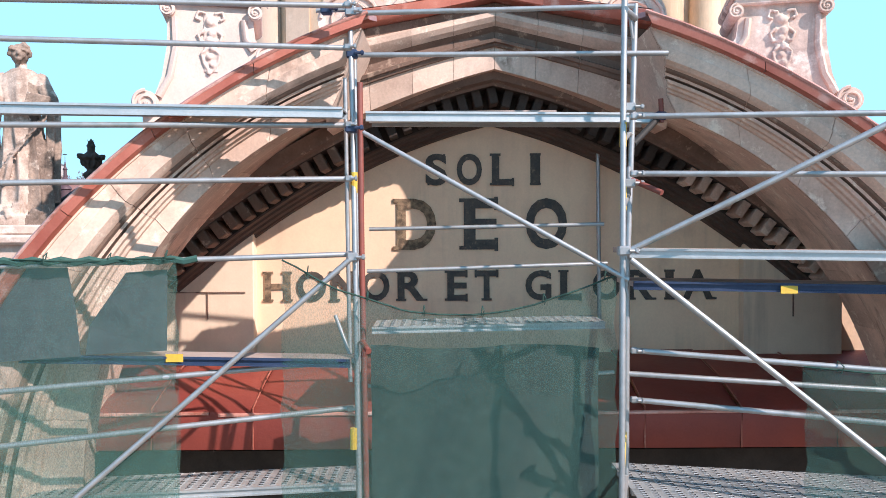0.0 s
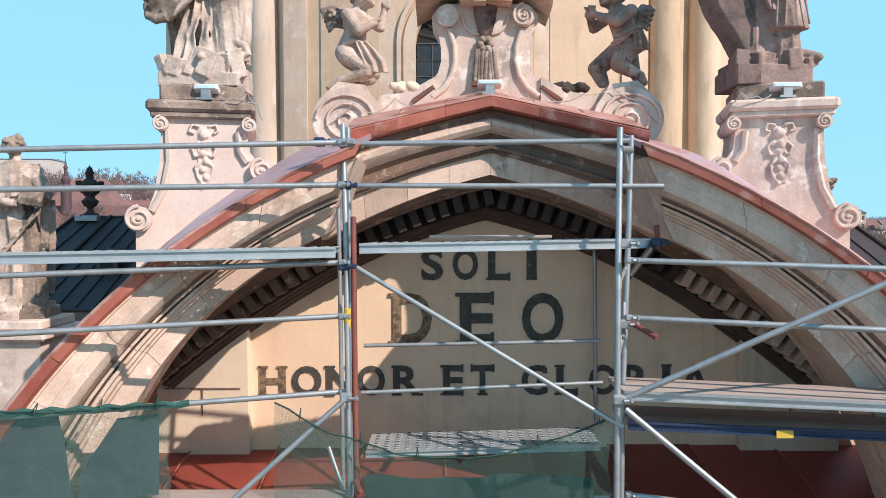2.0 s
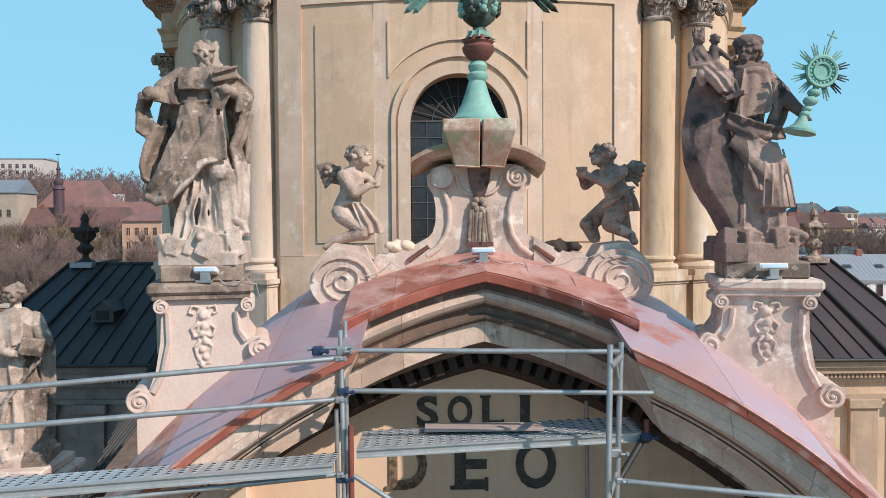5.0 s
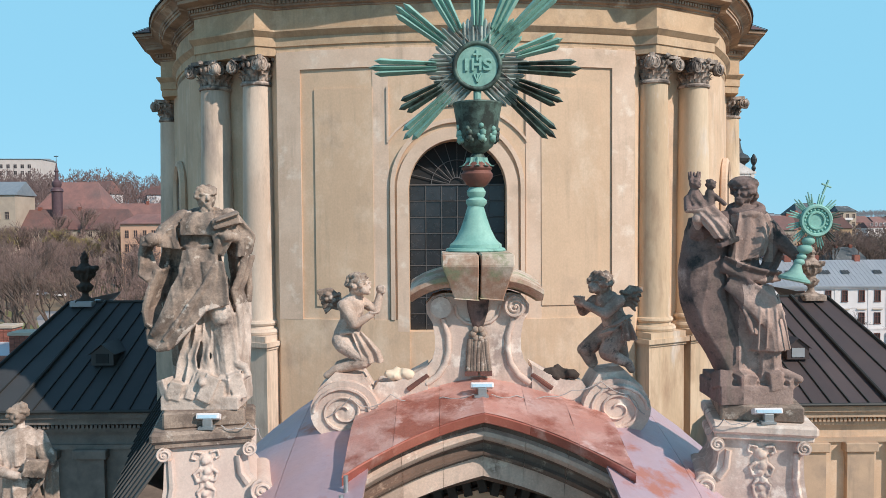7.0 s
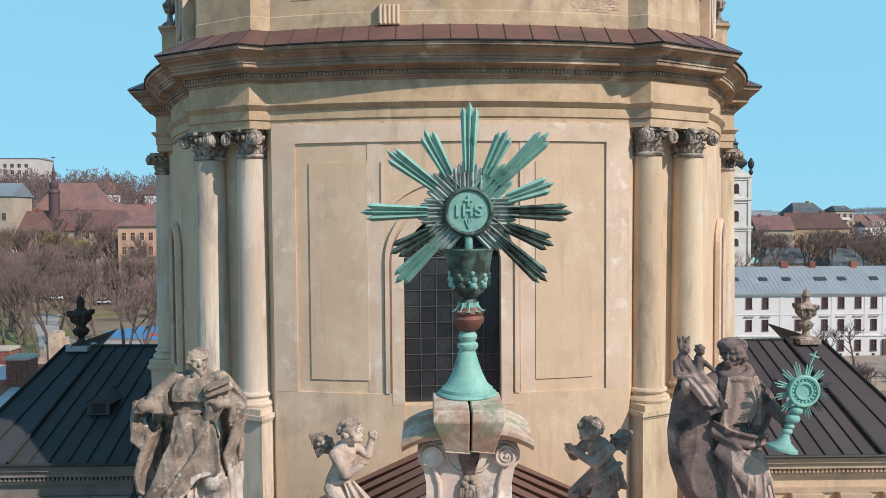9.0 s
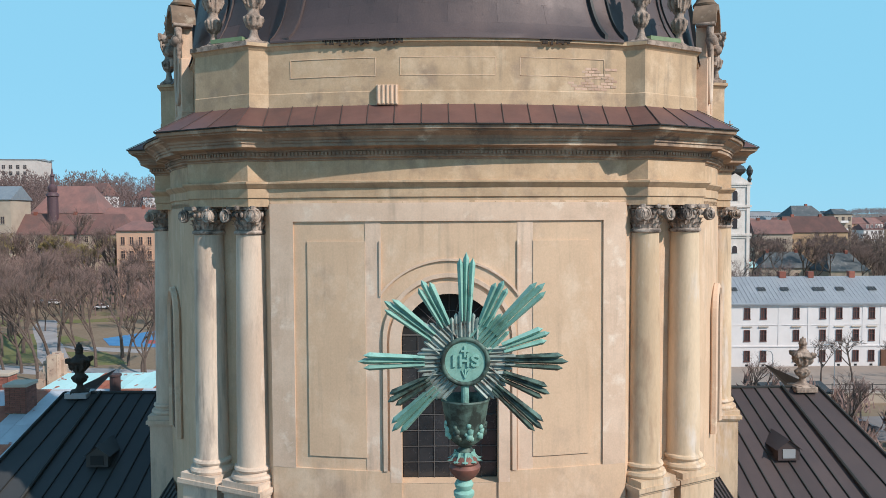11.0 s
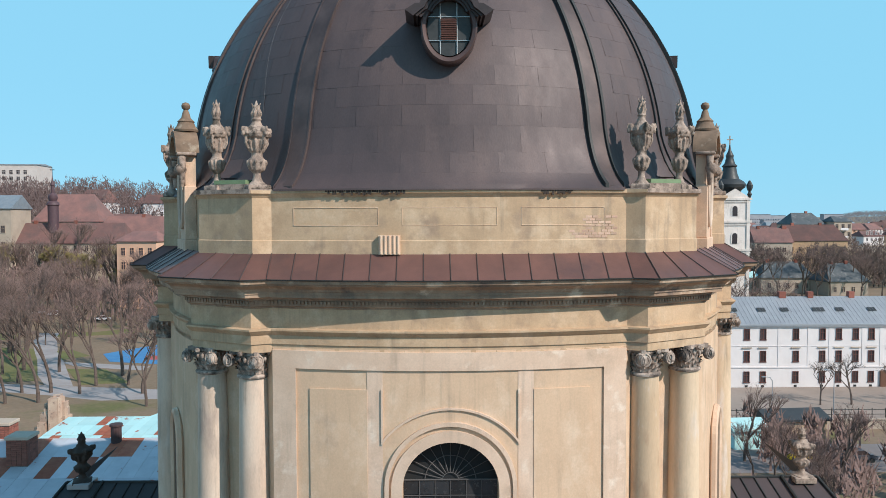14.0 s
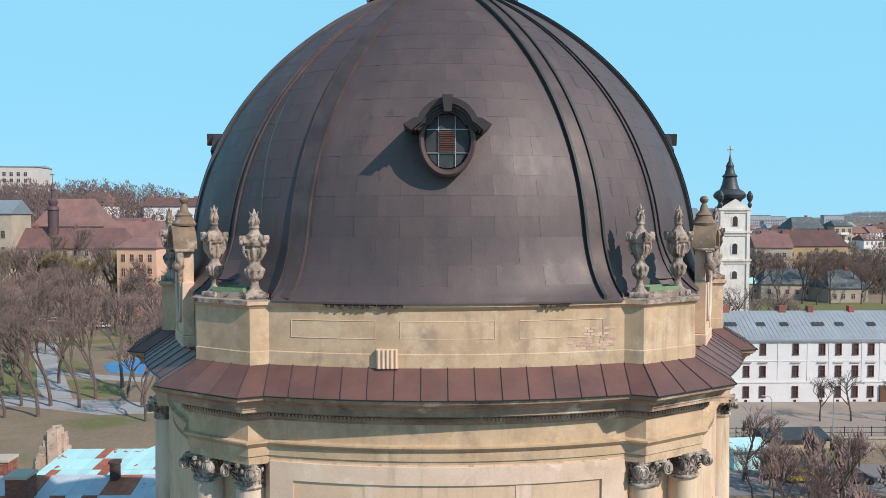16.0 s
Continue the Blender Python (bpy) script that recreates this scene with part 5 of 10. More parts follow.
def hand(bm, x, y, z, dx, dz, r=0.05):
    ball(bm, (x, y, z), r * 1.15, 1, 0.9, 1)
    for k in range(4):
        capsule(bm, (x, y - 0.02, z), (x + dx + 0.022 * (k - 1.5) * (1 if dz else 0), y - 0.035, z + dz + 0.022 * (k - 1.5) * (0 if dz else 1)), r * 0.38, r * 0.28)


WASHED = mat("rain_washed_stone", (0.60, 0.52, 0.45), (0.42, 0.35, 0.295), 0.9, scale=2.5, mix=(0.42, 0.58), stain=(0.17, 0.14, 0.12), stain_at=(0.58, 0.70), stain_scale=3.0, grain=0.2, grain_scale=45, bump=0.5, bump_dist=0.02, streak=0.6)
# paler stone for the dark saint's sunlit drapery: light put into the colour
TAWNY = mat("tawny_worn_stone", (0.46, 0.345, 0.295), (0.28, 0.205, 0.175), 0.9, scale=2.2, mix=(0.42, 0.58), stain=(0.10, 0.085, 0.08), stain_at=(0.60, 0.70), stain_scale=3.0, grain=0.2, grain_scale=50, bump=0.5, bump_dist=0.02)
# robed saint with a draped mantle
bm = bmesh.new()
rocks(bm, -0.40, 0.40, 0, 0.30, -0.34, 0.3, 3)
robe(bm, [(0.04, 0.03, 0.10, 0.27, 0.18, 0.10), (0.05, 0.03, 0.5, 0.24, 0.16, 0.11), (0.02, 0.0, 1.1, 0.23, 0.18, 0.05)], 9, 0.8, 1)
robe(bm, [(0.03, -0.01, 0.95, 0.25, 0.22, 0.05), (0.0, -0.02, 1.25, 0.23, 0.20, 0.05), (-0.04, 0, 1.5, 0.19, 0.17, 0.05), (-0.05, 0, 1.7, 0.20, 0.17, 0.04)], 7, 1.4, 2)
robe(bm, [(-0.06, 0, 1.60, 0.21, 0.18, 0.05), (-0.04, 0, 1.78, 0.25, 0.18, 0.04), (-0.02, 0, 1.92, 0.24, 0.15, 0.02), (0, 0, 2.02, 0.13, 0.11, 0.0)], 8, 0.5, 4)
# cowl, collar and head
pipe(bm, [(-0.01 + 0.17 * math.cos(a), -0.04 + 0.13 * math.sin(a), 1.97 - 0.06 * math.sin(-a)) for a in (2 * math.pi * k / 16 for k in range(17))], 0.05, 8)
cloth(bm, [(-0.02, -0.16, 2.00, 0.15, 0, 0.0), (-0.03, -0.21, 1.88, 0.19, 0, 0.0), (-0.03, -0.22, 1.76, 0.19, 0, 0.0)], 0.012, 2.0, 0.05)
capsule(bm, (0, 0, 1.92), (0.0, -0.01, 2.06), 0.075, 0.07)
head(bm, 0.01, -0.03, 2.16, 0.45, True, 0.118, 30, 2)
pipe(bm, [(-0.22, -0.12, 1.64), (-0.10, -0.20, 1.62), (0.06, -0.20, 1.64), (0.16, -0.14, 1.66)], 0.022, 6)
# forward leg under the robe and the folds that fall from it
capsule(bm, (0.12, -0.08, 1.12), (0.22, -0.20, 0.88), 0.14, 0.12)
robe(bm, [(0.25, -0.14, 0.16, 0.15, 0.12, 0.10), (0.25, -0.16, 0.50, 0.13, 0.11, 0.09), (0.23, -0.17, 0.92, 0.11, 0.10, 0.05)], 6, 1.8, 3)
for x0, x1, y, w, ph in ((-0.14, -0.21, -0.20, 0.045, 0.3), (-0.05, -0.10, -0.24, 0.035, 1.4), (0.03, 0.03, -0.22, 0.040, 2.2), (0.10, 0.13, -0.22, 0.030, 0.9)):
    cloth(bm, [(x0, y + 0.12, 1.02, w, 0.02, 0), (x0 + 0.01, y + 0.04, 0.74, w, 0.035, 0), (x1, y + 0.02, 0.46, w * 1.3, -0.03, 0), (x1 - 0.01, y - 0.02, 0.18, w * 1.9, 0.04, 0)], 0.012, 0.8, 0.03, 10, ph)
pipe(bm, [(0.30, -0.15, 0.52), (0.35, -0.19, 0.38), (0.45, -0.21, 0.34), (0.48, -0.21, 0.26), (0.39, -0.21, 0.22)], 0.055, 8, 0.8)
capsule(bm, (0.02, -0.30, 0.22), (0.03, -0.37, 0.20), 0.05, 0.04)
# the mantle swept across the legs, with its turned-up end
cloth(bm, [(-0.02, -0.18, 1.60, 0.19, 0, 0.0), (-0.02, -0.26, 1.32, 0.21, 0, -0.03), (-0.11, -0.32, 1.07, 0.20, 0, -0.10), (-0.23, -0.35, 0.87, 0.14, 0, -0.13), (-0.36, -0.34, 0.71, 0.08, 0, -0.14), (-0.48, -0.31, 0.65, 0.02, 0, -0.10)], 0.02, 1.6, 0.08, 18)
cloth(bm, [(0.13, -0.24, 1.48, 0.12, 0, 0), (0.18, -0.29, 1.22, 0.13, 0, 0.01), (0.21, -0.31, 0.99, 0.11, 0, 0.03)], 0.016, 1.2, 0.06)
pipe(bm, [(-0.30, -0.37, 0.60), (-0.42, -0.36, 0.57), (-0.52, -0.31, 0.62), (-0.55, -0.27, 0.76)], 0.055, 8, 0.6)
for pts in (((0.12, -0.30, 1.30), (-0.04, -0.37, 1.08), (-0.20, -0.40, 0.86), (-0.36, -0.38, 0.66)), ((-0.12, -0.28, 1.42), (-0.17, -0.34, 1.14), (-0.28, -0.37, 0.92), (-0.40, -0.36, 0.78)), ((0.16, -0.28, 1.42), (0.06, -0.33, 1.22), (-0.06, -0.38, 1.0), (-0.16, -0.39, 0.80))):
    pipe(bm, pts, 0.036, 8, 0.7)
# the lowered arm, its wide sleeve and the cloak that turns over below it
capsule(bm, (-0.24, 0, 1.94), (-0.41, -0.06, 1.78), 0.11, 0.125)
capsule(bm, (-0.41, -0.06, 1.78), (-0.49, -0.18, 1.72), 0.09, 0.06)
hand(bm, -0.51, -0.23, 1.72, -0.06, -0.06, 0.07)
cloth(bm, [(-0.26, -0.12, 1.92, 0.05, 0.02, 0.05), (-0.38, -0.15, 1.80, 0.09, 0.02, 0.07), (-0.36, -0.17, 1.62, 0.13, 0.02, -0.02)], 0.02, 1.5, 0.05)
cloth(bm, [(-0.60, -0.05, 1.76, 0.05, 0.08, 0.0), (-0.65, -0.08, 1.57, 0.03, 0.10, 0.02), (-0.60, -0.14, 1.38, 0.08, 0.06, 0.05), (-0.50, -0.18, 1.31, 0.08, 0.04, 0.06)], 0.014, 1, 0.055)
cloth(bm, [(-0.44, -0.08, 1.40, 0.06, 0.11, 0.0), (-0.53, -0.12, 1.16, 0.05, 0.13, 0.0), (-0.57, -0.15, 0.98, 0.05, 0.13, 0.02), (-0.51, -0.20, 0.84, 0.08, 0.10, 0.03), (-0.40, -0.26, 0.78, 0.06, 0.05, 0.05)], 0.012, 1, 0.05)
cloth(bm, [(-0.34, 0.06, 1.80, 0.10, 0.04, 0), (-0.42, 0.06, 1.40, 0.13, 0.04, 0), (-0.40, 0.06, 1.0, 0.11, 0.04, 0), (-0.32, 0.08, 0.5, 0.10, 0.04, 0), (-0.30, 0.08, 0.2, 0.10, 0.04, 0)], 0.02, 2, 0.045)
# the arm that holds a book, its sleeve and the cloak's edge
capsule(bm, (0.24, 0, 1.95), (0.43, -0.05, 1.72), 0.11, 0.12)
capsule(bm, (0.43, -0.05, 1.72), (0.33, -0.21, 1.74), 0.09, 0.06)
hand(bm, 0.30, -0.25, 1.75, -0.05, 0.02, 0.06)
box(bm, -0.14, 0.14, -0.06, 0.06, -0.05, 0.05, pose(0.27, -0.22, 1.90, 0, -14, 20))
box(bm, -0.13, 0.13, -0.10, 0.05, -0.008, 0.012, pose(0.28, -0.23, 1.965, 12, -20, 20))
cloth(bm, [(0.34, -0.14, 1.86, 0.10, 0.02, 0.04), (0.46, -0.12, 1.70, 0.08, 0.05, 0.05), (0.44, -0.13, 1.54, 0.05, 0.07, 0.02)], 0.02, 1.5, 0.05)
cloth(bm, [(0.20, -0.20, 1.82, 0.08, 0.02, 0.04), (0.24, -0.24, 1.68, 0.09, 0.02, 0.0), (0.18, -0.22, 1.56, 0.06, 0.02, -0.03)], 0.015, 1.5, 0.04)
cloth(bm, [(0.47, -0.05, 1.54, 0.03, 0.09, 0), (0.41, -0.08, 1.32, 0.03, 0.09, 0), (0.35, -0.10, 1.15, 0.03, 0.09, 0), (0.40, -0.08, 0.98, 0.03, 0.10, 0), (0.41, -0.06, 0.6, 0.04, 0.10, 0), (0.37, -0.05, 0.22, 0.06, 0.10, 0)], 0.012, 1.5, 0.04)
cloth(bm, [(0.28, 0.12, 1.85, 0.13, 0, 0), (0.34, 0.14, 1.3, 0.12, 0, 0), (0.30, 0.12, 0.2, 0.12, 0, 0)], 0.02, 2, 0.05)
box(bm, -0.42, 0.40, -0.34, 0.32, -0.10, 0.04)
carve("statue", bm, STATUE, "lichen-grey stone statue of a robed bearded saint on a pedestal", 0.0105, 1, 0.004, folds=0.009, m=pose(-3.03, 8.35, 21.13), group="front statues",
      zone=lambda x, y, z: z < 1.0 and not (x < 0.02 and y < -0.24 and z > 0.88 + 1.15 * x) and x > -0.36 or z < 0.30, zone_material=WASHED)

# robed saint with a mantle, two small carved figures and a raised vessel
bm = bmesh.new()
rocks(bm, -0.26, 0.52, 0, 0.2, -0.32, 0.3, 6)
robe(bm, [(0.14, 0, 0.08, 0.24, 0.20, 0.05), (0.12, -0.02, 0.45, 0.24, 0.20, 0.05), (0.06, -0.03, 0.85, 0.26, 0.22, 0.04), (0.04, -0.02, 1.15, 0.24, 0.20, 0.04), (0.03, 0, 1.42, 0.19, 0.17, 0.05)], 7, 1.6, 3)
robe(bm, [(0.30, -0.17, 0.08, 0.15, 0.13, 0.07), (0.29, -0.18, 0.30, 0.13, 0.12, 0.07), (0.28, -0.18, 0.55, 0.13, 0.12, 0.04)], 7, 0.4, 6)
robe(bm, [(0.28, -0.20, 0.40, 0.22, 0.17, 0.06), (0.27, -0.21, 0.60, 0.18, 0.16, 0.045), (0.24, -0.21, 0.85, 0.16, 0.15, 0.03), (0.18, -0.16, 1.10, 0.15, 0.14, 0.03)], 6, 2.4, 2)
ball(bm, (0.08, 0.0, 2.20), 0.155, 1.1, 1.0, 0.62)
robe(bm, [(0.02, -0.01, 1.36, 0.22, 0.19, 0.10), (0.05, 0, 1.6, 0.21, 0.18, 0.08), (0.07, 0, 1.82, 0.24, 0.16, 0.05), (0.08, 0, 1.97, 0.13, 0.11, 0.02)], 9, 0.7, 5)
pipe(bm, [(0.09 + 0.16 * math.cos(a), -0.04 + 0.13 * math.sin(a), 1.92 + 0.05 * math.sin(a) + 0.02 * math.cos(a)) for a in (2 * math.pi * k / 16 for k in range(17))], 0.055, 8)
capsule(bm, (0.08, 0, 1.9), (0.07, -0.01, 2.04), 0.075, 0.07)
head(bm, 0.07, -0.04, 2.11, -0.8, True, 0.118, 44, 7)
for k in range(12):
    ball(bm, (0.16 + 0.05 * math.sin(k * 1.9), 0.02 + 0.05 * math.cos(k * 1.3), 2.24 - 0.024 * k), 0.055, sub=1)
# mantle
robe(bm, [(-0.02, -0.02, 0.14, 0.20, 0.20, 0.05), (-0.12, -0.02, 0.38, 0.23, 0.21, 0.05), (-0.24, -0.02, 0.62, 0.27, 0.21, 0.045), (-0.32, -0.01, 0.90, 0.29, 0.20, 0.04), (-0.35, 0.0, 1.25, 0.28, 0.19, 0.04), (-0.33, 0.0, 1.55, 0.27, 0.17, 0.04), (-0.30, 0.02, 1.84, 0.22, 0.12, 0.03)], 5, 2.6, 1)
for x0, x1 in ((0.12, 0.10), (0.20, 0.19), (0.29, 0.32), (0.36, 0.44)):
    pipe(bm, [(x0 * 0.8 + 0.04, -0.31, 1.02), (x0, -0.37, 0.84), ((x0 + x1) / 2, -0.375, 0.62), (x1, -0.37, 0.43)], 0.016, 6, 0.7)
# small seated figures on the arm
robe(bm, [(-0.22, -0.30, 1.60, 0.11, 0.07, 0.14), (-0.30, -0.26, 1.75, 0.14, 0.10, 0.14), (-0.42, -0.18, 1.90, 0.12, 0.10, 0.10), (-0.50, -0.14, 2.05, 0.10, 0.08, 0.06), (-0.51, -0.14, 2.14, 0.05, 0.05, 0.0)], 9, 2.0, 8)
head(bm, -0.51, -0.15, 2.21, 0.5, False, 0.068, 14, 3)
for k in range(5):
    capsule(bm, (-0.51 + 0.05 * math.cos(k * 1.26), -0.14 + 0.05 * math.sin(k * 1.26), 2.27), (-0.51 + 0.06 * math.cos(k * 1.26), -0.14 + 0.06 * math.sin(k * 1.26), 2.33), 0.02, 0.012)
capsule(bm, (-0.36, -0.20, 1.94), (-0.36, -0.19, 2.10), 0.06, 0.05)
head(bm, -0.355, -0.20, 2.19, 0.6, False, 0.054, 12, 5)
capsule(bm, (-0.33, -0.22, 2.08), (-0.22, -0.25, 1.98), 0.028, 0.024)
capsule(bm, (-0.34, -0.23, 1.92), (-0.22, -0.28, 1.80), 0.045, 0.035)
capsule(bm, (-0.58, -0.14, 2.04), (-0.60, -0.20, 1.92), 0.045, 0.04)
capsule(bm, (-0.60, -0.20, 1.92), (-0.44, -0.25, 1.92), 0.04, 0.03)
box(bm, -0.13, 0.13, -0.07, 0.05, -0.03, 0.02, pose(-0.20, -0.30, 1.58, 0, -18, 10))
capsule(bm, (-0.12, -0.02, 1.82), (-0.44, -0.08, 1.66), 0.10, 0.10)
hand(bm, -0.50, -0.22, 1.82, 0.08, 0.0, 0.055)
capsule(bm, (-0.48, -0.10, 1.66), (-0.50, -0.2, 1.80), 0.075, 0.05)
# the other arm and sleeve, and the short cape
cloth(bm, [(0.10, -0.16, 1.90, 0.14, 0, 0.02), (0.10, -0.20, 1.68, 0.20, 0.02, 0.03), (0.06, -0.21, 1.46, 0.21, 0.02, 0.04), (0.04, -0.20, 1.38, 0.20, 0.02, 0.04)], 0.014, 2.5, 0.05)
capsule(bm, (0.26, 0, 1.83), (0.40, -0.08, 1.62), 0.105, 0.115)
capsule(bm, (0.40, -0.10, 1.62), (0.55, -0.24, 1.42), 0.10, 0.055)
hand(bm, 0.57, -0.27, 1.38, 0.03, -0.06, 0.052)
cloth(bm, [(0.32, -0.06, 1.72, 0.06, 0.04, 0.03), (0.40, -0.12, 1.52, 0.10, 0.05, 0.06), (0.36, -0.10, 1.34, 0.12, 0.04, 0.04), (0.28, -0.10, 1.22, 0.10, 0.03, -0.02)], 0.025, 2, 0.05)
# hip folds, the apron swept across and the forward leg
cloth(bm, [(-0.22, -0.20, 1.34, 0.02, 0, 0.09), (-0.02, -0.27, 1.24, 0.0, -0.02, 0.10), (0.20, -0.26, 1.20, 0, -0.02, 0.08), (0.42, -0.14, 1.20, 0, -0.02, 0.06)], 0.014, 1.5, 0.06)
cloth(bm, [(-0.16, -0.22, 1.16, 0.05, 0, 0.09), (0.02, -0.31, 1.02, 0.06, 0, 0.12), (0.18, -0.34, 0.88, 0.10, 0, 0.12), (0.30, -0.34, 0.72, 0.10, 0, 0.08)], 0.010, 1.2, 0.05)
cloth(bm, [(-0.04, -0.24, 0.96, 0.10, 0, -0.06), (0.08, -0.30, 0.76, 0.12, 0, -0.06), (0.16, -0.31, 0.56, 0.12, 0, -0.04)], 0.010, 1.2, 0.05, 12, 1.0)
capsule(bm, (0.44, -0.25, 0.14), (0.56, -0.33, 0.10), 0.065, 0.045)
box(bm, -0.28, 0.50, -0.34, 0.34, -0.175, 0.03)
# the zone paints apron, chest and small figures lighter, as the sun does
carve("statue", bm, STATUE_DARK, "dark weathered stone statue of a robed saint with a wide mantle", 0.0105, 1, 0.004, folds=0.008, m=pose(2.80, 8.35, 21.205), group="front statues",
      zone=lambda x, y, z: (1.36 < z < 1.90 and -0.10 < x < 0.34 and y < -0.06) or (z < 1.15 and x > -0.04 and y < -0.12) or (z > 1.62 and x < -0.2 and y < -0.2 and z < 1.95), zone_material=TAWNY)

# third saint beside the facade
bm = bmesh.new()
rocks(bm, -0.35, 0.35, 0, 0.2, -0.3, 0.3, 11)
robe(bm, [(0.02, 0, 0.1, 0.31, 0.26, 0.14), (0.02, 0, 0.6, 0.28, 0.23, 0.14), (0.0, 0, 1.25, 0.21, 0.18, 0.09), (0.0, 0, 1.5, 0.20, 0.17, 0.07)], 9, 1.2, 6)
robe(bm, [(0.0, 0, 1.42, 0.22, 0.18, 0.10), (0.0, 0, 1.65, 0.25, 0.18, 0.06), (0.0, 0, 1.80, 0.22, 0.15, 0.04), (0.0, 0, 1.88, 0.12, 0.11, 0.0)], 7, 0.6, 9)
capsule(bm, (0.0, 0, 1.82), (-0.01, 0, 1.96), 0.075, 0.065)
head(bm, -0.01, -0.03, 2.06, 0.2, False, 0.118, 30, 12)
capsule(bm, (0.22, 0, 1.74), (0.36, -0.10, 1.46), 0.10, 0.10)
box(bm, -0.13, 0.13, -0.05, 0.05, -0.11, 0.11, pose(0.26, -0.28, 1.42, 0, 12, 10))
capsule(bm, (-0.22, 0, 1.74), (-0.30, -0.14, 1.42), 0.10, 0.10)
capsule(bm, (-0.30, -0.16, 1.4), (0.02, -0.27, 1.34), 0.075, 0.055)
hand(bm, 0.04, -0.28, 1.34, 0.07, 0.0, 0.05)
cloth(bm, [(0.36, -0.10, 1.42, 0.04, 0.05, 0.06), (0.24, -0.24, 1.12, 0.08, 0.02, 0.08), (0.05, -0.28, 0.9, 0.08, 0, 0.12), (-0.12, -0.27, 0.66, 0.10, 0, 0.10), (-0.18, -0.25, 0.42, 0.10, 0, 0.03)], 0.02, 2, 0.05)
cloth(bm, [(-0.30, 0.0, 1.6, 0.05, 0.08, 0), (-0.36, 0.0, 1.1, 0.05, 0.10, 0), (-0.34, 0, 0.3, 0.08, 0.1, 0)], 0.02, 2, 0.04)
cloth(bm, [(0.36, 0.02, 1.4, 0.05, 0.08, 0), (0.36, 0.02, 0.9, 0.05, 0.10, 0), (0.32, 0, 0.2, 0.08, 0.1, 0)], 0.02, 2, 0.04)
box(bm, -0.40, 0.40, -0.32, 0.34, -0.10, 0.04)
carve("statue", bm, mat("streaked_grey_stone", (0.56, 0.47, 0.40), (0.30, 0.235, 0.19), 0.9, scale=3.0, mix=(0.42, 0.58), stain=(0.10, 0.08, 0.068), stain_at=(0.58, 0.68), stain_scale=3.0, grain=0.25, grain_scale=50, bump=0.5, spots=(0.60, 0.52, 0.45), spots_at=(0.58, 0.66), spots_scale=3.0, bump_dist=0.012), "pale weathered stone statue of a young saint with a book", 0.012, 1, 0.005, folds=0.008, m=pose(-5.87, 9.7, 18.54, 0, 0, 10), group="front statues",
      zone=lambda x, y, z: z > 1.95 or (x > 0.12 and z < 1.7), zone_material=STATUE)

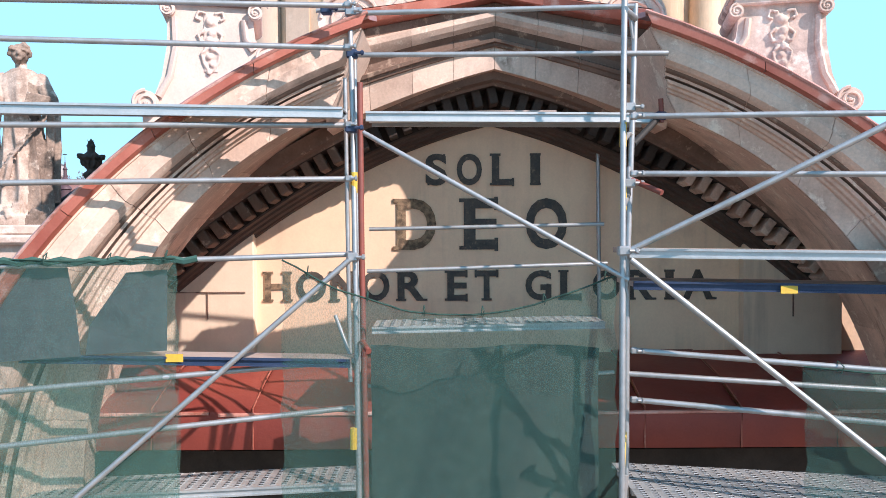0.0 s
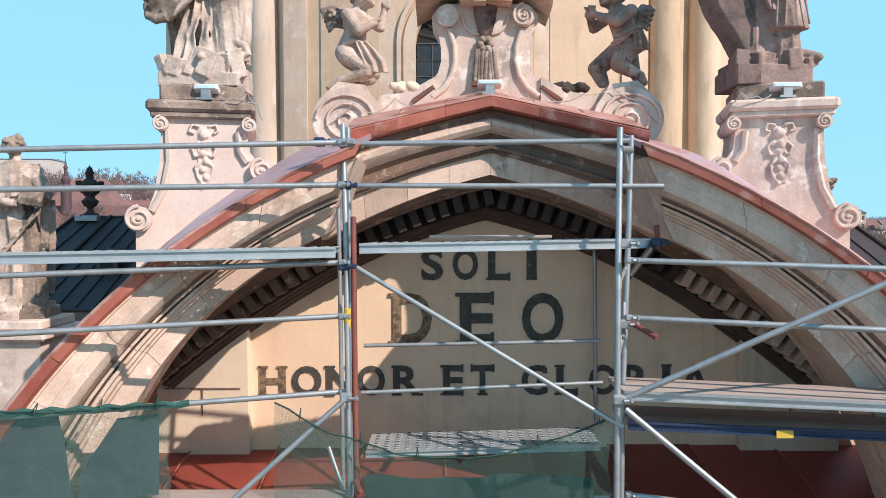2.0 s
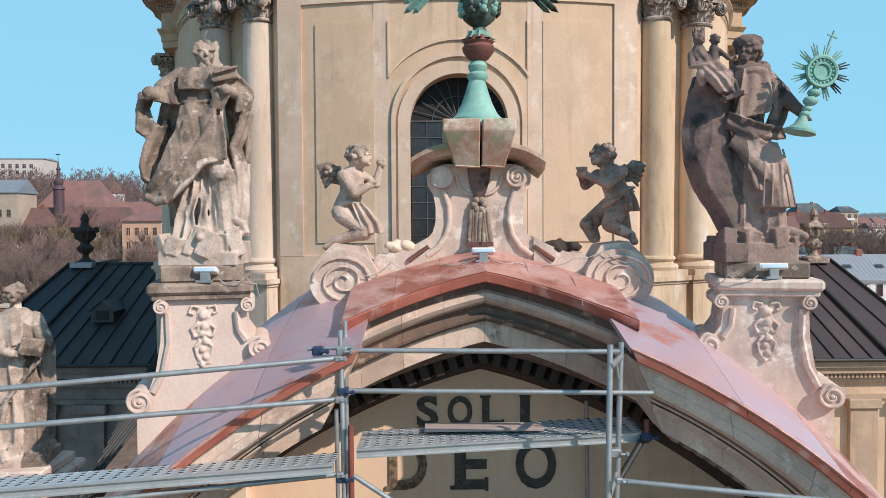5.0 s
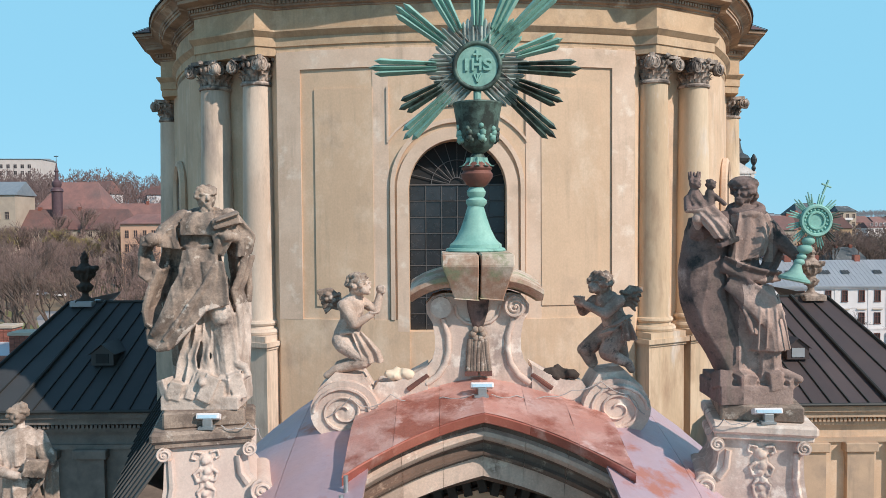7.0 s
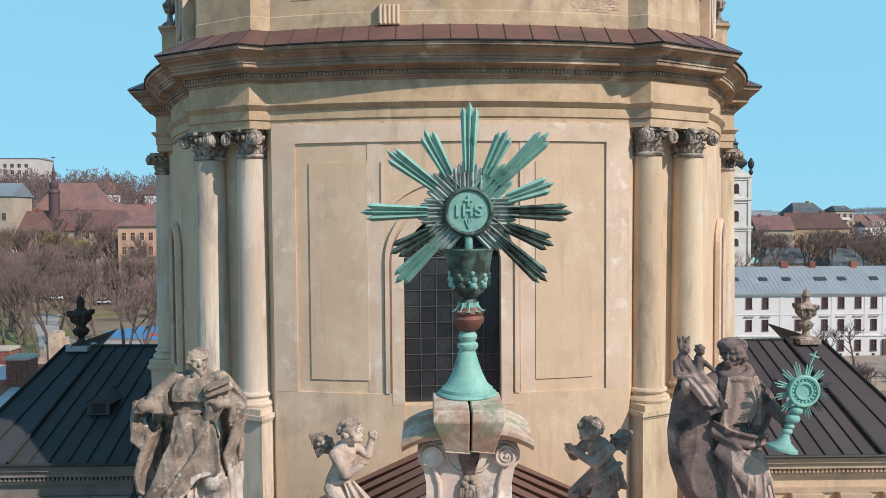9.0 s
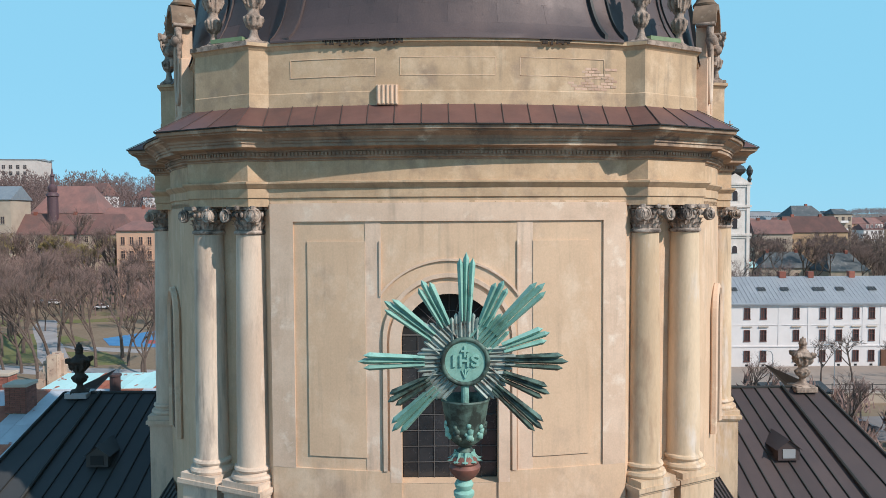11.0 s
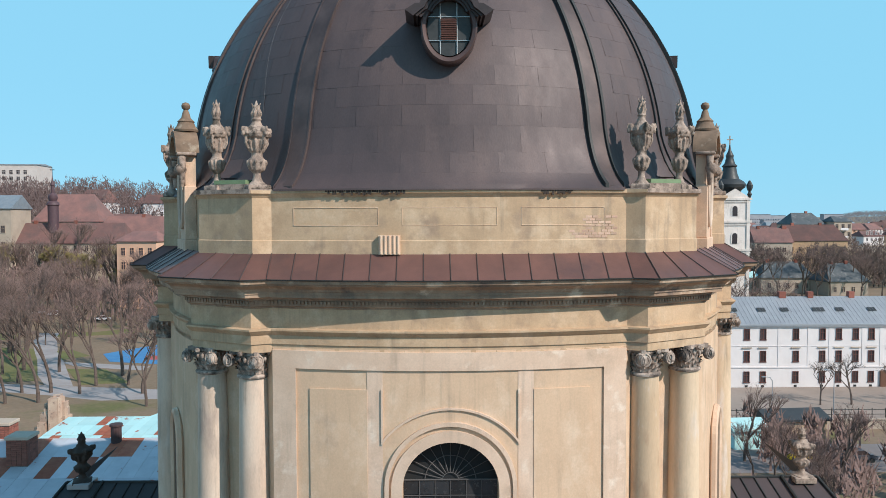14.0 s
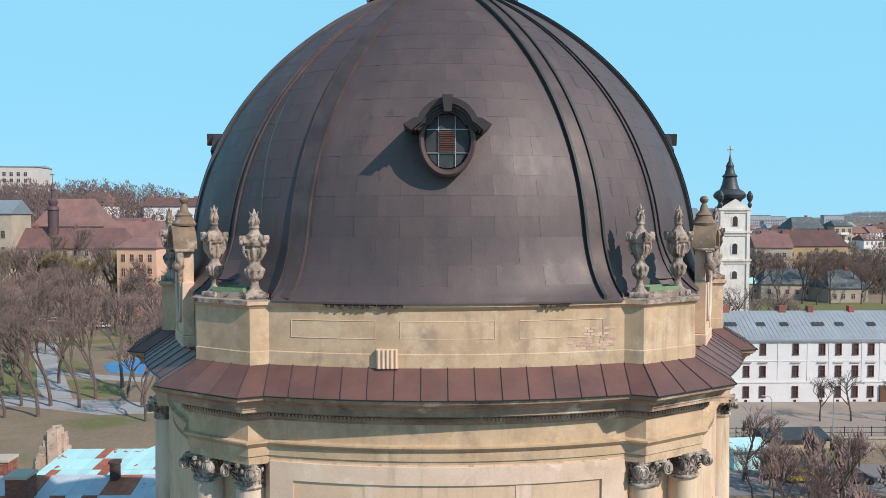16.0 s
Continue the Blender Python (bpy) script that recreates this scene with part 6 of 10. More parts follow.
# kneeling winged children
def child(s, material, label):
    bm = bmesh.new()
    head(bm, 0.02 * s, 0, 1.03, 1.1 * s, False, 0.125, 60, 4)
    for e in (-1, 1):
        ball(bm, (0.02 * s + 0.075 * s, -0.03 + 0.06 * e, 0.985), 0.055)
    if s > 0:
        # one fist raised, the other hand at the breast, sitting back on its heels
        capsule(bm, (0.0, 0, 0.94), (-0.02, 0, 0.86), 0.07, 0.09)
        capsule(bm, (-0.05, 0, 0.80), (-0.05, -0.01, 0.62), 0.135, 0.125)
        capsule(bm, (-0.05, -0.01, 0.62), (-0.12, 0, 0.42), 0.125, 0.14)
        ball(bm, (-0.15, -0.07, 0.38), 0.115)
        ball(bm, (-0.15, 0.07, 0.38), 0.115)
        capsule(bm, (-0.12, -0.10, 0.34), (0.10, -0.15, 0.17), 0.115, 0.085)
        capsule(bm, (-0.12, 0.08, 0.34), (0.12, 0.10, 0.18), 0.11, 0.085)
        capsule(bm, (0.09, -0.15, 0.14), (-0.22, -0.12, 0.04), 0.082, 0.052)
        capsule(bm, (-0.22, -0.12, 0.04), (-0.31, -0.12, -0.03), 0.05, 0.04)
        capsule(bm, (0.08, 0.10, 0.12), (-0.20, 0.08, 0.06), 0.08, 0.05)
        capsule(bm, (-0.12, -0.13, 0.81), (0.01, -0.21, 0.60), 0.075, 0.062)
        capsule(bm, (0.01, -0.21, 0.60), (0.16, -0.18, 0.69), 0.058, 0.042)
        hand(bm, 0.17, -0.17, 0.70, 0.03, 0.03, 0.042)
        capsule(bm, (0.04, 0.12, 0.83), (0.20, 0.10, 0.72), 0.065, 0.055)
        capsule(bm, (0.20, 0.10, 0.72), (0.25, 0.08, 0.93), 0.052, 0.038)
        ball(bm, (0.26, 0.08, 0.98), 0.055)
        for k in range(4):
            capsule(bm, (0.24 + 0.012 * k, 0.05, 1.0 - 0.02 * k), (0.30, 0.04, 1.01 - 0.022 * k), 0.018, 0.016)
        cloth(bm, [(0.02, -0.16, 0.48, 0.05, 0.02, 0.02), (0.10, -0.20, 0.36, 0.08, 0.02, 0.03), (0.17, -0.20, 0.24, 0.10, 0.02, 0.03), (0.20, -0.18, 0.13, 0.11, 0.02, 0.0)], 0.02, 2.2, 0.035, 16)
        pipe(bm, [(-0.16, -0.13, 0.47), (-0.06, -0.17, 0.50), (0.04, -0.16, 0.47)], 0.028, 8, 0.8)
    else:
        # hands clasped before the chin, one knee forward, a cloth knotted round the hips
        capsule(bm, (0.0, 0, 0.94), (0.04, 0, 0.88), 0.07, 0.09)
        capsule(bm, (0.06, 0, 0.82), (0.10, -0.01, 0.66), 0.135, 0.13)
        capsule(bm, (0.10, -0.01, 0.66), (0.16, 0, 0.52), 0.13, 0.15)
        ball(bm, (0.20, -0.04, 0.48), 0.13)
        capsule(bm, (0.10, 0.08, 0.46), (-0.17, 0.06, 0.22), 0.125, 0.095)
        capsule(bm, (-0.17, 0.06, 0.22), (-0.10, 0.08, 0.06), 0.09, 0.07)
        capsule(bm, (0.14, -0.08, 0.45), (0.02, -0.15, 0.23), 0.125, 0.095)
        capsule(bm, (0.02, -0.15, 0.21), (0.24, -0.13, 0.09), 0.088, 0.055)
        capsule(bm, (0.24, -0.13, 0.09), (0.28, -0.14, 0.01), 0.05, 0.042)
        capsule(bm, (0.20, 0.06, 0.36), (0.25, 0.06, 0.12), 0.075, 0.055)
        capsule(bm, (0.14, -0.14, 0.84), (-0.02, -0.20, 0.69), 0.075, 0.062)
        capsule(bm, (-0.02, -0.20, 0.69), (-0.20, -0.13, 0.79), 0.060, 0.042)
        capsule(bm, (-0.06, 0.10, 0.82), (-0.20, 0.06, 0.69), 0.07, 0.058)
        capsule(bm, (-0.20, 0.06, 0.69), (-0.26, -0.04, 0.80), 0.055, 0.042)
        hand(bm, -0.25, -0.11, 0.82, -0.01, 0.07, 0.045)
        hand(bm, -0.27, -0.05, 0.82, -0.02, 0.07, 0.045)
        cloth(bm, [(-0.06, -0.17, 0.46, 0.03, 0, 0.06), (0.06, -0.21, 0.52, 0.03, 0, 0.07), (0.17, -0.19, 0.61, 0.03, 0, 0.05), (0.27, -0.10, 0.62, 0.02, 0.03, 0.05)], 0.018, 2.0, 0.045, 14)
        cloth(bm, [(0.20, -0.17, 0.60, 0.05, 0.03, 0), (0.23, -0.20, 0.48, 0.08, 0.03, 0), (0.25, -0.19, 0.37, 0.10, 0.03, 0)], 0.025, 2.4, 0.035, 16)
    # feathered wing
    wx = -0.17 * s if s > 0 else 0.20
    for k in range(5):
        t = k / 4
        cloth(bm, [(wx + (0.03 - 0.02 * k) * -s * 0.5, 0.11, 0.86 - 0.03 * k, 0.01, 0.01, 0.03), (wx - s * (0.12 + 0.02 * (2 - abs(k - 2))), 0.12, 0.96 - 0.045 * k, 0.0, 0.01, 0.04), (wx - s * (0.27 - 0.02 * k), 0.13, 0.94 - 0.06 * k, 0.0, 0.01, 0.03)], 0.006, 1, 0.035, 8)
    for k in range(10):
        ball(bm, (wx - s * (0.03 + 0.045 * (k % 4)), 0.09, 0.92 - 0.05 * (k // 4) - 0.012 * (k % 3)), 0.032, sub=1)
    carve("carved_cherub", bm, material, label, 0.0085, 1, 0.004, "statue", pose(-1.48 if s > 0 else 1.50, 9.15, 21.22) @ Matrix.Diagonal((1.12, 1.15, 1.0, 1)), "kneeling cherubs",
          zone=lambda x, y, z: z > 1.09 or (x * s < -0.03 and z > 0.97) or (x * s < -0.19 and z > 0.6), zone_material=STATUE)


child(1, mat("pale_worn_stone", (0.56, 0.46, 0.385), (0.40, 0.31, 0.25), 0.9, scale=3.0, mix=(0.42, 0.58), stain=(0.18, 0.14, 0.115), stain_at=(0.6, 0.7), stain_scale=4.0, grain=0.22, grain_scale=50, bump=0.5, bump_dist=0.02), "pale stone winged child kneeling on a scroll")
child(-1, mat("brown_worn_stone", (0.40, 0.295, 0.245), (0.26, 0.185, 0.15), 0.9, scale=3.0, mix=(0.42, 0.58), stain=(0.08, 0.066, 0.06), stain_at=(0.58, 0.68), stain_scale=5.0, grain=0.25, grain_scale=50, bump=0.6, spots=(0.52, 0.41, 0.35), spots_at=(0.56, 0.64), spots_scale=4.0, bump_dist=0.02), "brown weathered stone winged child kneeling on a scroll")

# ---- the cartouche between them ----
cart = thing("cartouche", "pink-beige stone cartouche with volutes and a carved tassel", "cartouche")
half = [(0.40, 22.16), (0.52, 22.12), (0.60, 22.02), (0.59, 21.92), (0.52, 21.80), (0.46, 21.66), (0.46, 21.48), (0.50, 21.34), (0.60, 21.22), (0.76, 21.12), (0.98, 21.02), (1.10, 20.96), (1.10, 20.62)]
bm = bmesh.new()
prism(bm, half + [(-x - 0.04, z) for x, z in reversed(half)], 9.02, 9.45)
bmesh.ops.bevel(bm, geom=[e for e in bm.edges if all(abs(v.co.y - 9.02) < 1e-4 for v in e.verts)], offset=0.035, segments=2, affect="EDGES")
part("body", bm, STONE_PINK, cart, smooth=40)
for s in (-1, 1):
    bm = bmesh.new()
    volute(bm, (s * 0.44 - 0.02, 8.99, 22.0), 0.13, 0 if s > 0 else 180, 0.10, 2.0)
    part("volute", bm, STONE_PINK, cart, smooth=40)
    bm = bmesh.new()
    pipe(bm, [(s * x - 0.02, 9.01, z) for x, z in ((0.42, 21.86), (0.36, 21.66), (0.35, 21.48), (0.39, 21.32), (0.48, 21.18), (0.62, 21.08))], 0.035, 8, 1.2)
    pipe(bm, [(s * x - 0.02, 9.01, z) for x, z in ((0.27, 22.02), (0.24, 21.9), (0.16, 21.82), (0.05, 21.79))], 0.022, 6)
    part("moulding", bm, STONE_PINK, cart, smooth=60)
    bm = bmesh.new()
    rod(bm, (s * 0.62, 8.99, 21.19), (s * 0.86, 8.97, 21.02), 0.03, seg=6)
    part("clamp", bm, RUSTRED, cart, "rusty iron clamp")
    # the trough to the scroll
    bm = bmesh.new()
    o = [(s * x, z) for x, z in ((0.62, 21.30), (0.80, 21.20), (1.0, 21.12), (1.22, 21.10), (1.30, 20.98), (1.30, 20.55), (0.62, 20.65))]
    prism(bm, o, 8.98, 9.40)
    part("shoulder", bm, STONE_PINK, cart, smooth=40)
    # the scroll that carries the cherub
    bm = bmesh.new()
    cx, cz = s * 1.60, 20.80
    o = [(cx + 0.40 * math.cos(a), cz + 0.36 * math.sin(a)) for a in (2 * math.pi * k / 28 for k in range(28))]
    prism(bm, o, 8.82, 9.42)
    o = [(s * 1.25, 20.95), (s * 1.40, 21.20), (s * 1.72, 21.24), (s * 1.92, 21.05), (s * 1.95, 20.85), (s * 1.5, 20.6)]
    prism(bm, o if s < 0 else o, 8.9, 9.42)
    part("scroll", bm, STONE_PINK, cart, "curled stone scroll", 40)
    bm = bmesh.new()
    pts = []
    for k in range(44):
        a = 2.4 * 2 * math.pi * k / 43
        r = 1 - 0.86 * k / 43
        pts.append((cx + s * 0.36 * r * math.cos(a), 8.81, cz + 0.30 * r * math.sin(a)))
    pipe(bm, pts, 0.024, 6, 0.7)
    part("spiral", bm, STONE_PINK, cart, smooth=60)
# niche, knot and tassel
bm = bmesh.new()
lathe(bm, [(0.005, 21.72), (0.07, 21.78), (0.12, 21.95), (0.14, 22.12), (0.10, 22.2)], (-0.02, 9.0, 0), 16, 1, 0.6)
part("acorn", bm, STATUE_DARK, cart, smooth=50)
bm = bmesh.new()
for k in range(6):
    a = 2 * math.pi * k / 6
    ball(bm, (-0.02 + 0.06 * math.cos(a), 8.98, 21.68 + 0.06 * math.sin(a)), 0.05, sub=1)
drape(bm, [(-0.02 + 0.03 * k, 8.98, 21.62) for k in range(-3, 4)], [(-0.02 + 0.045 * k, 8.96, 21.24) for k in range(-3, 4)], 0.028, 0.03, 0.008, 6)
part("tassel", bm, STATUE, cart, smooth=60)
bm = bmesh.new()
box(bm, -0.18, -0.03, 8.90, 8.98, 21.19, 21.24)
box(bm, 0.0, 0.14, 8.90, 8.98, 21.19, 21.24)
part("iron_bracket", bm, RUSTRED, cart)
# broken top with its cracked block
TOPSTONE = mat("mossy_top_stone", (0.55, 0.48, 0.39), (0.37, 0.235, 0.165), 0.9, scale=2.6, mix=(0.42, 0.6), stain=(0.27, 0.29, 0.18), stain_at=(0.52, 0.64), stain_scale=3.2, grain=0.2, bump=0.4, spots=(0.55, 0.48, 0.40), spots_at=(0.6, 0.7), spots_scale=6.0, streak=0.6)
for s in (-1, 1):
    bm = bmesh.new()
    rows = []
    for k in range(9):
        t = k / 8
        x = s * (0.28 + 0.50 * t) - 0.04
        z = 22.40 - 0.17 * t * t - 0.02
        rows.append([(x, 8.78 + 0.12 * t, z - 0.13), (x, 8.70 + 0.10 * t, z - 0.05), (x, 8.70 + 0.10 * t, z), (x, 9.5, z + 0.08), (x, 9.5, z - 0.2)])
    vs = grid(bm, rows, close_v=True)
    bm.faces.new(vs[0])
    bm.faces.new(vs[-1])
    part("cornice_stone", bm, TOPSTONE, cart, "curved mossy cornice stone", 35)
for x0, x1, x2, x3 in ((-0.45, -0.028, -0.30, -0.028), (0.0, 0.38, 0.0, 0.26)):
    bm = bmesh.new()
    grid(bm, [[(x0, 8.62, 22.64), (x1, 8.60, 22.64), (x1, 9.5, 22.65), (x0, 9.5, 22.65)], [(x0, 8.60, 22.51), (x1, 8.57, 22.51), (x1, 9.5, 22.51), (x0, 9.5, 22.51)], [(x2, 8.76, 22.12), (x3, 8.74, 22.10), (x3, 9.5, 22.10), (x2, 9.5, 22.12)]], close_v=True)
    for f_ in ([(x0, 8.62, 22.64), (x1, 8.60, 22.64), (x1, 9.5, 22.65), (x0, 9.5, 22.65)], [(x2, 8.76, 22.12), (x3, 8.74, 22.10), (x3, 9.5, 22.10), (x2, 9.5, 22.12)]):
        bm.faces.new([bm.verts.new(p) for p in f_])
    bmesh.ops.remove_doubles(bm, verts=bm.verts[:], dist=1e-4)
    bmesh.ops.bevel(bm, geom=bm.edges[:], offset=0.012, segments=1, affect="EDGES")
    part("top_block", bm, TOPSTONE, cart, "cracked block half streaked with moss")
bm = bmesh.new()
box(bm, -0.03, 0.002, 8.9, 9.4, 22.1, 22.61)
part("crack", bm, HOLE, cart)

# wrapped bundles that lie on the shoulders
for x, m_, lab in ((-1.02, WHITEBLOCK, "crumpled white plastic sack lying on the scroll"), (0.98, DARKSTONE, "dark crumpled cloth sack lying on the scroll")):
    bm = bmesh.new()
    rnd = random.Random(int(x * 10))
    for k in range(7):
        ball(bm, (x + rnd.uniform(-0.16, 0.16), 9.05 + rnd.uniform(-0.05, 0.1), 21.17 + rnd.uniform(-0.02, 0.05)), rnd.uniform(0.05, 0.09), 1.5, 1, 0.8, pose(0, 0, 0, rnd.uniform(0, 90), rnd.uniform(0, 60), 0), 1)
    carve("sack", bm, m_, lab, 0.02, 1, 0.02, "sack")

# ---- the great monstrance ----
mon = thing("monstrance", "green patinated copper monstrance with rays, host disc and chalice foot", "monstrance")
MX, MY = 0.01, 9.4
bm = bmesh.new()
lathe(bm, [(0.36, 22.645), (0.375, 22.66), (0.36, 22.685), (0.325, 22.695), (0.32, 22.735), (0.285, 22.76), (0.25, 22.80), (0.19, 22.92), (0.145, 23.05), (0.10, 23.20), (0.09, 23.22)], (MX - 0.03, MY, 0), 32)
part("foot", bm, PATINA, mon, "bright green bell-shaped foot", 40)
bm = bmesh.new()
lathe(bm, [(0.10, 23.20), (0.13, 23.24), (0.13, 23.28), (0.09, 23.31), (0.11, 23.34), (0.12, 23.38), (0.09, 23.43), (0.06, 23.45)], (MX - 0.02, MY, 0), 24)
part("stem_ring", bm, PATINA, mon, smooth=40)
bm = bmesh.new()
lathe(bm, [(0.07, 23.43), (0.13, 23.47), (0.19, 23.55), (0.20, 23.60), (0.17, 23.64), (0.19, 23.67), (0.16, 23.72), (0.08, 23.78)], (MX - 0.01, MY, 0), 24)
knop = part("knop", bm, RUSTRED, mon, "red-brown knop with green leaves", 40)
bm = bmesh.new()
for k in range(10):
    leaf(bm, pose(MX - 0.01, MY, 23.80, 180, 0, 36 * k) @ Matrix.Translation((0, 0.075, 0)) @ pose(0, 0, 0, 0, 0, 180), 0.13, 0.085)
part("leaves", bm, PATINA, knop, smooth=60)
bm = bmesh.new()
lathe(bm, [(0.06, 23.76), (0.10, 23.80), (0.07, 23.85), (0.13, 23.89), (0.19, 23.94), (0.235, 24.06), (0.265, 24.25), (0.295, 24.42), (0.31, 24.45), (0.30, 24.47), (0.27, 24.44), (0.24, 24.2)], (MX, MY, 0), 32)
cup = part("cup", bm, PATINA_DARK, mon, "dark green chalice cup", 40)
for k in range(9):
    a = 2 * math.pi * k / 9
    bm = bmesh.new()
    for h, r, w, q in ((24.03, 0.225, 0.05, 0.0), (24.09, 0.235, 0.045, 0.05), (24.14 + 0.03 * (k % 2), 0.245, 0.035, -0.04), (24.00, 0.22, 0.03, 0.16), (24.06, 0.23, 0.025, -0.17)):
        ball(bm, (MX + r * math.cos(a + q), MY + r * math.sin(a + q), h), w, 1.0, 1.0, 1.15, sub=1)
    part("relief_leaf", bm, PATINA if k % 3 else PATINA_DARK, cup, smooth=60)
# host disc
HY, HZ = 9.42, 24.92
bm = bmesh.new()
rod(bm, (MX, HY - 0.05, HZ), (MX, HY + 0.05, HZ), 0.265, seg=48)
disc = part("host_disc", bm, PATINA, mon, "round pale green host disc", 40)
bm = bmesh.new()
pipe(bm, [(MX + 0.28 * math.cos(a), HY - 0.05, HZ + 0.28 * math.sin(a)) for a in (2 * math.pi * k / 40 for k in range(41))], 0.03, 8)
part("rim", bm, PATINA_DARK, disc, "dark tarnished rim", 60)
bm = bmesh.new()
for ch, xo, w in (("I", -0.135, 0.04), ("H", -0.01, 0.12), ("S", 0.125, 0.11)):
    me = letter_mesh(ch)
    co = np.array([v.co for v in me.vertices])
    lo, hi = co.min(0), co.max(0)
    b2 = bmesh.new()
    b2.from_mesh(me)
    for v in b2.verts:
        v.co = Vector((MX + xo + ((v.co.x - lo[0]) / (hi[0] - lo[0]) - 0.5) * w, HY - 0.055 - 0.018 * (v.co.z > 0), HZ - 0.06 + (v.co.y - lo[1]) / (hi[1] - lo[1]) * 0.15))
    b2.to_mesh(me)
    b2.free()
    bm.from_mesh(me)
    bpy.data.meshes.remove(me)
box(bm, MX - 0.012, MX + 0.012, HY - 0.075, HY - 0.04, HZ + 0.06, HZ + 0.20)
box(bm, MX - 0.05, MX + 0.05, HY - 0.074, HY - 0.04, HZ + 0.125, HZ + 0.15)
for a in (-25, 0, 25):
    rod(bm, (MX, HY - 0.06, HZ - 0.20), (MX + 0.11 * math.sin(radians(a)), HY - 0.06, HZ - 0.20 + 0.11 * math.cos(radians(a))), 0.012, 0.006, 6)
part("raised_letters", bm, PATINA, disc)
# short pleated rays and long bundled rays
def ray_bundle(ang, r0, r1, w0, w1, material, blades=3, thick=0.03, fan=0.0):
    m = pose(MX, HY, HZ, 0, ang, 0)
    for k in range(blades):
        bm = bmesh.new()
        u = (k - (blades - 1) / 2)
        a0, a1 = u * w0 / blades, u * w1 / blades
        long_ = r1 - (abs(u) * 0.07 if blades <= 4 else abs(u) * 0.05)
        hw0, hw1 = w0 / blades / 2, w1 / blades / 2
        ya = 0.02 * (k % 2)
        rows = []
        for t in (0.0, 0.5, 0.9):
            r = r0 + (long_ - r0) * t
            c, h = a0 + (a1 - a0) * t, hw0 + (hw1 - hw0) * t
            rows.append([m @ Vector((c - h, ya + 0.02, r)), m @ Vector((c, ya - thick, r)), m @ Vector((c + h, ya + 0.02, r)), m @ Vector((c, ya + 0.035, r))])
        vs = grid(bm, rows, close_v=True)
        tip = bm.verts.new(m @ Vector((a1, ya, long_)))
        for j in range(4):
            bm.faces.new((vs[-1][j], vs[-1][(j + 1) % 4], tip))
        bm.faces.new(vs[0])
        part("ray", bm, material, mon)


LEADEN = mat("leaden_grey_patina", (0.42, 0.50, 0.47), (0.26, 0.33, 0.31), 0.55, metal=0.25, scale=5.0, grain=0.15, bump=0.2, rand=0.25, spots=(0.12, 0.075, 0.06), spots_at=(0.58, 0.68), spots_scale=6.0)
for ang in (0, 42, 90, 133, -133, -92, -47):
    ray_bundle(ang, 0.24, 0.70 if ang not in (42,) else 0.80, 0.34, 0.38, PATINA if ang == 42 else LEADEN, 7, 0.03)
for ang, r1, m_ in ((1, 1.36, PATINA), (-28, 1.15, PATINA), (-53, 1.26, PATINA), (-90, 1.34, PATINA), (-118, 1.10, PATINA_DARK), (-134, 1.28, PATINA), (26, 1.12, PATINA), (46, 1.40, PATINA), (72, 1.12, PATINA), (91, 1.30, PATINA_DARK), (112, 1.15, PATINA_DARK), (132, 1.32, PATINA_DARK)):
    ray_bundle(ang, 0.50, r1, 0.14, 0.24, m_, 3, 0.05)
bm = bmesh.new()
rod(bm, (MX, MY, 24.4), (MX, HY, HZ - 0.25), 0.05, seg=10)
part("stem", bm, PATINA, mon)

# the small monstrance held by the dark saint
sm_ = thing("small_monstrance", "small green patinated monstrance held by the saint", "monstrance")
SX, SY, SZ = 3.45, 7.9, 23.0
bm = bmesh.new()
rod(bm, (SX, SY - 0.03, SZ), (SX, SY + 0.03, SZ), 0.15, seg=32)
part("disc", bm, PATINA, sm_, smooth=40)
bm = bmesh.new()
for r, w in ((0.085, 0.014), (0.15, 0.022)):
    pipe(bm, [(SX + r * math.cos(a), SY - 0.035, SZ + r * math.sin(a)) for a in (2 * math.pi * k / 28 for k in range(29))], w, 6)
for k in range(18):
    a = 2 * math.pi * k / 18
    ball(bm, (SX + 0.118 * math.cos(a), SY - 0.03, SZ + 0.118 * math.sin(a)), 0.017, sub=1)
part("rim", bm, PATINA, sm_, smooth=60)
for k in range(12):
    bm = bmesh.new()
    for j in (-1, 0, 1):
        a = radians(30 * k + 14 + 6 * j)
        rod(bm, (SX + 0.15 * math.cos(a), SY, SZ + 0.15 * math.sin(a)), (SX + (0.31 - 0.03 * abs(j)) * math.cos(a), SY, SZ + (0.31 - 0.03 * abs(j)) * math.sin(a)), 0.013, 0.006, 5)
    part("ray", bm, PATINA_DARK if k in (0, 10, 11) else PATINA, sm_)
bm = bmesh.new()
rod(bm, (SX + 0.08, SY, SZ + 0.28), (SX + 0.14, SY, SZ + 0.42), 0.012, seg=6)
rod(bm, (SX + 0.07, SY, SZ + 0.385), (SX + 0.17, SY, SZ + 0.345), 0.010, seg=6)
part("cross", bm, PATINA, sm_)
bm = bmesh.new()
pipe(bm, [(SX - 0.04, SY, SZ - 0.15), (SX - 0.10, SY, SZ - 0.28), (SX - 0.17, SY, SZ - 0.46)], 0.032, 8)
for t, r in ((0.12, 0.06), (0.42, 0.068), (0.7, 0.045), (0.9, 0.05)):
    ball(bm, (SX - 0.05 - 0.12 * t, SY, SZ - 0.18 - 0.28 * t), r, 1.15, 1, 0.8)
part("stem", bm, PATINA, sm_, smooth=60)
bm = bmesh.new()
lathe(bm, [(0.03, 0.22), (0.045, 0.15), (0.075, 0.08), (0.13, 0.035), (0.155, 0.02), (0.16, -0.005), (0.14, -0.015)], (0, 0, 0), 20, m=pose(SX - 0.21, SY, SZ - 0.62, 0, 12, 0))
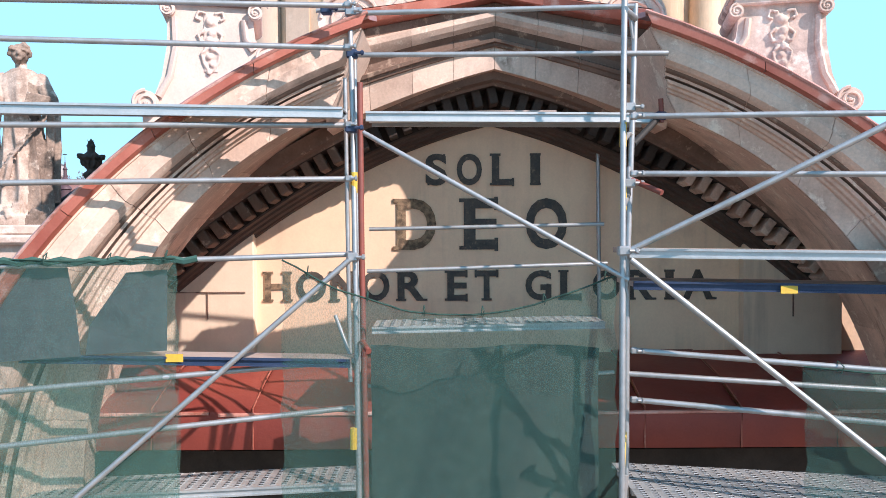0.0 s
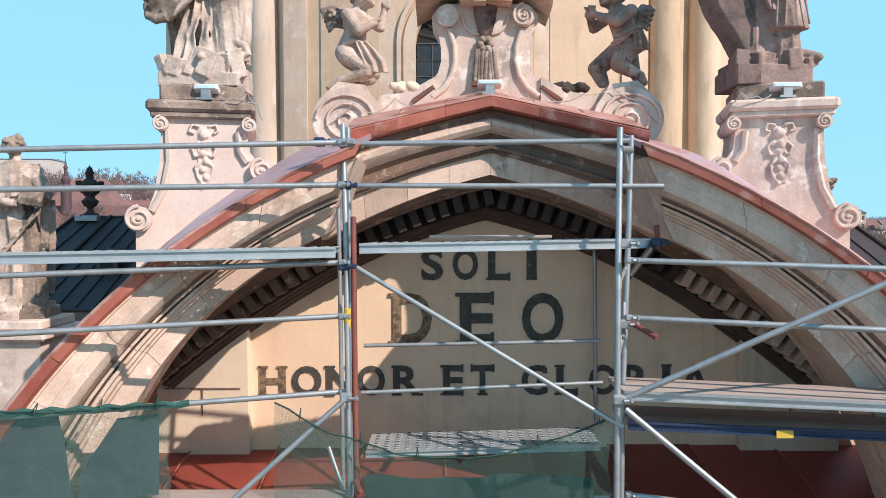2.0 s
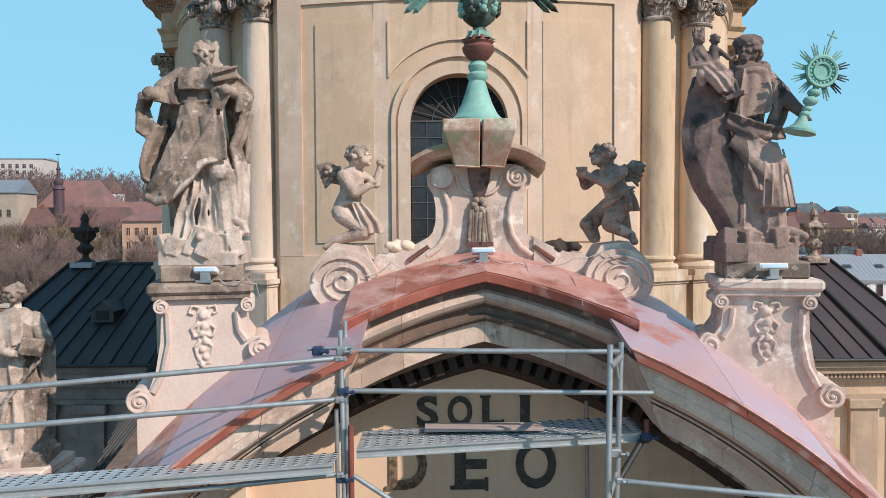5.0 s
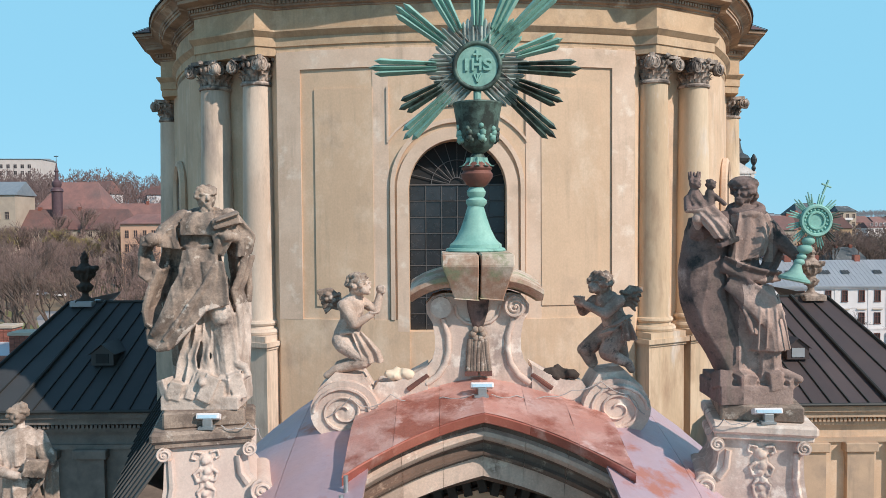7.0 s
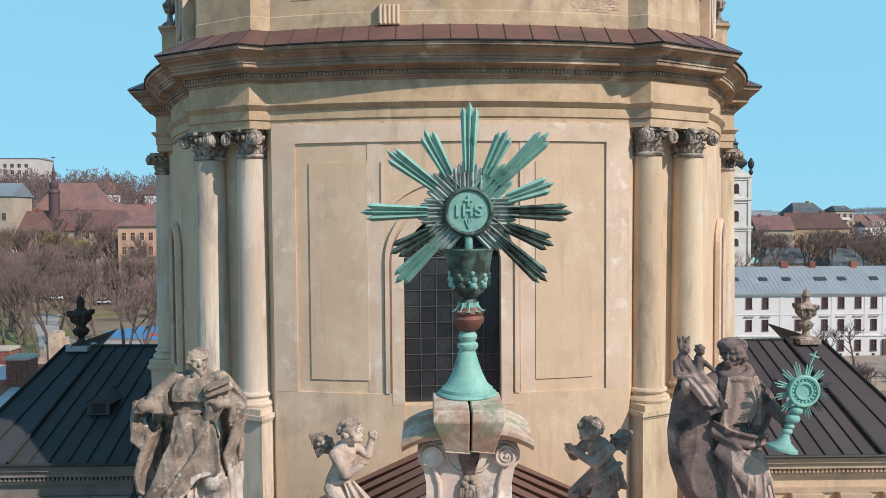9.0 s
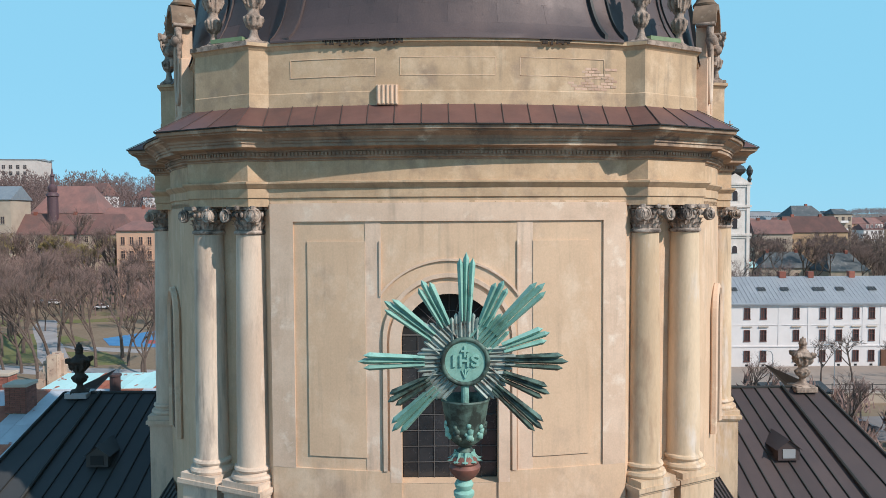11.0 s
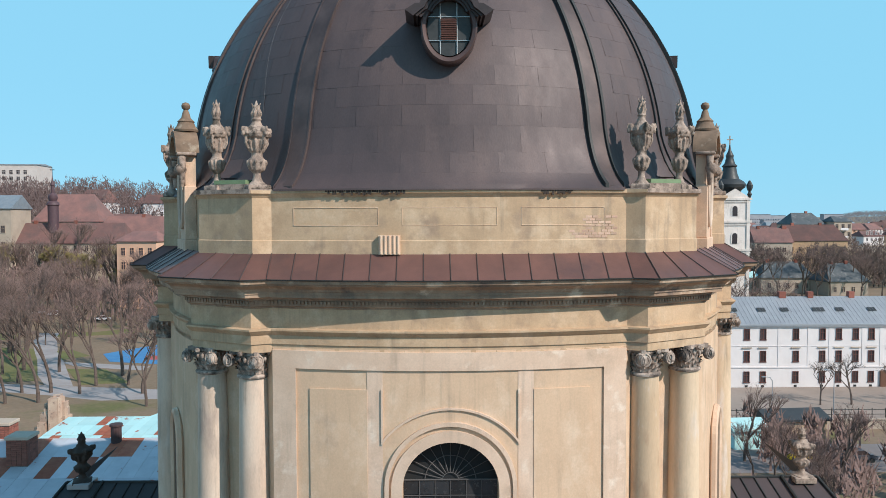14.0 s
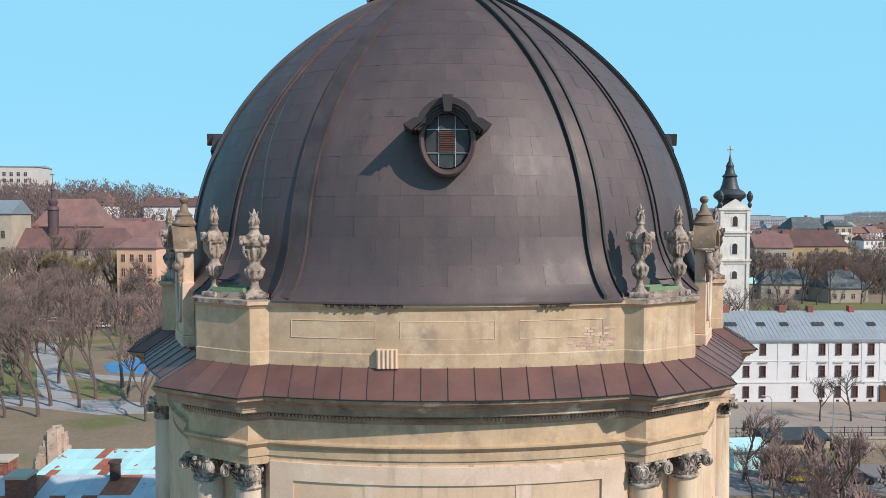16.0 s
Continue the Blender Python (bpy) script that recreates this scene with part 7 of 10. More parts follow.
part("foot", bm, PATINA, sm_, smooth=40)

# ---- pedestals of the statues ----
def pedestal(s):
    label = "pale stone statue pedestal with volutes and a carved drop" if s < 0 else "pink-stained stone statue pedestal with a carved drop"
    m_ = WHITEBLOCK_STONE if s < 0 else STONE_PINK
    turn = Matrix.Translation((s * 2.95, 7.9, 0)) @ Matrix.Rotation(radians(-13 * s), 4, "Z") @ Matrix.Translation((-s * 2.95 - 0.03 * s * (s > 0), -7.9, 0))
    th = thing("statue_pedestal", label, "pedestal", "statue pedestals", m=turn)
    bm = bmesh.new()
    rim_o = [(2.50, 20.72), (2.52, 20.52), (2.50, 20.36), (2.40, 20.22), (2.30, 20.14), (2.26, 19.85), (2.9, 19.40), (3.62, 18.9), (3.62, 19.55), (3.52, 19.70), (3.43, 19.95), (3.38, 20.25), (3.36, 20.72)]
    prism(bm, [(s * x, z) for x, z in rim_o], 7.95, 8.85)
    part("shaft", bm, m_, th, smooth=30)
    bm = bmesh.new()
    box(bm, *sorted((s * 2.44, s * 3.50)), 7.84, 8.95, 20.74, 20.86, bevel=0.03)
    box(bm, *sorted((s * 2.48, s * 3.46)), 7.88, 8.92, 20.68, 20.75, bevel=0.015)
    part("cap", bm, STATUE if s < 0 else STONE_PINK, th, "mossy moulded cap slab", 30)
    bm = bmesh.new()
    box(bm, *sorted((s * 2.54, s * 3.38)), 7.96, 8.85, 20.86, 21.04, bevel=0.02)
    part("plinth", bm, STATUE, th)
    for vx, vz, r in ((3.58, 19.66, 0.13), (2.38, 20.16, 0.12), (3.36, 20.62, 0.075), (2.50, 20.62, 0.075)):
        bm = bmesh.new()
        volute(bm, (s * vx, 7.92, vz), r, 0, 0.10, 1.8)
        rod(bm, (s * vx, 7.95, vz), (s * vx, 8.7, vz), r * 0.95, seg=18)
        part("volute", bm, m_, th, smooth=40)
    bm = bmesh.new()
    for e, pts in ((0, ((3.30, 20.55), (3.29, 20.25), (3.35, 19.95), (3.46, 19.74))), (1, ((2.62, 20.55), (2.60, 20.36), (2.52, 20.24)))):
        pipe(bm, [(s * x, 7.94, z) for x, z in pts], 0.035, 6, 1.2)
    pipe(bm, [(s * x, 7.93, z) for x, z in ((2.30, 19.84), (2.9, 19.40), (3.58, 18.95))], 0.05, 6)
    part("moulding", bm, m_, th, smooth=60)
    bm = bmesh.new()
    x0 = s * 2.95
    box(bm, x0 - 0.07, x0 + 0.07, 7.94, 7.99, 20.0, 20.60)
    ball(bm, (x0, 7.93, 20.52), 0.05, 1, 0.6, 1.0)
    for e in (-1, 1):
        pipe(bm, [(x0 + e * 0.04, 7.935, 20.60), (x0 + e * 0.12, 7.935, 20.62), (x0 + e * 0.14, 7.935, 20.55), (x0 + e * 0.09, 7.935, 20.53)], 0.018, 6)
        pipe(bm, [(x0 + e * 0.05, 7.935, 20.44), (x0 + e * 0.12, 7.935, 20.38), (x0 + e * 0.09, 7.935, 20.30), (x0 + e * 0.04, 7.935, 20.31)], 0.020, 6)
        pipe(bm, [(x0 + e * 0.03, 7.935, 20.25), (x0 + e * 0.09, 7.935, 20.19), (x0 + e * 0.07, 7.935, 20.09), (x0 + e * 0.02, 7.935, 20.02)], 0.020, 6, 0.6)
    for k, z in enumerate((20.40, 20.33, 20.25, 20.16, 20.08, 20.00)):
        ball(bm, (x0 + 0.015 * (-1) ** k, 7.93, z), 0.042 - 0.003 * k, 1, 0.7, 1.0)
    drop = carve("carved_drop", bm, m_, "", 0.011, 1, 0.012, "")
    drop.parent = th


WHITEBLOCK_STONE = mat("pale_cleaned_stone", (0.66, 0.57, 0.50), (0.58, 0.47, 0.41), 0.85, scale=2.0, stain=(0.42, 0.36, 0.30), stain_at=(0.58, 0.75), stain_scale=1.8, grain=0.1, bump=0.3)
pedestal(-1)
pedestal(1)
th = thing("statue_pedestal", "pink-stained low stone pedestal under the young saint", "pedestal", "statue pedestals")
bm = bmesh.new()
box(bm, -6.37, -5.37, 9.25, 10.15, 14.0, 18.22)
part("shaft", bm, STONE_PINK, th)
bm = bmesh.new()
box(bm, -6.47, -5.27, 9.15, 10.25, 18.22, 18.34, bevel=0.03)
box(bm, -6.37, -5.37, 9.25, 10.15, 18.34, 18.46, bevel=0.02)
part("cap", bm, STONE_PINK, th)

# loose cables over the copper and the ledges
CABLE = mat("pale_grey_cable", (0.42, 0.40, 0.38), None, 0.6)
for label, pts in (("pale grey cable hanging from the floodlight over the scroll", [(-0.10, 8.52, 21.06), (-0.45, 8.66, 21.00), (-0.80, 8.80, 20.93), (-1.05, 8.74, 21.02), (-1.30, 8.78, 20.86), (-1.52, 8.78, 20.98), (-1.85, 8.80, 20.72)]),
                   ("pale grey cable hanging from the floodlight over the scroll", [(0.10, 8.52, 21.06), (0.40, 8.66, 21.01), (0.75, 8.74, 20.98), (1.05, 8.72, 21.05), (1.40, 8.78, 21.14), (1.72, 8.78, 20.98), (1.92, 8.80, 20.74)]),
                   ("pale grey cable coiled on the pedestal block", [(-2.78, 7.90, 20.90), (-2.62, 7.86, 20.88), (-2.50, 7.90, 20.93), (-2.42, 8.0, 20.84), (-2.40, 8.1, 20.70)]),
                   ("pale grey cable coiled on the pedestal block", [(2.82, 7.90, 20.90), (2.66, 7.86, 20.88), (2.50, 7.88, 20.92), (2.42, 7.96, 20.82), (2.40, 8.1, 20.70)])):
    bm = bmesh.new()
    fine = []
    for i in range(len(pts) - 1):
        q0, q1 = Vector(pts[i]), Vector(pts[i + 1])
        for j in range(4):
            t = j / 4
            fine.append(q0.lerp(q1, t) + Vector((0, 0, -0.035 * math.sin(math.pi * t))))
    pipe(bm, fine + [Vector(pts[-1])], 0.006, 5)
    tagged(part("cable", bm, CABLE), label, "cable", "loose cables")

# floodlights on the ledges
def floodlight(x, y, z, rot, w=0.24):
    th = thing("floodlight", "small white and blue floodlight on a bracket", "floodlight", "ledge floodlights")
    m = pose(x, y, z, 0, 0, rot)
    bm = bmesh.new()
    box(bm, -w / 2, w / 2, -0.06, 0.05, 0.09, 0.15, m @ pose(0, 0, 0, -20, 0, 0), 0.008)
    part("head", bm, WHITEWALL, th)
    bm = bmesh.new()
    box(bm, -w / 2 + 0.02, w / 2 - 0.02, -0.066, -0.06, 0.095, 0.13, m @ pose(0, 0, 0, -20, 0, 0))
    part("glass", bm, mat("pale_blue_lamp_glass", (0.45, 0.66, 0.78), None, 0.2), th)
    bm = bmesh.new()
    box(bm, -0.05, 0.05, -0.03, 0.03, 0.0, 0.10, m, 0.006)
    box(bm, -0.09, 0.07, -0.05, 0.03, -0.005, 0.02, m)
    part("bracket", bm, STEEL, th)


floodlight(0.0, 8.55, 21.03, 0, 0.26)
floodlight(-2.92, 7.90, 20.87, 0, 0.24)
floodlight(2.98, 7.90, 20.87, 0, 0.30)

# ---- urns ----
def urn(bm):
    box(bm, -0.34, 0.34, -0.34, 0.34, 0.0, 0.12, bevel=0.02)
    lathe(bm, [(0.30, 0.08), (0.30, 0.12), (0.25, 0.15), (0.17, 0.20), (0.12, 0.30), (0.11, 0.40), (0.16, 0.43), (0.24, 0.52), (0.27, 0.62), (0.25, 0.72), (0.17, 0.78), (0.16, 0.84), (0.20, 0.92), (0.25, 1.10), (0.27, 1.20),
               (0.36, 1.24), (0.40, 1.32), (0.36, 1.38), (0.26, 1.46), (0.17, 1.53), (0.12, 1.62), (0.16, 1.66), (0.12, 1.70)], (0, 0, 0), 24)
    for k in range(10):
        a = 2 * math.pi * k / 10
        ca, sa = math.cos(a), math.sin(a)
        capsule(bm, (0.20 * ca, 0.20 * sa, 0.50), (0.27 * ca, 0.27 * sa, 0.66), 0.045, 0.05)
        capsule(bm, (0.20 * ca, 0.20 * sa, 0.92), (0.29 * ca, 0.29 * sa, 1.14), 0.035, 0.05)
        ball(bm, (0.40 * ca, 0.40 * sa, 1.33), 0.045, sub=1)
    for k in range(4):
        a = 0.4 + math.pi * k / 2
        ca, sa = math.cos(a), math.sin(a)
        ball(bm, (0.38 * ca, 0.38 * sa, 1.40), 0.10, 1, 1, 0.9, sub=2)
        ball(bm, (0.46 * ca, 0.46 * sa, 1.32), 0.07, sub=1)
        pipe(bm, [(0.40 * ca, 0.40 * sa, 1.45), (0.50 * ca, 0.50 * sa, 1.46), (0.52 * ca, 0.52 * sa, 1.38)], 0.03, 6)
        pipe(bm, [(0.36 * ca, 0.36 * sa, 1.26), (0.38 * ca, 0.38 * sa, 1.10), (0.28 * ca, 0.28 * sa, 0.96)], 0.055, 6, 0.6)
    for k in range(7):
        a = 2 * math.pi * k / 7
        pipe(bm, [(0.08 * math.cos(a), 0.08 * math.sin(a), 1.68), (0.15 * math.cos(a + 0.5), 0.15 * math.sin(a + 0.5), 1.80), (0.09 * math.cos(a + 1), 0.09 * math.sin(a + 1), 1.93), (0.13 * math.cos(a + 1.3), 0.13 * math.sin(a + 1.3), 1.98 + 0.03 * (k % 3))], 0.045, 6, 0.4)
    lathe(bm, [(0.11, 1.66), (0.12, 1.80), (0.07, 1.98), (0.01, 2.12)], (0, 0, 0), 10)


bm = bmesh.new()
urn(bm)
first = carve("urn", bm, URN, "weathered carved stone flame urn on the attic", 0.018, 1, 0.02, "urn", pose(-4.75, 19.0, 30.90, 0, 0, 25) @ Matrix.Diagonal((0.84, 0.84, 1.05, 1)), "attic urns")
for x, y, r in ((-5.88, 19.52, 60), (4.80, 19.0, -20), (5.95, 19.62, 40), (8.75, 24.6, 10), (-8.75, 24.6, 30), (8.9, 26.2, 70), (-8.9, 26.2, 0)):
    copy_thing(first, pose(x, y, 30.90, 0, 0, r) @ Matrix.Diagonal((0.84, 0.84, 1.05, 1)))
for s in (-1, 1):
    bm = bmesh.new()
    urn(bm)
    carve("roof_urn", bm, DARKSTONE if s < 0 else URN, "near-black stone urn on the roof ridge" if s < 0 else "brown weathered stone urn on the roof ridge", 0.03, 2, 0.02, "urn", pose(s * 14.0, 29.3, 20.0, 0, 0, 20) @ Matrix.Diagonal((1, 1, 0.95, 1)), "roof urns")
MOSS = mat("green_sheet_cover", (0.16, 0.24, 0.13), (0.20, 0.30, 0.17), 0.7, scale=3.0, grain=0.1)
for s in (-1, 1):
    cov = thing("sheet_cover", "mossy green sheet-metal tray between two urns", "cover", "sheet covers")
    m = pose(s * 5.36, 19.36, 31.06, 0, 0, s * 24)
    bm = bmesh.new()
    box(bm, -0.52, 0.52, -0.26, 0.30, -0.20, 0.0, m, 0.01)
    part("stone_bed", bm, URN, cov, "crumbling stone bed")
    bm = bmesh.new()
    box(bm, -0.46, 0.46, -0.24, 0.24, 0.0, 0.02, m)
    for x0, x1, y0, y1 in ((-0.46, 0.46, -0.26, -0.24), (-0.46, 0.46, 0.24, 0.26), (-0.48, -0.46, -0.26, 0.26), (0.46, 0.48, -0.26, 0.26)):
        box(bm, x0, x1, y0, y1, 0.0, 0.10, m)
    part("tray", bm, MOSS, cov)
# ---- oval attic windows of the oblique bays ----
LICHEN = mat("lichen_brown_stone", (0.25, 0.18, 0.125), (0.15, 0.11, 0.08), 0.9, scale=2.5, stain=(0.36, 0.31, 0.24), stain_at=(0.55, 0.7), stain_scale=3.0, grain=0.2, bump=0.4)
for s in (-1, 1):
    a, b = Vector((6.6, 19.85)), Vector((8.5, 23.9))
    nrm = Vector((b.y - a.y, a.x - b.x)).normalized()
    c = a.lerp(b, 0.5) - nrm * 0.02
    rot = math.degrees(math.atan2(b.y - a.y, b.x - a.x))
    m = pose(s * c.x, c.y, 0, 0, 0, s * rot)
    luc = thing("attic_window", "oval stone attic window under an arched hood with a ball finial", "window", "attic windows")
    oval = [(0.40 * math.sin(t), 31.0 + 0.98 * math.cos(t)) for t in (2 * math.pi * k / 32 for k in range(32))]
    outer = []
    for x, z in oval:
        t = math.atan2(x / 0.40, (z - 31.0) / 0.98)
        r = 1 / max(abs(math.sin(t)), abs(math.cos(t)))
        outer.append((max(-0.64, min(0.64, 0.64 * math.sin(t) * r)), max(29.3, min(32.2, 30.9 + 1.5 * math.cos(t) * r))))
    bm = bmesh.new()
    rows = [[m @ Vector((x, y, z)) for x, z in loop] for loop, y in ((outer, 0.28), (outer, 0.0), (oval, 0.0), (oval, 0.28))]
    grid(bm, rows, close_v=True)
    part("slab", bm, OCHRE_PALE, luc, smooth=25)
    bm = bmesh.new()
    box(bm, -0.82, 0.82, -0.07, 0.28, 29.28, 29.62, m, 0.02)
    box(bm, -0.76, -0.62, -0.05, 0.28, 29.62, 31.1, m, 0.02)
    box(bm, 0.62, 0.76, -0.05, 0.28, 29.62, 31.1, m, 0.02)
    part("plinth", bm, OCHRE_PALE, luc)
    bm = bmesh.new()
    rows = [[m @ Vector((x * k, y, 31.0 + (z - 31.0) * k2)) for x, z in oval] for k, k2, y in ((1.30, 1.12, 0.0), (1.30, 1.12, -0.07), (1.12, 1.05, -0.10), (1.0, 1.0, -0.05), (1.0, 1.0, 0.1))]
    grid(bm, rows, close_v=True)
    part("oval_frame", bm, COLUMN, luc, "raised oval stone frame", 40)
    bm = bmesh.new()
    prism(bm, [(x * 0.99, 31.0 + (z - 31.0) * 0.99) for x, z in oval], 0.26, 0.30, m)
    part("glass", bm, GLASS, luc)
    # barrel hood
    bm = bmesh.new()
    ro = [(0.80 * math.cos(t), 32.02 + 0.66 * math.sin(t)) for t in (math.pi * k / 16 for k in range(17))]
    ri = [(0.64 * math.cos(t), 32.02 + 0.50 * math.sin(t)) for t in (math.pi * k / 16 for k in range(17))]
    rows = [[m @ Vector((x, y, z)) for x, z in o] for o, y in ((ri, 0.25), (ri, -0.26), (ro, -0.26), (ro, 0.36), (ri, 0.36))]
    vs = grid(bm, rows)
    for e in (0, -1):
        bm.faces.new([vs[j][e] for j in (0, 1, 2, 3)])
    part("hood", bm, LICHEN, luc, "lichen-brown barrel-shaped stone hood", 40)
    bm = bmesh.new()
    prism(bm, [(x * 0.98, z) for x, z in ri], 0.05, 0.24, m)
    part("shell_niche", bm, OCHRE_PALE, luc)
    for e in (-1, 1):
        bm = bmesh.new()
        box(bm, e * 0.72 - 0.13, e * 0.72 + 0.13, -0.24, 0.28, 31.94, 32.03, m, 0.02)
        ball(bm, m @ Vector((e * 0.74, -0.14, 31.55)), 0.17, 1, 1, 1.0)
        pipe(bm, [m @ Vector((e * x, -0.10, z)) for x, z in ((0.72, 31.9), (0.82, 31.6), (0.78, 31.35), (0.70, 31.1))], 0.11, 8, 0.6)
        part("console", bm, URN, luc, "carved stone scroll console", 60)
    bm = bmesh.new()
    q = m @ Vector((0.05, 0.12, 0))
    box(bm, -0.16, 0.16, -0.16, 0.16, 32.4, 32.70, pose(q.x, q.y, 0, 0, 0, s * rot))
    part("finial_block", bm, OCHRE, luc)
    bm = bmesh.new()
    lathe(bm, [(0.10, 32.68), (0.32, 32.66), (0.34, 32.72), (0.26, 32.82), (0.22, 32.92), (0.24, 32.95), (0.13, 33.06), (0.09, 33.22), (0.06, 33.28), (0.11, 33.33), (0.125, 33.40), (0.09, 33.47), (0.01, 33.50)], (q.x, q.y, 0), 16)
    part("finial", bm, LICHEN, luc, "stone tent cap with a ball finial", 35)

# ---- scaffolding before the pediment ----
scaf = thing("scaffolding", "galvanised tube scaffolding with perforated decks and braces", "scaffolding")

def tube(name, pts, r=0.024, material=None):
    bm = bmesh.new()
    if len(pts) == 2:
        rod(bm, pts[0], pts[1], r, seg=12)
    else:
        pipe(bm, pts, r, 12)
    return part(name, bm, material or STEEL, scaf, smooth=40)


def coupler(p, material=None, s=0.75):
    bm = bmesh.new()
    x, y, z = p
    box(bm, x - 0.045 * s, x + 0.045 * s, y - 0.05 * s, y + 0.03 * s, z - 0.035 * s, z + 0.035 * s, bevel=0.012)
    rod(bm, (x + 0.03 * s, y - 0.06 * s, z), (x + 0.10 * s, y - 0.06 * s, z), 0.014, seg=8)
    rod(bm, (x + 0.075 * s, y - 0.06 * s, z), (x + 0.095 * s, y - 0.06 * s, z), 0.024, seg=6)
    part("coupler", bm, material or STEEL, scaf, smooth=30)


def along(a, b, x):
    t = (x - a[0]) / (b[0] - a[0])
    return a[1] + (b[1] - a[1]) * t


# uprights
tube("upright", [(-1.41, 6.95, 20.49), (-1.37, 6.80, 19.4), (-1.33, 6.55, 18.2), (-1.27, 6.40, 14.0)])
tube("upright", [(-1.42, 7.40, 20.52), (-1.40, 7.30, 19.2), (-1.36, 7.25, 14.0)])
tube("upright", [(-1.30, 6.76, 19.66), (-1.28, 6.62, 18.2), (-1.24, 6.5, 15.9)], 0.026, REDPIPE)
tube("upright", [(0.98, 6.58, 20.40), (0.93, 6.42, 19.3), (0.88, 6.22, 18.19), (0.84, 6.12, 14.0)], 0.026)
tube("upright", [(1.15, 6.89, 20.37), (1.10, 6.80, 19.3), (1.03, 6.70, 18.0), (1.00, 6.65, 14.0)], 0.026)
tube("upright", [(-4.28, 6.0, 19.5), (-4.24, 6.0, 18.0), (-4.16, 6.0, 14.0)])
tube("upright", [(-1.46, 7.0, 19.75), (-1.42, 6.9, 17.0)], 0.02)
tube("upright", [(1.30, 9.28, 19.45), (1.32, 9.28, 17.2)], 0.026)
for z, m_ in ((19.15, YELLOW), (18.62, YELLOW)):
    bm = bmesh.new()
    rod(bm, (0.925, 6.405, z - 0.1), (0.93, 6.415, z + 0.1), 0.030, seg=12)
    part("tape", bm, m_, scaf)
for z in (18.78, 16.6):
    bm = bmesh.new()
    rod(bm, (-1.345, 6.67 - (18.78 - z) * 0.09, z - 0.09), (-1.345, 6.67 - (18.78 - z) * 0.09, z + 0.09), 0.030, seg=12)
    part("tape", bm, YELLOW, scaf)
# cross bars of the end frame
tube("cross_bar", [(0.97, 6.53, 20.22), (1.14, 6.86, 20.24)], 0.03)
tube("cross_bar", [(1.08, 6.80, 20.22), (1.11, 6.83, 20.05)], 0.014)
tube("cross_bar", [(0.92, 6.40, 19.08), (1.02, 6.60, 19.18), (1.08, 6.78, 19.2)], 0.02)
tube("cross_bar", [(0.90, 6.28, 18.55), (1.0, 6.52, 18.66), (1.05, 6.72, 18.9)], 0.02)
tube("cross_bar", [(0.86, 6.16, 16.1), (1.0, 6.64, 16.2)], 0.03)
tube("cross_bar", [(0.87, 6.2, 16.25), (0.99, 6.62, 16.6)], 0.018, YELLOW)
# rails of the west bay
WA, WB = (-1.38, 6.62), (-5.2, 5.72)
for z0, z1 in ((20.29, 20.12), (19.93, 19.84), (19.27, 19.17), (18.81, 18.72), (18.16, 18.07), (17.24, 17.06), (16.83, 16.62)):
    tube("rail", [(WA[0], along(WA, WB, WA[0]), z0), (WB[0], WB[1], z1)])
    coupler((WA[0], WA[1] - 0.02, z0))
# rails of the middle bay
tube("rail", [(-1.40, 6.92, 20.31), (1.10, 6.74, 20.31)])
tube("rail", [(-1.40, 6.92, 19.94), (1.42, 6.82, 19.92)])
tube("rail", [(-1.7, 6.9, 20.33), (-1.3, 6.9, 20.34)], 0.02)
tube("rail", [(-1.32, 7.75, 18.38), (1.05, 7.75, 18.42)], 0.02)
tube("rail", [(-1.32, 7.45, 17.97), (1.05, 7.6, 18.03)], 0.02)
tube("rail", [(-1.28, 7.1, 16.92), (1.05, 7.3, 17.0)], 0.02)
# rails of the east bay
EA, EB = (1.02, 6.32), (5.6, 5.2)
for z0, z1 in ((19.29, 19.16), (18.82, 18.70), (17.36, 17.12), (16.95, 16.72)):
    tube("rail", [(EA[0], EA[1], z0), (EB[0], EB[1], z1)])
    coupler((1.0, 6.34, z0))
tube("rail", [(1.02, 6.7, 17.1), (5.6, 6.0, 16.9)])
# braces
tube("brace", [(-1.27, 6.72, 19.22), (0.92, 6.2, 17.95)], 0.022)
tube("brace", [(0.90, 6.16, 18.18), (4.6, 5.3, 20.1)], 0.026)
tube("brace", [(0.92, 6.12, 18.12), (3.6, 5.6, 15.9)], 0.026)
tube("brace", [(-1.36, 6.42, 18.12), (-3.9, 5.95, 15.9)], 0.024)
tube("brace", [(1.44, 7.2, 19.40), (1.12, 6.85, 19.12)], 0.03, DARKRIB)
tube("brace", [(-1.55, 6.9, 17.6), (-1.3, 6.6, 17.05)], 0.018)
for p, m_ in (((-1.36, 6.62, 19.24), BLUE), ((0.87, 6.16, 18.19), None), ((-1.34, 6.50, 18.14), None), ((1.0, 6.5, 18.75), None), ((-1.38, 6.9, 19.94), BLUE), ((1.46, 7.2, 19.42), BLUE), ((1.05, 6.7, 19.42), None), ((-1.39, 6.9, 20.31), None), ((-1.60, 6.86, 20.32), BLUE)):
    coupler(p, m_, 1.1)
tube("stub", [(1.02, 6.5, 18.78), (1.22, 6.3, 18.66)], 0.024, REDPIPE)
tube("stub", [(-1.27, 6.5, 17.42), (-1.20, 6.35, 17.36)], 0.026, REDPIPE)
tube("stub", [(1.46, 7.18, 19.58), (1.47, 7.18, 19.36)], 0.024, REDPIPE)


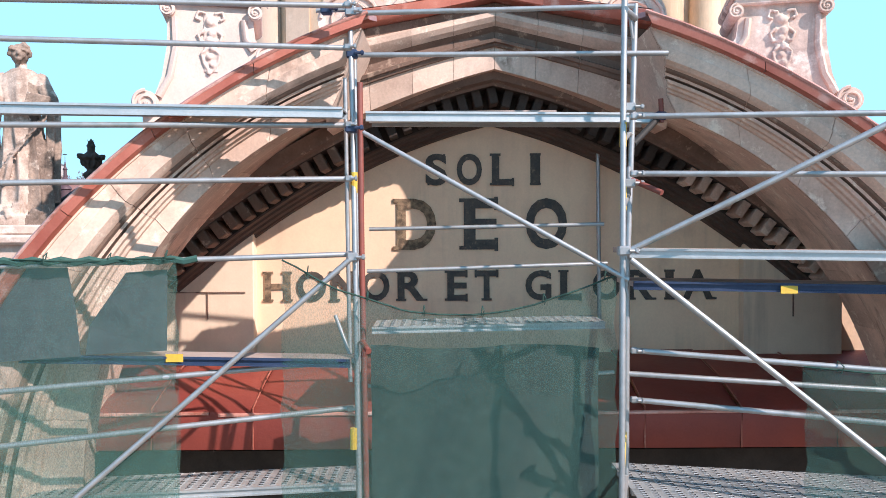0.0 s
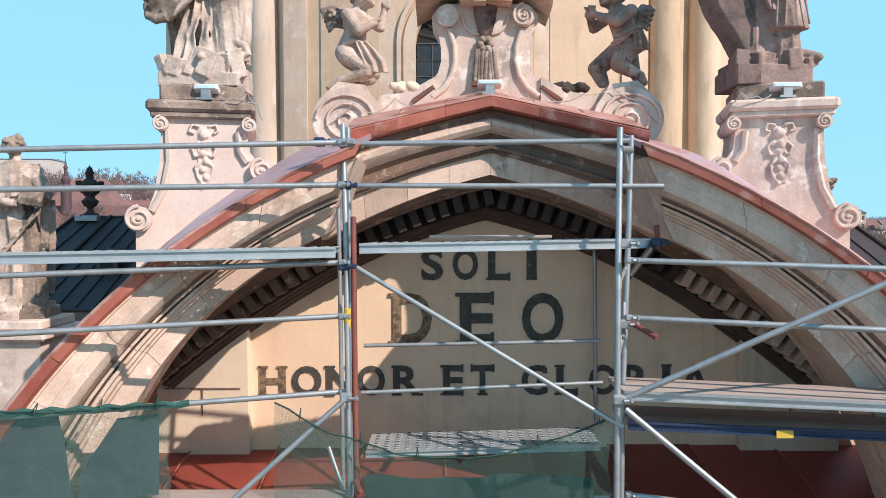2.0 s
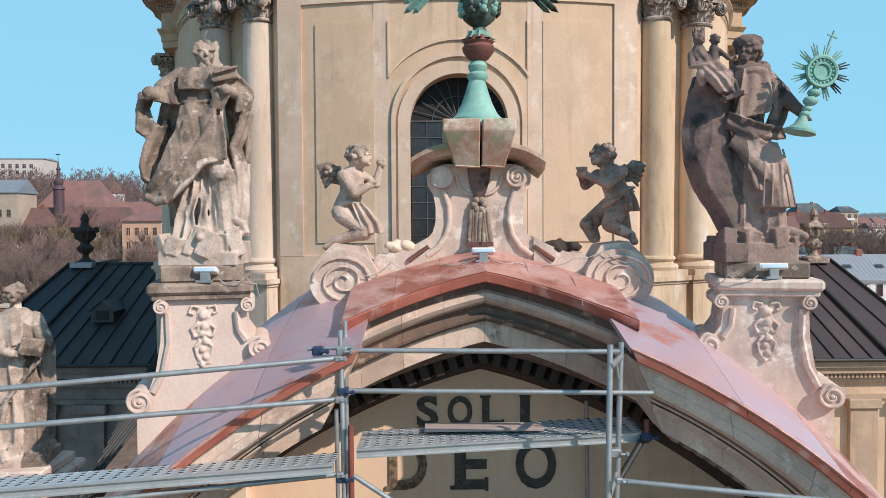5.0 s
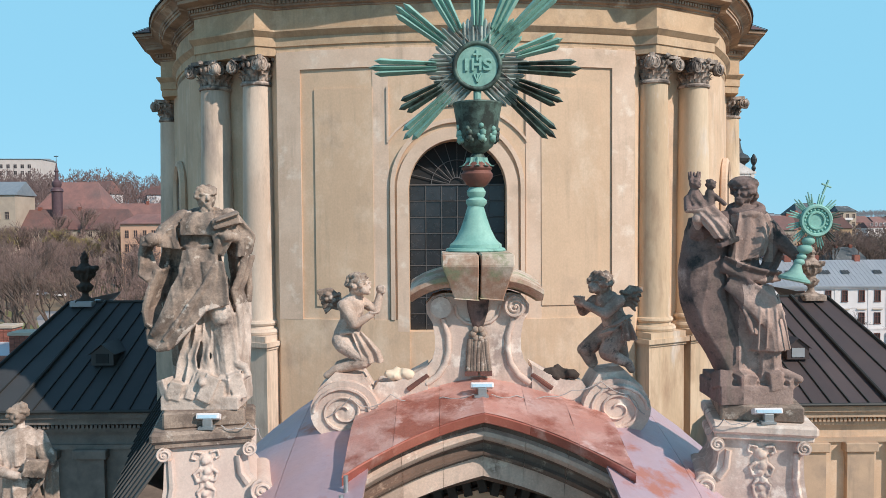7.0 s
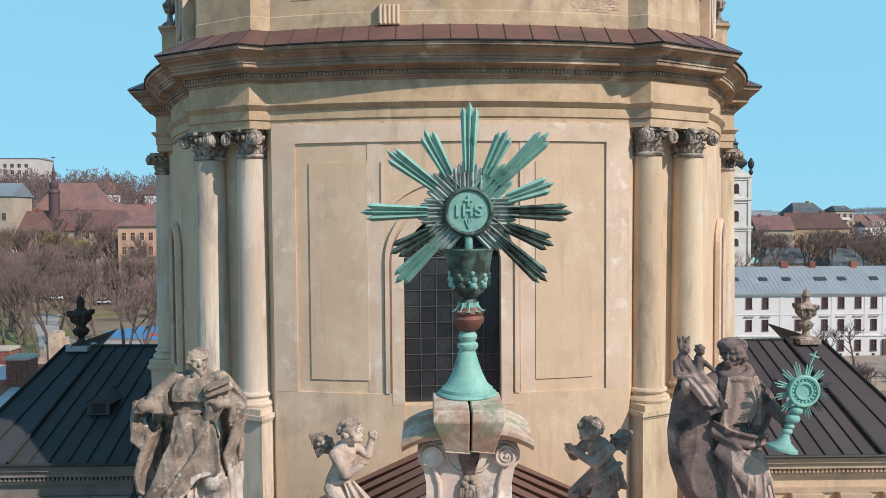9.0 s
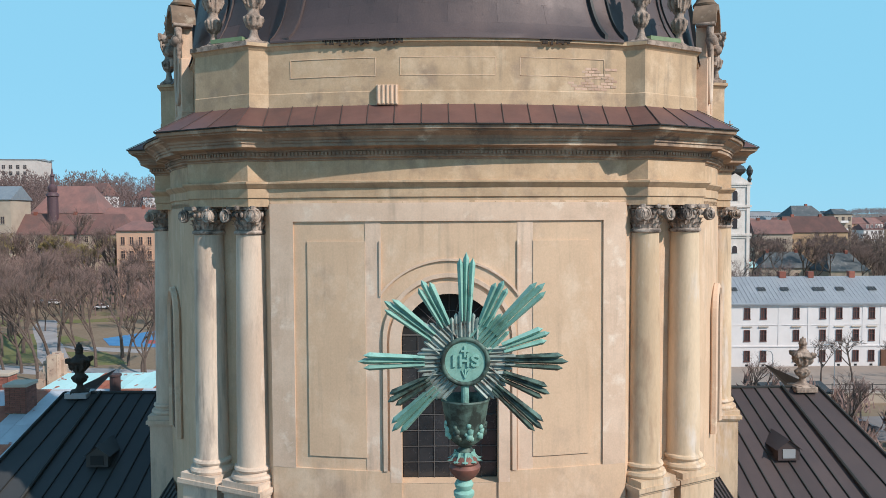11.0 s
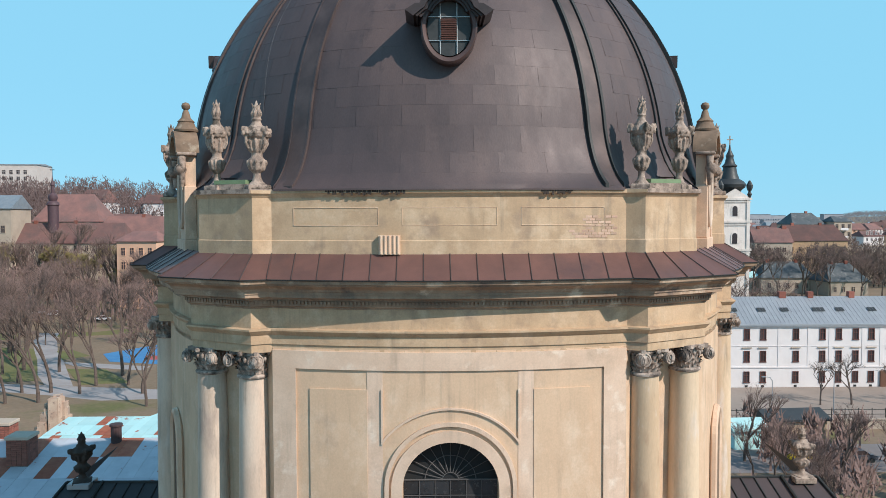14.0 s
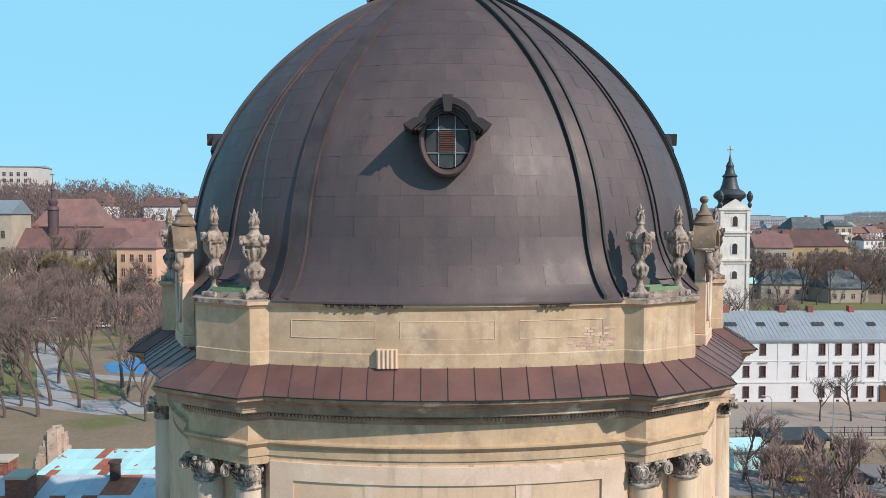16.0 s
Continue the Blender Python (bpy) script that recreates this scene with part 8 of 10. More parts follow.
def deck(x0, x1, a, b, z0, z1, width, boards=2, edge=0.07, material=None, edge_material=None):
    """Deck boards along a bay; a and b give the front edge's line in plan. Steel boards are punched with rows of holes."""
    y0, y1 = along(a, b, x0), along(a, b, x1)

    def at(u, d, lift=0.0):
        return (x0 + (x1 - x0) * u, y0 + (y1 - y0) * u + d, z0 + (z1 - z0) * u + lift)

    def plate(bm, u0, u1, d0, d1, lo, hi=0.0):
        top = [bm.verts.new(at(u, d, hi)) for u, d in ((u0, d0), (u1, d0), (u1, d1), (u0, d1))]
        low = [bm.verts.new(at(u, d, lo)) for u, d in ((u0, d0), (u1, d0), (u1, d1), (u0, d1))]
        bm.faces.new(top)
        bm.faces.new(low[::-1])
        for i in range(4):
            bm.faces.new((top[i], low[i], low[(i + 1) % 4], top[(i + 1) % 4]))

    for k in range(boards):
        d0, d1 = width * k / boards + 0.006, width * (k + 1) / boards - 0.006
        bm = bmesh.new()
        if material:
            plate(bm, 0, 1, d0, d1, -0.045)
        else:
            w = d1 - d0
            for j in range(5):
                c0, c1 = d0 + w * (j / 5 + 0.0), d0 + w * (j / 5 + 0.125)
                plate(bm, 0, 1, c0, c1, -0.008 if j else -0.05)
            plate(bm, 0, 1, d1 - 0.02, d1, -0.05)
            n = int((x1 - x0) / 0.10)
            for j in range(n):
                plate(bm, j / n, (j + 0.55) / n, d0, d1, -0.006, -0.001)
                # raised lips round the punched holes
                for i in range(5):
                    rows = []
                    for rad, lift in ((0.027, 0.0), (0.020, 0.006), (0.016, -0.012)):
                        rows.append([at((j + 0.775) / n + rad * 1.15 * math.cos(q) / (x1 - x0), d0 + w * (i / 5 + 0.1625) + rad * math.sin(q), lift) for q in (math.pi * k2 / 3 for k2 in range(6))])
                    first_new = len(bm.faces)
                    grid(bm, rows, close_v=True)
                    bm.faces.ensure_lookup_table()
                    for fc in bm.faces[first_new + 6:]:
                        fc.material_index = 1
        part("deck_board", bm, material or [DECK, HOLE], scaf)
    bm = bmesh.new()
    plate(bm, 0, 1, 0.0, 0.004, -edge, 0.004)
    plate(bm, 0, 1, -0.022, 0.004, -0.014, 0.005)
    plate(bm, 0, 1, -0.018, 0.004, -edge, -edge + 0.014)
    part("deck_edge", bm, edge_material or DECK, scaf)


deck(-5.2, -1.42, (-1.42, 6.50), (-5.2, 5.78), 19.36, 19.40, 0.32, 1, edge=0.085)
deck(-1.26, 1.44, (-1.26, 6.86), (1.44, 7.22), 19.42, 19.45, 0.60, edge=0.085)
deck(-1.26, 1.0, (-1.26, 7.30), (1.0, 7.46), 17.44, 17.46, 0.62, edge=0.06)
deck(1.0, 5.6, (1.0, 6.18), (5.6, 5.7), 16.17, 16.05, 1.0, 4, 0.05)
deck(-4.9, -1.36, (-1.36, 6.80), (-4.9, 6.2), 16.16, 16.12, 0.50, 2, 0.07)
deck(0.98, 5.6, (0.98, 6.42), (5.6, 5.6), 18.20, 18.14, 0.62, 3, 0.075, PLANK)
deck(1.04, 5.6, (1.04, 6.52), (5.6, 5.9), 17.92, 17.86, 0.62, 3, 0.07, PLANK, BLUE)
deck(-5.2, -1.36, (-1.36, 6.42), (-5.2, 6.05), 17.42, 17.28, 0.30, 1, 0.065, PLANK, BLUE)
for x, a, b, z in ((2.28, (1.04, 6.52), (5.6, 5.9), 17.87), (-2.78, (-1.36, 6.42), (-5.2, 6.05), 17.34)):
    bm = bmesh.new()
    y = along(a, b, x)
    box(bm, x - 0.07, x + 0.07, y - 0.028, y - 0.018, z - 0.045, z + 0.02)
    part("tape", bm, YELLOW, scaf)
plank = bmesh.new()
box(plank, -0.65, 0.50, 7.25, 7.48, 19.46, 19.49, bevel=0.005)
tagged(part("loose_plank", plank, PLANK), "grey loose wooden plank lying on the deck", "plank")

# ---- green netting ----
NET = bpy.data.materials.new("green_debris_net")
NET.use_nodes = True
n_, l_ = NET.node_tree.nodes, NET.node_tree.links
tr, df, mixs = n_.new("ShaderNodeBsdfTransparent"), n_.new("ShaderNodeBsdfDiffuse"), n_.new("ShaderNodeMixShader")
df.inputs[0].default_value = (0.060, 0.140, 0.122, 1)
tl = n_.new("ShaderNodeBsdfTranslucent")
tl.inputs[0].default_value = (0.062, 0.160, 0.135, 1)
ad = n_.new("ShaderNodeAddShader")
l_.new(df.outputs[0], ad.inputs[0])
l_.new(tl.outputs[0], ad.inputs[1])
g_ = n_.new("ShaderNodeNewGeometry")
nz = n_.new("ShaderNodeTexNoise")
nz.inputs["Scale"].default_value, nz.inputs["Detail"].default_value = 130.0, 3.0
mp_ = n_.new("ShaderNodeMapping")
mp_.inputs["Scale"].default_value = (1.0, 1.0, 0.45)
l_.new(g_.outputs["Position"], mp_.inputs[0])
l_.new(mp_.outputs[0], nz.inputs["Vector"])
rg = n_.new("ShaderNodeMapRange")
rg.inputs[1].default_value, rg.inputs[2].default_value, rg.inputs[3].default_value, rg.inputs[4].default_value = 0.35, 0.65, 0.18, 0.46
l_.new(nz.outputs[0], rg.inputs[0])
l_.new(rg.outputs[0], mixs.inputs[0])
l_.new(tr.outputs[0], mixs.inputs[1])
l_.new(ad.outputs[0], mixs.inputs[2])
l_.new(mixs.outputs[0], n_["Material Output"].inputs[0])


ROPE = mat("dark_green_rope", (0.025, 0.075, 0.06), None, 0.9, grain=0.2)


def net(x0, x1, front, top, z1, label):
    bm = bmesh.new()
    nx, nz_ = 28, 14
    rows = []
    for i in range(nx + 1):
        x = x0 + (x1 - x0) * i / nx
        zt = top(x)
        rows.append([(x + 0.02 * math.sin(4 * j + i), front(x) - 0.05 + 0.025 * math.sin(x * 9 + j * 0.4) + 0.015 * math.sin(x * 23 + j), zt + (z1 - zt) * j / nz_) for j in range(nz_ + 1)])
    grid(bm, rows)
    th = thing("debris_net", label, "netting", "scaffold nets")
    part("mesh_sheet", bm, NET, th, smooth=180)
    bm = bmesh.new()
    pipe(bm, [Vector(r[0]) + Vector((0, -0.004, 0)) for r in rows], 0.008, 5)
    part("hem_rope", bm, ROPE, th, "dark green hem rope")
    for i in range(2, nx, 5):
        bm = bmesh.new()
        q = Vector(rows[i][0])
        pipe(bm, [q + Vector((0, -0.01, -0.03)), q + Vector((0.01, -0.03, 0.03)), q + Vector((0.0, 0.05, 0.06)), q + Vector((-0.01, 0.03, -0.02))], 0.005, 4)
        part("tie", bm, ROPE, th)
    return th


net(-5.1, -2.76, lambda x: along(WA, WB, x), lambda x: 18.14 + 0.01 * math.sin(6 * x), 15.2, "green debris net hung along the scaffold rail")
net(-1.92, 0.86, lambda x: 6.42, lambda x: 18.14 - 0.40 * math.sin(math.pi * min(1, max(0, (x + 1.95) / 2.75))) ** 0.9 - 0.06 * (x + 1.9), 15.2, "sagging green debris net tied between two uprights")
net(2.25, 5.4, lambda x: along(EA, EB, x), lambda x: 17.28 - 0.05 * (x - 2.2), 15.2, "green debris net hung over the lower rail")
bm = bmesh.new()
pipe(bm, [(x, along(WA, WB, x) - 0.02, 18.13 + 0.012 * math.sin(31 * x)) for x in (-4.6 + 0.1 * k for k in range(21))], 0.03, 6)
tagged(part("net_roll", bm, mat("rolled_net", (0.03, 0.10, 0.085), None, 0.9, grain=0.2)), "dark green rolled net edge tied to the rail", "netting")

# dark doubled sheeting behind the net's torn corner
TARP = mat("dark_doubled_net", (0.055, 0.066, 0.078), (0.075, 0.088, 0.10), 0.9, scale=8.0, grain=0.3, grain_scale=90)
bm = bmesh.new()
for o in ([(-4.7, 18.06), (-3.60, 18.08), (-3.55, 17.78), (-3.50, 17.36), (-4.7, 17.32)], [(-3.47, 17.37), (-3.45, 17.60), (-3.30, 17.82), (-3.16, 18.03), (-2.86, 18.05), (-2.86, 17.38)]):
    bm.faces.new([bm.verts.new((x, along(WA, WB, x) + 0.06 + 0.02 * math.sin(7 * x + 5 * z), z)) for x, z in o])
# dark sheet added behind the middle net, partly in place of the wall's shade
SHEETING = mat("dark_green_doubled_net", (0.020, 0.034, 0.033), (0.034, 0.050, 0.048), 0.9, scale=7.0, grain=0.35, grain_scale=80)
for x0, x1, y, top, label in ((-1.24, 0.84, 7.0, 17.30, "dark green sheet added under the middle deck, partly standing in for shade"),):
    bm2 = bmesh.new()
    grid(bm2, [[(x0 + (x1 - x0) * k / 14, y + 0.03 * math.sin(1.7 * k + 2 * j), 15.2 + (top - 15.2 - 0.02 * math.sin(0.6 * k + x0)) * j / 6) for k in range(15)] for j in range(7)])
    tagged(part("tarpaulin", bm2, SHEETING, smooth=180), label, "tarpaulin")
# extra net layer, added to darken sunlit stone that should lie in shadow
bm2 = bmesh.new()
grid(bm2, [[(-5.0 + 2.2 * k / 14, along(WA, WB, -5.0 + 2.2 * k / 14) + 0.14 + 0.03 * math.sin(1.7 * k + 2 * j), 15.2 + (1.9 + 0.06 * math.sin(1.9 * k)) * j / 6) for k in range(15)] for j in range(7)])
tagged(part("debris_net", bm2, NET, smooth=180), "added green net layer standing in for shade below the blue plank", "netting")
tagged(part("tarpaulin", bm, TARP), "dark doubled sheeting tied below the rail with a torn corner", "tarpaulin")

# ---- side roofs of the church ----
def seam_roof(parent, a, b, c, d, n, material, seam_material, h=0.05):
    """Sheets between standing seams over the quad a b (ridge) c d (eave), with seams from ridge to eave."""
    a, b, c, d = (Vector(p) for p in (a, b, c, d))
    up = (b - a).cross(d - a).normalized()
    if up.z < 0:
        up = -up
    for k in range(n):
        p, q = a.lerp(b, k / n), a.lerp(b, (k + 1) / n)
        r, s_ = d.lerp(c, (k + 1) / n), d.lerp(c, k / n)
        part("sheet", sheet_quad(p, q, r, s_, 0.02), material, parent)
        bm = bmesh.new()
        w = (q - p).normalized() * 0.018
        e = [[p - w, p - w + up * h, p + w + up * h, p + w], [s_ - w, s_ - w + up * h, s_ + w + up * h, s_ + w]]
        vs = grid(bm, e, close_v=True)
        bm.faces.new(vs[0])
        bm.faces.new(vs[1])
        part("seam", bm, seam_material, parent)


# west aisle stone: soot, and mostly shade, put into one dark colour
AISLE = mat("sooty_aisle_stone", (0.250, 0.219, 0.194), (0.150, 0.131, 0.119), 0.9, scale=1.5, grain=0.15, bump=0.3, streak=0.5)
for s in (-1, 1):
    # one roof in two colours: the west painted as shaded, the east as sunlit
    m_, lab = (TIN, "graphite standing seam hip roof of the side aisle, shade put into its colour") if s < 0 else (TIN_BROWN, "brown-grey standing seam hip roof of the side aisle, toned as sunlit")
    rf = thing("aisle_roof", lab, "roof", kind="structure")
    R0, R1 = (s * 14.55, 29.3, 20.0), (s * 8.4, 29.3, 19.95)
    E0, E1 = (s * 16.2, 24.45, 16.98), (s * 11.3, 24.45, 16.98)
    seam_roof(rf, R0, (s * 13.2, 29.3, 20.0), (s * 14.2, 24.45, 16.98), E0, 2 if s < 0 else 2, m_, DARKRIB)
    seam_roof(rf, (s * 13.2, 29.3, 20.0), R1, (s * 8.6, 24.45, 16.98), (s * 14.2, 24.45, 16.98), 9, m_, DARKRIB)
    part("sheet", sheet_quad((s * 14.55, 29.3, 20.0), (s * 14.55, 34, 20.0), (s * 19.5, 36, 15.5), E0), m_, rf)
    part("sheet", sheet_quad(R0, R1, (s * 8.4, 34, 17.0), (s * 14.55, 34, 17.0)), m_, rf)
    bm = bmesh.new()
    rod(bm, (s * 14.6, 29.25, 20.03), (s * 16.25, 24.4, 17.02), 0.05, seg=6)
    rod(bm, (s * 14.6, 29.3, 20.03), (s * 8.4, 29.3, 20.0), 0.05, seg=6)
    rod(bm, (s * 13.2, 29.28, 20.06), (s * 14.2, 24.4, 17.06), 0.06, seg=6)
    part("ridge_roll", bm, DARKRIB, rf)
    bm = bmesh.new()
    m = pose(s * 14.0, 29.3, 19.86)
    box(bm, -0.42, 0.42, -0.42, 0.42, 0, 0.22, m, 0.02)
    part("urn_base", bm, ZINC if s < 0 else URN, rf)
    # hatch dormer
    bm = bmesh.new()
    hx, hy, hz = s * 12.0, 26.45, 18.15
    prism(bm, [(hx - 0.38, hz), (hx + 0.38, hz), (hx + 0.38, hz + 0.42), (hx, hz + 0.70), (hx - 0.38, hz + 0.42)], hy - 0.35, hy + 1.0)
    hatch = part("hatch", bm, m_, rf)
    bm = bmesh.new()
    box(bm, hx - 0.22, hx + 0.22, hy - 0.37, hy - 0.34, hz + 0.08, hz + 0.40)
    part("pane", bm, HOLE if s < 0 else ZINC, hatch)
    for e in (-1, 1):
        part("flap", sheet_quad((hx, hy - 0.42, hz + 0.74), (hx, hy + 1.1, hz + 0.74), (hx + e * 0.46, hy + 1.1, hz + 0.38), (hx + e * 0.46, hy - 0.42, hz + 0.38)), m_, hatch)
    bm = bmesh.new()
    rod(bm, (s * 8.5, 24.38, 16.98), (s * 16.3, 24.38, 16.98), 0.06, seg=8)
    part("gutter", bm, DARKRIB, rf)
    # lower roof towards the front
    lo = thing("lower_roof", "dark standing seam roof stepping down beside the drum" if s < 0 else "brown standing seam roof stepping down beside the drum", "roof", kind="structure")
    seam_roof(lo, (s * 6.3, 18.3, 18.4), (s * 9.0, 24.9, 18.3), (s * 10.1, 24.4, 16.4), (s * 7.7, 15.2, 16.0), 14, m_, DARKRIB)
    # walls of the aisle with cornice and pilasters
    bm = bmesh.new()
    box(bm, *sorted((s * 8.0, s * 15.6)), 25.0, 36.0, 0, 16.6)
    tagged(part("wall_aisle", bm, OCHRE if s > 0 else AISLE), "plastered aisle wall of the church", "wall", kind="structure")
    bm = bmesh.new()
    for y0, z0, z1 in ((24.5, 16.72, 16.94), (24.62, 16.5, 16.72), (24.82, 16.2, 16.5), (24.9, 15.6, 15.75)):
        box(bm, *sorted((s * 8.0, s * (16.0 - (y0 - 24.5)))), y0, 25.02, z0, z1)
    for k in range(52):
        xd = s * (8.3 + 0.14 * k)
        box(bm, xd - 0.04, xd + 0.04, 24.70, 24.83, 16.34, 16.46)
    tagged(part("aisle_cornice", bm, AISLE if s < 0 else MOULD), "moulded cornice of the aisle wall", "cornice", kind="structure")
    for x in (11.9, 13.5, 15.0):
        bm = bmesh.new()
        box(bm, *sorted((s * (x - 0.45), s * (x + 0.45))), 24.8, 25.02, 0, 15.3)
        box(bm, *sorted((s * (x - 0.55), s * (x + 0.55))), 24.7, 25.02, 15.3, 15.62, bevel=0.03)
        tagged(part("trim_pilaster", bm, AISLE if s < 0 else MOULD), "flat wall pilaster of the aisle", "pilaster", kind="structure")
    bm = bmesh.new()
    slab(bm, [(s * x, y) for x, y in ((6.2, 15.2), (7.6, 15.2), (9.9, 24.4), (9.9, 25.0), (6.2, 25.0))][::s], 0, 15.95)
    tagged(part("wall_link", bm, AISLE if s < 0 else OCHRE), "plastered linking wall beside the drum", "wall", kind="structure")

# ---- houses ----
win_me = {}


def window_mesh(w, h, glass, fr):
    key = (w, h, glass.name, fr.name)
    if key not in win_me:
        b1 = bmesh.new()
        box(b1, -w / 2, w / 2, 0, 0.08, 0, h)
        m1 = bpy.data.meshes.new("pane")
        b1.to_mesh(m1)
        b1.free()
        m1.materials.append(glass)
        b2 = bmesh.new()
        for x0, x1, z0, z1 in ((-w / 2 - 0.12, -w / 2, -0.1, h + 0.1), (w / 2, w / 2 + 0.12, -0.1, h + 0.1), (-w / 2, w / 2, h, h + 0.1), (-w / 2 - 0.2, w / 2 + 0.2, -0.16, 0.0), (-0.05, 0.05, 0, h), (-w / 2, w / 2, h * 0.62, h * 0.62 + 0.07)):
            box(b2, x0, x1, -0.12 if x1 - x0 > 0.15 or x0 < -0.1 or x1 > 0.1 else -0.04, 0.05, z0, z1)
        m2 = bpy.data.meshes.new("window_frame")
        b2.to_mesh(m2)
        b2.free()
        m2.materials.append(fr)
        win_me[key] = (m1, m2)
    return win_me[key]


def house(name, label, x, y, w, d, h, rh, rot, wall, roof_m, xs=(), zs=(), ww=1.0, wh=1.9, z=None, hip=0.0, chim=(), group="", fr=None):
    z = ground_z(x, y) if z is None else z
    th = thing(name, label, "building", group)
    m = pose(x, y, z, 0, 0, rot)
    bm = bmesh.new()
    box(bm, -w / 2, w / 2, 0, d, -4.0, h, m)
    part("wall", bm, wall, th)
    bm = bmesh.new()
    o = 0.5
    a = [m @ Vector(p) for p in ((-w / 2 - o, -o, h), (w / 2 + o, -o, h), (w / 2 + o, d + o, h), (-w / 2 - o, d + o, h))]
    r = [m @ Vector(p) for p in ((-w / 2 - o + hip, d / 2, h + rh), (w / 2 + o - hip, d / 2, h + rh))]
    va, vr = [bm.verts.new(p) for p in a], [bm.verts.new(p) for p in r]
    vb = [bm.verts.new(p - Vector((0, 0, 0.25))) for p in a]
    for f in ((va[0], va[1], vr[1], vr[0]), (va[2], va[3], vr[0], vr[1]), (va[1], va[2], vr[1]), (va[3], va[0], vr[0])):
        bm.faces.new(f)
    for i in range(4):
        bm.faces.new((va[i], vb[i], vb[(i + 1) % 4], va[(i + 1) % 4]))
    bm.faces.new(vb)
    rf = part("roof", bm, roof_m, th)
    m1, m2 = window_mesh(ww, wh, DARKWIN, fr or wall)
    for zz in zs:
        for xx in xs:
            wo = mesh_part("window", m1, th, m @ pose(xx, -0.02, zz))
            mesh_part("window_frame", m2, wo)
    for cx, cw in chim:
        bm = bmesh.new()
        box(bm, cx - cw / 2, cx + cw / 2, d / 2 - 0.5, d / 2 + 0.5, h + rh - 1.2, h + rh + 0.9, m)
        part("chimney", bm, BRICK, rf)
    return th, m, rf


# the long white house
WX = [54.8, 57.7, 63.5, 68.2, 71.1, 74.1, 76.9, 80.5, 83.5, 87.0, 90.0]
white, wm, wroof = house("white_house", "long white three-storey house with a blue-grey zinc roof", 72, 132.7, 46, 13, 11.2, 4.2, 0, WHITEWALL, ZINC, [x - 72 for x in WX], (0.95, 4.6, 8.5), 0.8, 1.8, 0.0, 0, [(-19.5, 3.0), (-8.2, 1.2), (-3.0, 1.0), (4.6, 1.0), (12, 1.0)], fr=mat("red_brown_window_frame", (0.15, 0.06, 0.05), (0.11, 0.05, 0.042), 0.7))
for z0, z1, dp in ((3.45, 3.7, 0.12), (10.75, 11.15, 0.35), (7.3, 7.4, 0.08)):
    bm = bmesh.new()
    box(bm, -23.1, 23.1, -dp, 0, z0, z1, wm)
    part("string_course", bm, WHITEWALL, white)
for k in range(len(WX) - 1):
    if WX[k + 1] - WX[k] > 3.2 or k % 2:
        bm = bmesh.new()
        c = (WX[k] + WX[k + 1]) / 2 - 72
        box(bm, c - 0.3, c + 0.3, -0.06, 0, 3.7, 10.75, wm)
        part("pilaster", bm, WHITEWALL, white)
for x in WX:
    bm = bmesh.new()
    box(bm, x - 72 - 0.85, x - 72 + 0.85, -0.22, 0.0, 6.95, 7.12, wm)
    part("window_hood", bm, CREAMWALL, white)
    bm = bmesh.new()
    box(bm, x - 72 - 0.25, x - 72 + 0.25, -0.03, 0.02, 0.05, 0.4, wm)
    part("cellar_vent", bm, HOLE, white)
bm = bmesh.new()
for k in range(60):
    x = -22.8 + 0.77 * k
    rod(bm, wm @ Vector((x, -0.45, 11.28)), wm @ Vector((x, 6.5, 15.44)), 0.022, seg=4)
part("roof_seams", bm, ZINC, wroof)
for k in range(7):
    bm = bmesh.new()
    x = -20.0 + 5.0 * k + (0.8 if k % 2 else 0)
    w_ = 1.5 if k % 3 else 2.2
    for j in (0, 1, 2):
        a = [wm @ Vector(p) for p in ((x + w_ * j / 3, 2.5, 13.19), (x + w_ * (j + 0.92) / 3, 2.5, 13.19), (x + w_ * (j + 0.92) / 3, 3.4, 13.73), (x + w_ * j / 3, 3.4, 13.73))]
        bm.faces.new([bm.verts.new(p) for p in a])
    part("skylight", bm, TIN, wroof)
bm = bmesh.new()
box(bm, 78.5 - 72, 79.6 - 72, -0.3, 0.05, 0.0, 2.9, wm)
part("door", bm, mat("brown_house_door", (0.16, 0.08, 0.05), None, 0.6), white)

# church tower and nave behind it
tw = thing("church_tower", "slim white church tower with a black onion spire and a cross", "church tower")
TX, TY = 74.4, 188.0
bm = bmesh.new()
box(bm, TX - 3.7, TX + 3.7, TY, TY + 7.4, 0, 34.3)
for z in (21.6, 28.6, 34.2):
    box(bm, TX - 4.1, TX + 4.1, TY - 0.4, TY + 7.8, z, z + 0.55)
for x in (-3.3, 3.3):
    box(bm, TX + x - 0.4, TX + x + 0.4, TY - 0.25, TY, 0, 34.2)
prism(bm, [(TX - 3.8, 34.7), (TX + 3.8, 34.7), (TX, 37.0)], TY - 0.2, TY + 0.4)
for z in (21.0, 27.9, 33.6):
    box(bm, TX - 3.95, TX + 3.95, TY - 0.22, TY + 7.6, z, z + 0.25)
TOWERWALL = mat("weathered_white_tower_plaster", (0.74, 0.70, 0.655), (0.64, 0.60, 0.55), 0.9, scale=0.35, stain=(0.48, 0.43, 0.385), stain_at=(0.56, 0.75), stain_scale=0.4, grain=0.08, grain_scale=6, streak=0.6)
part("wall", bm, TOWERWALL, tw)
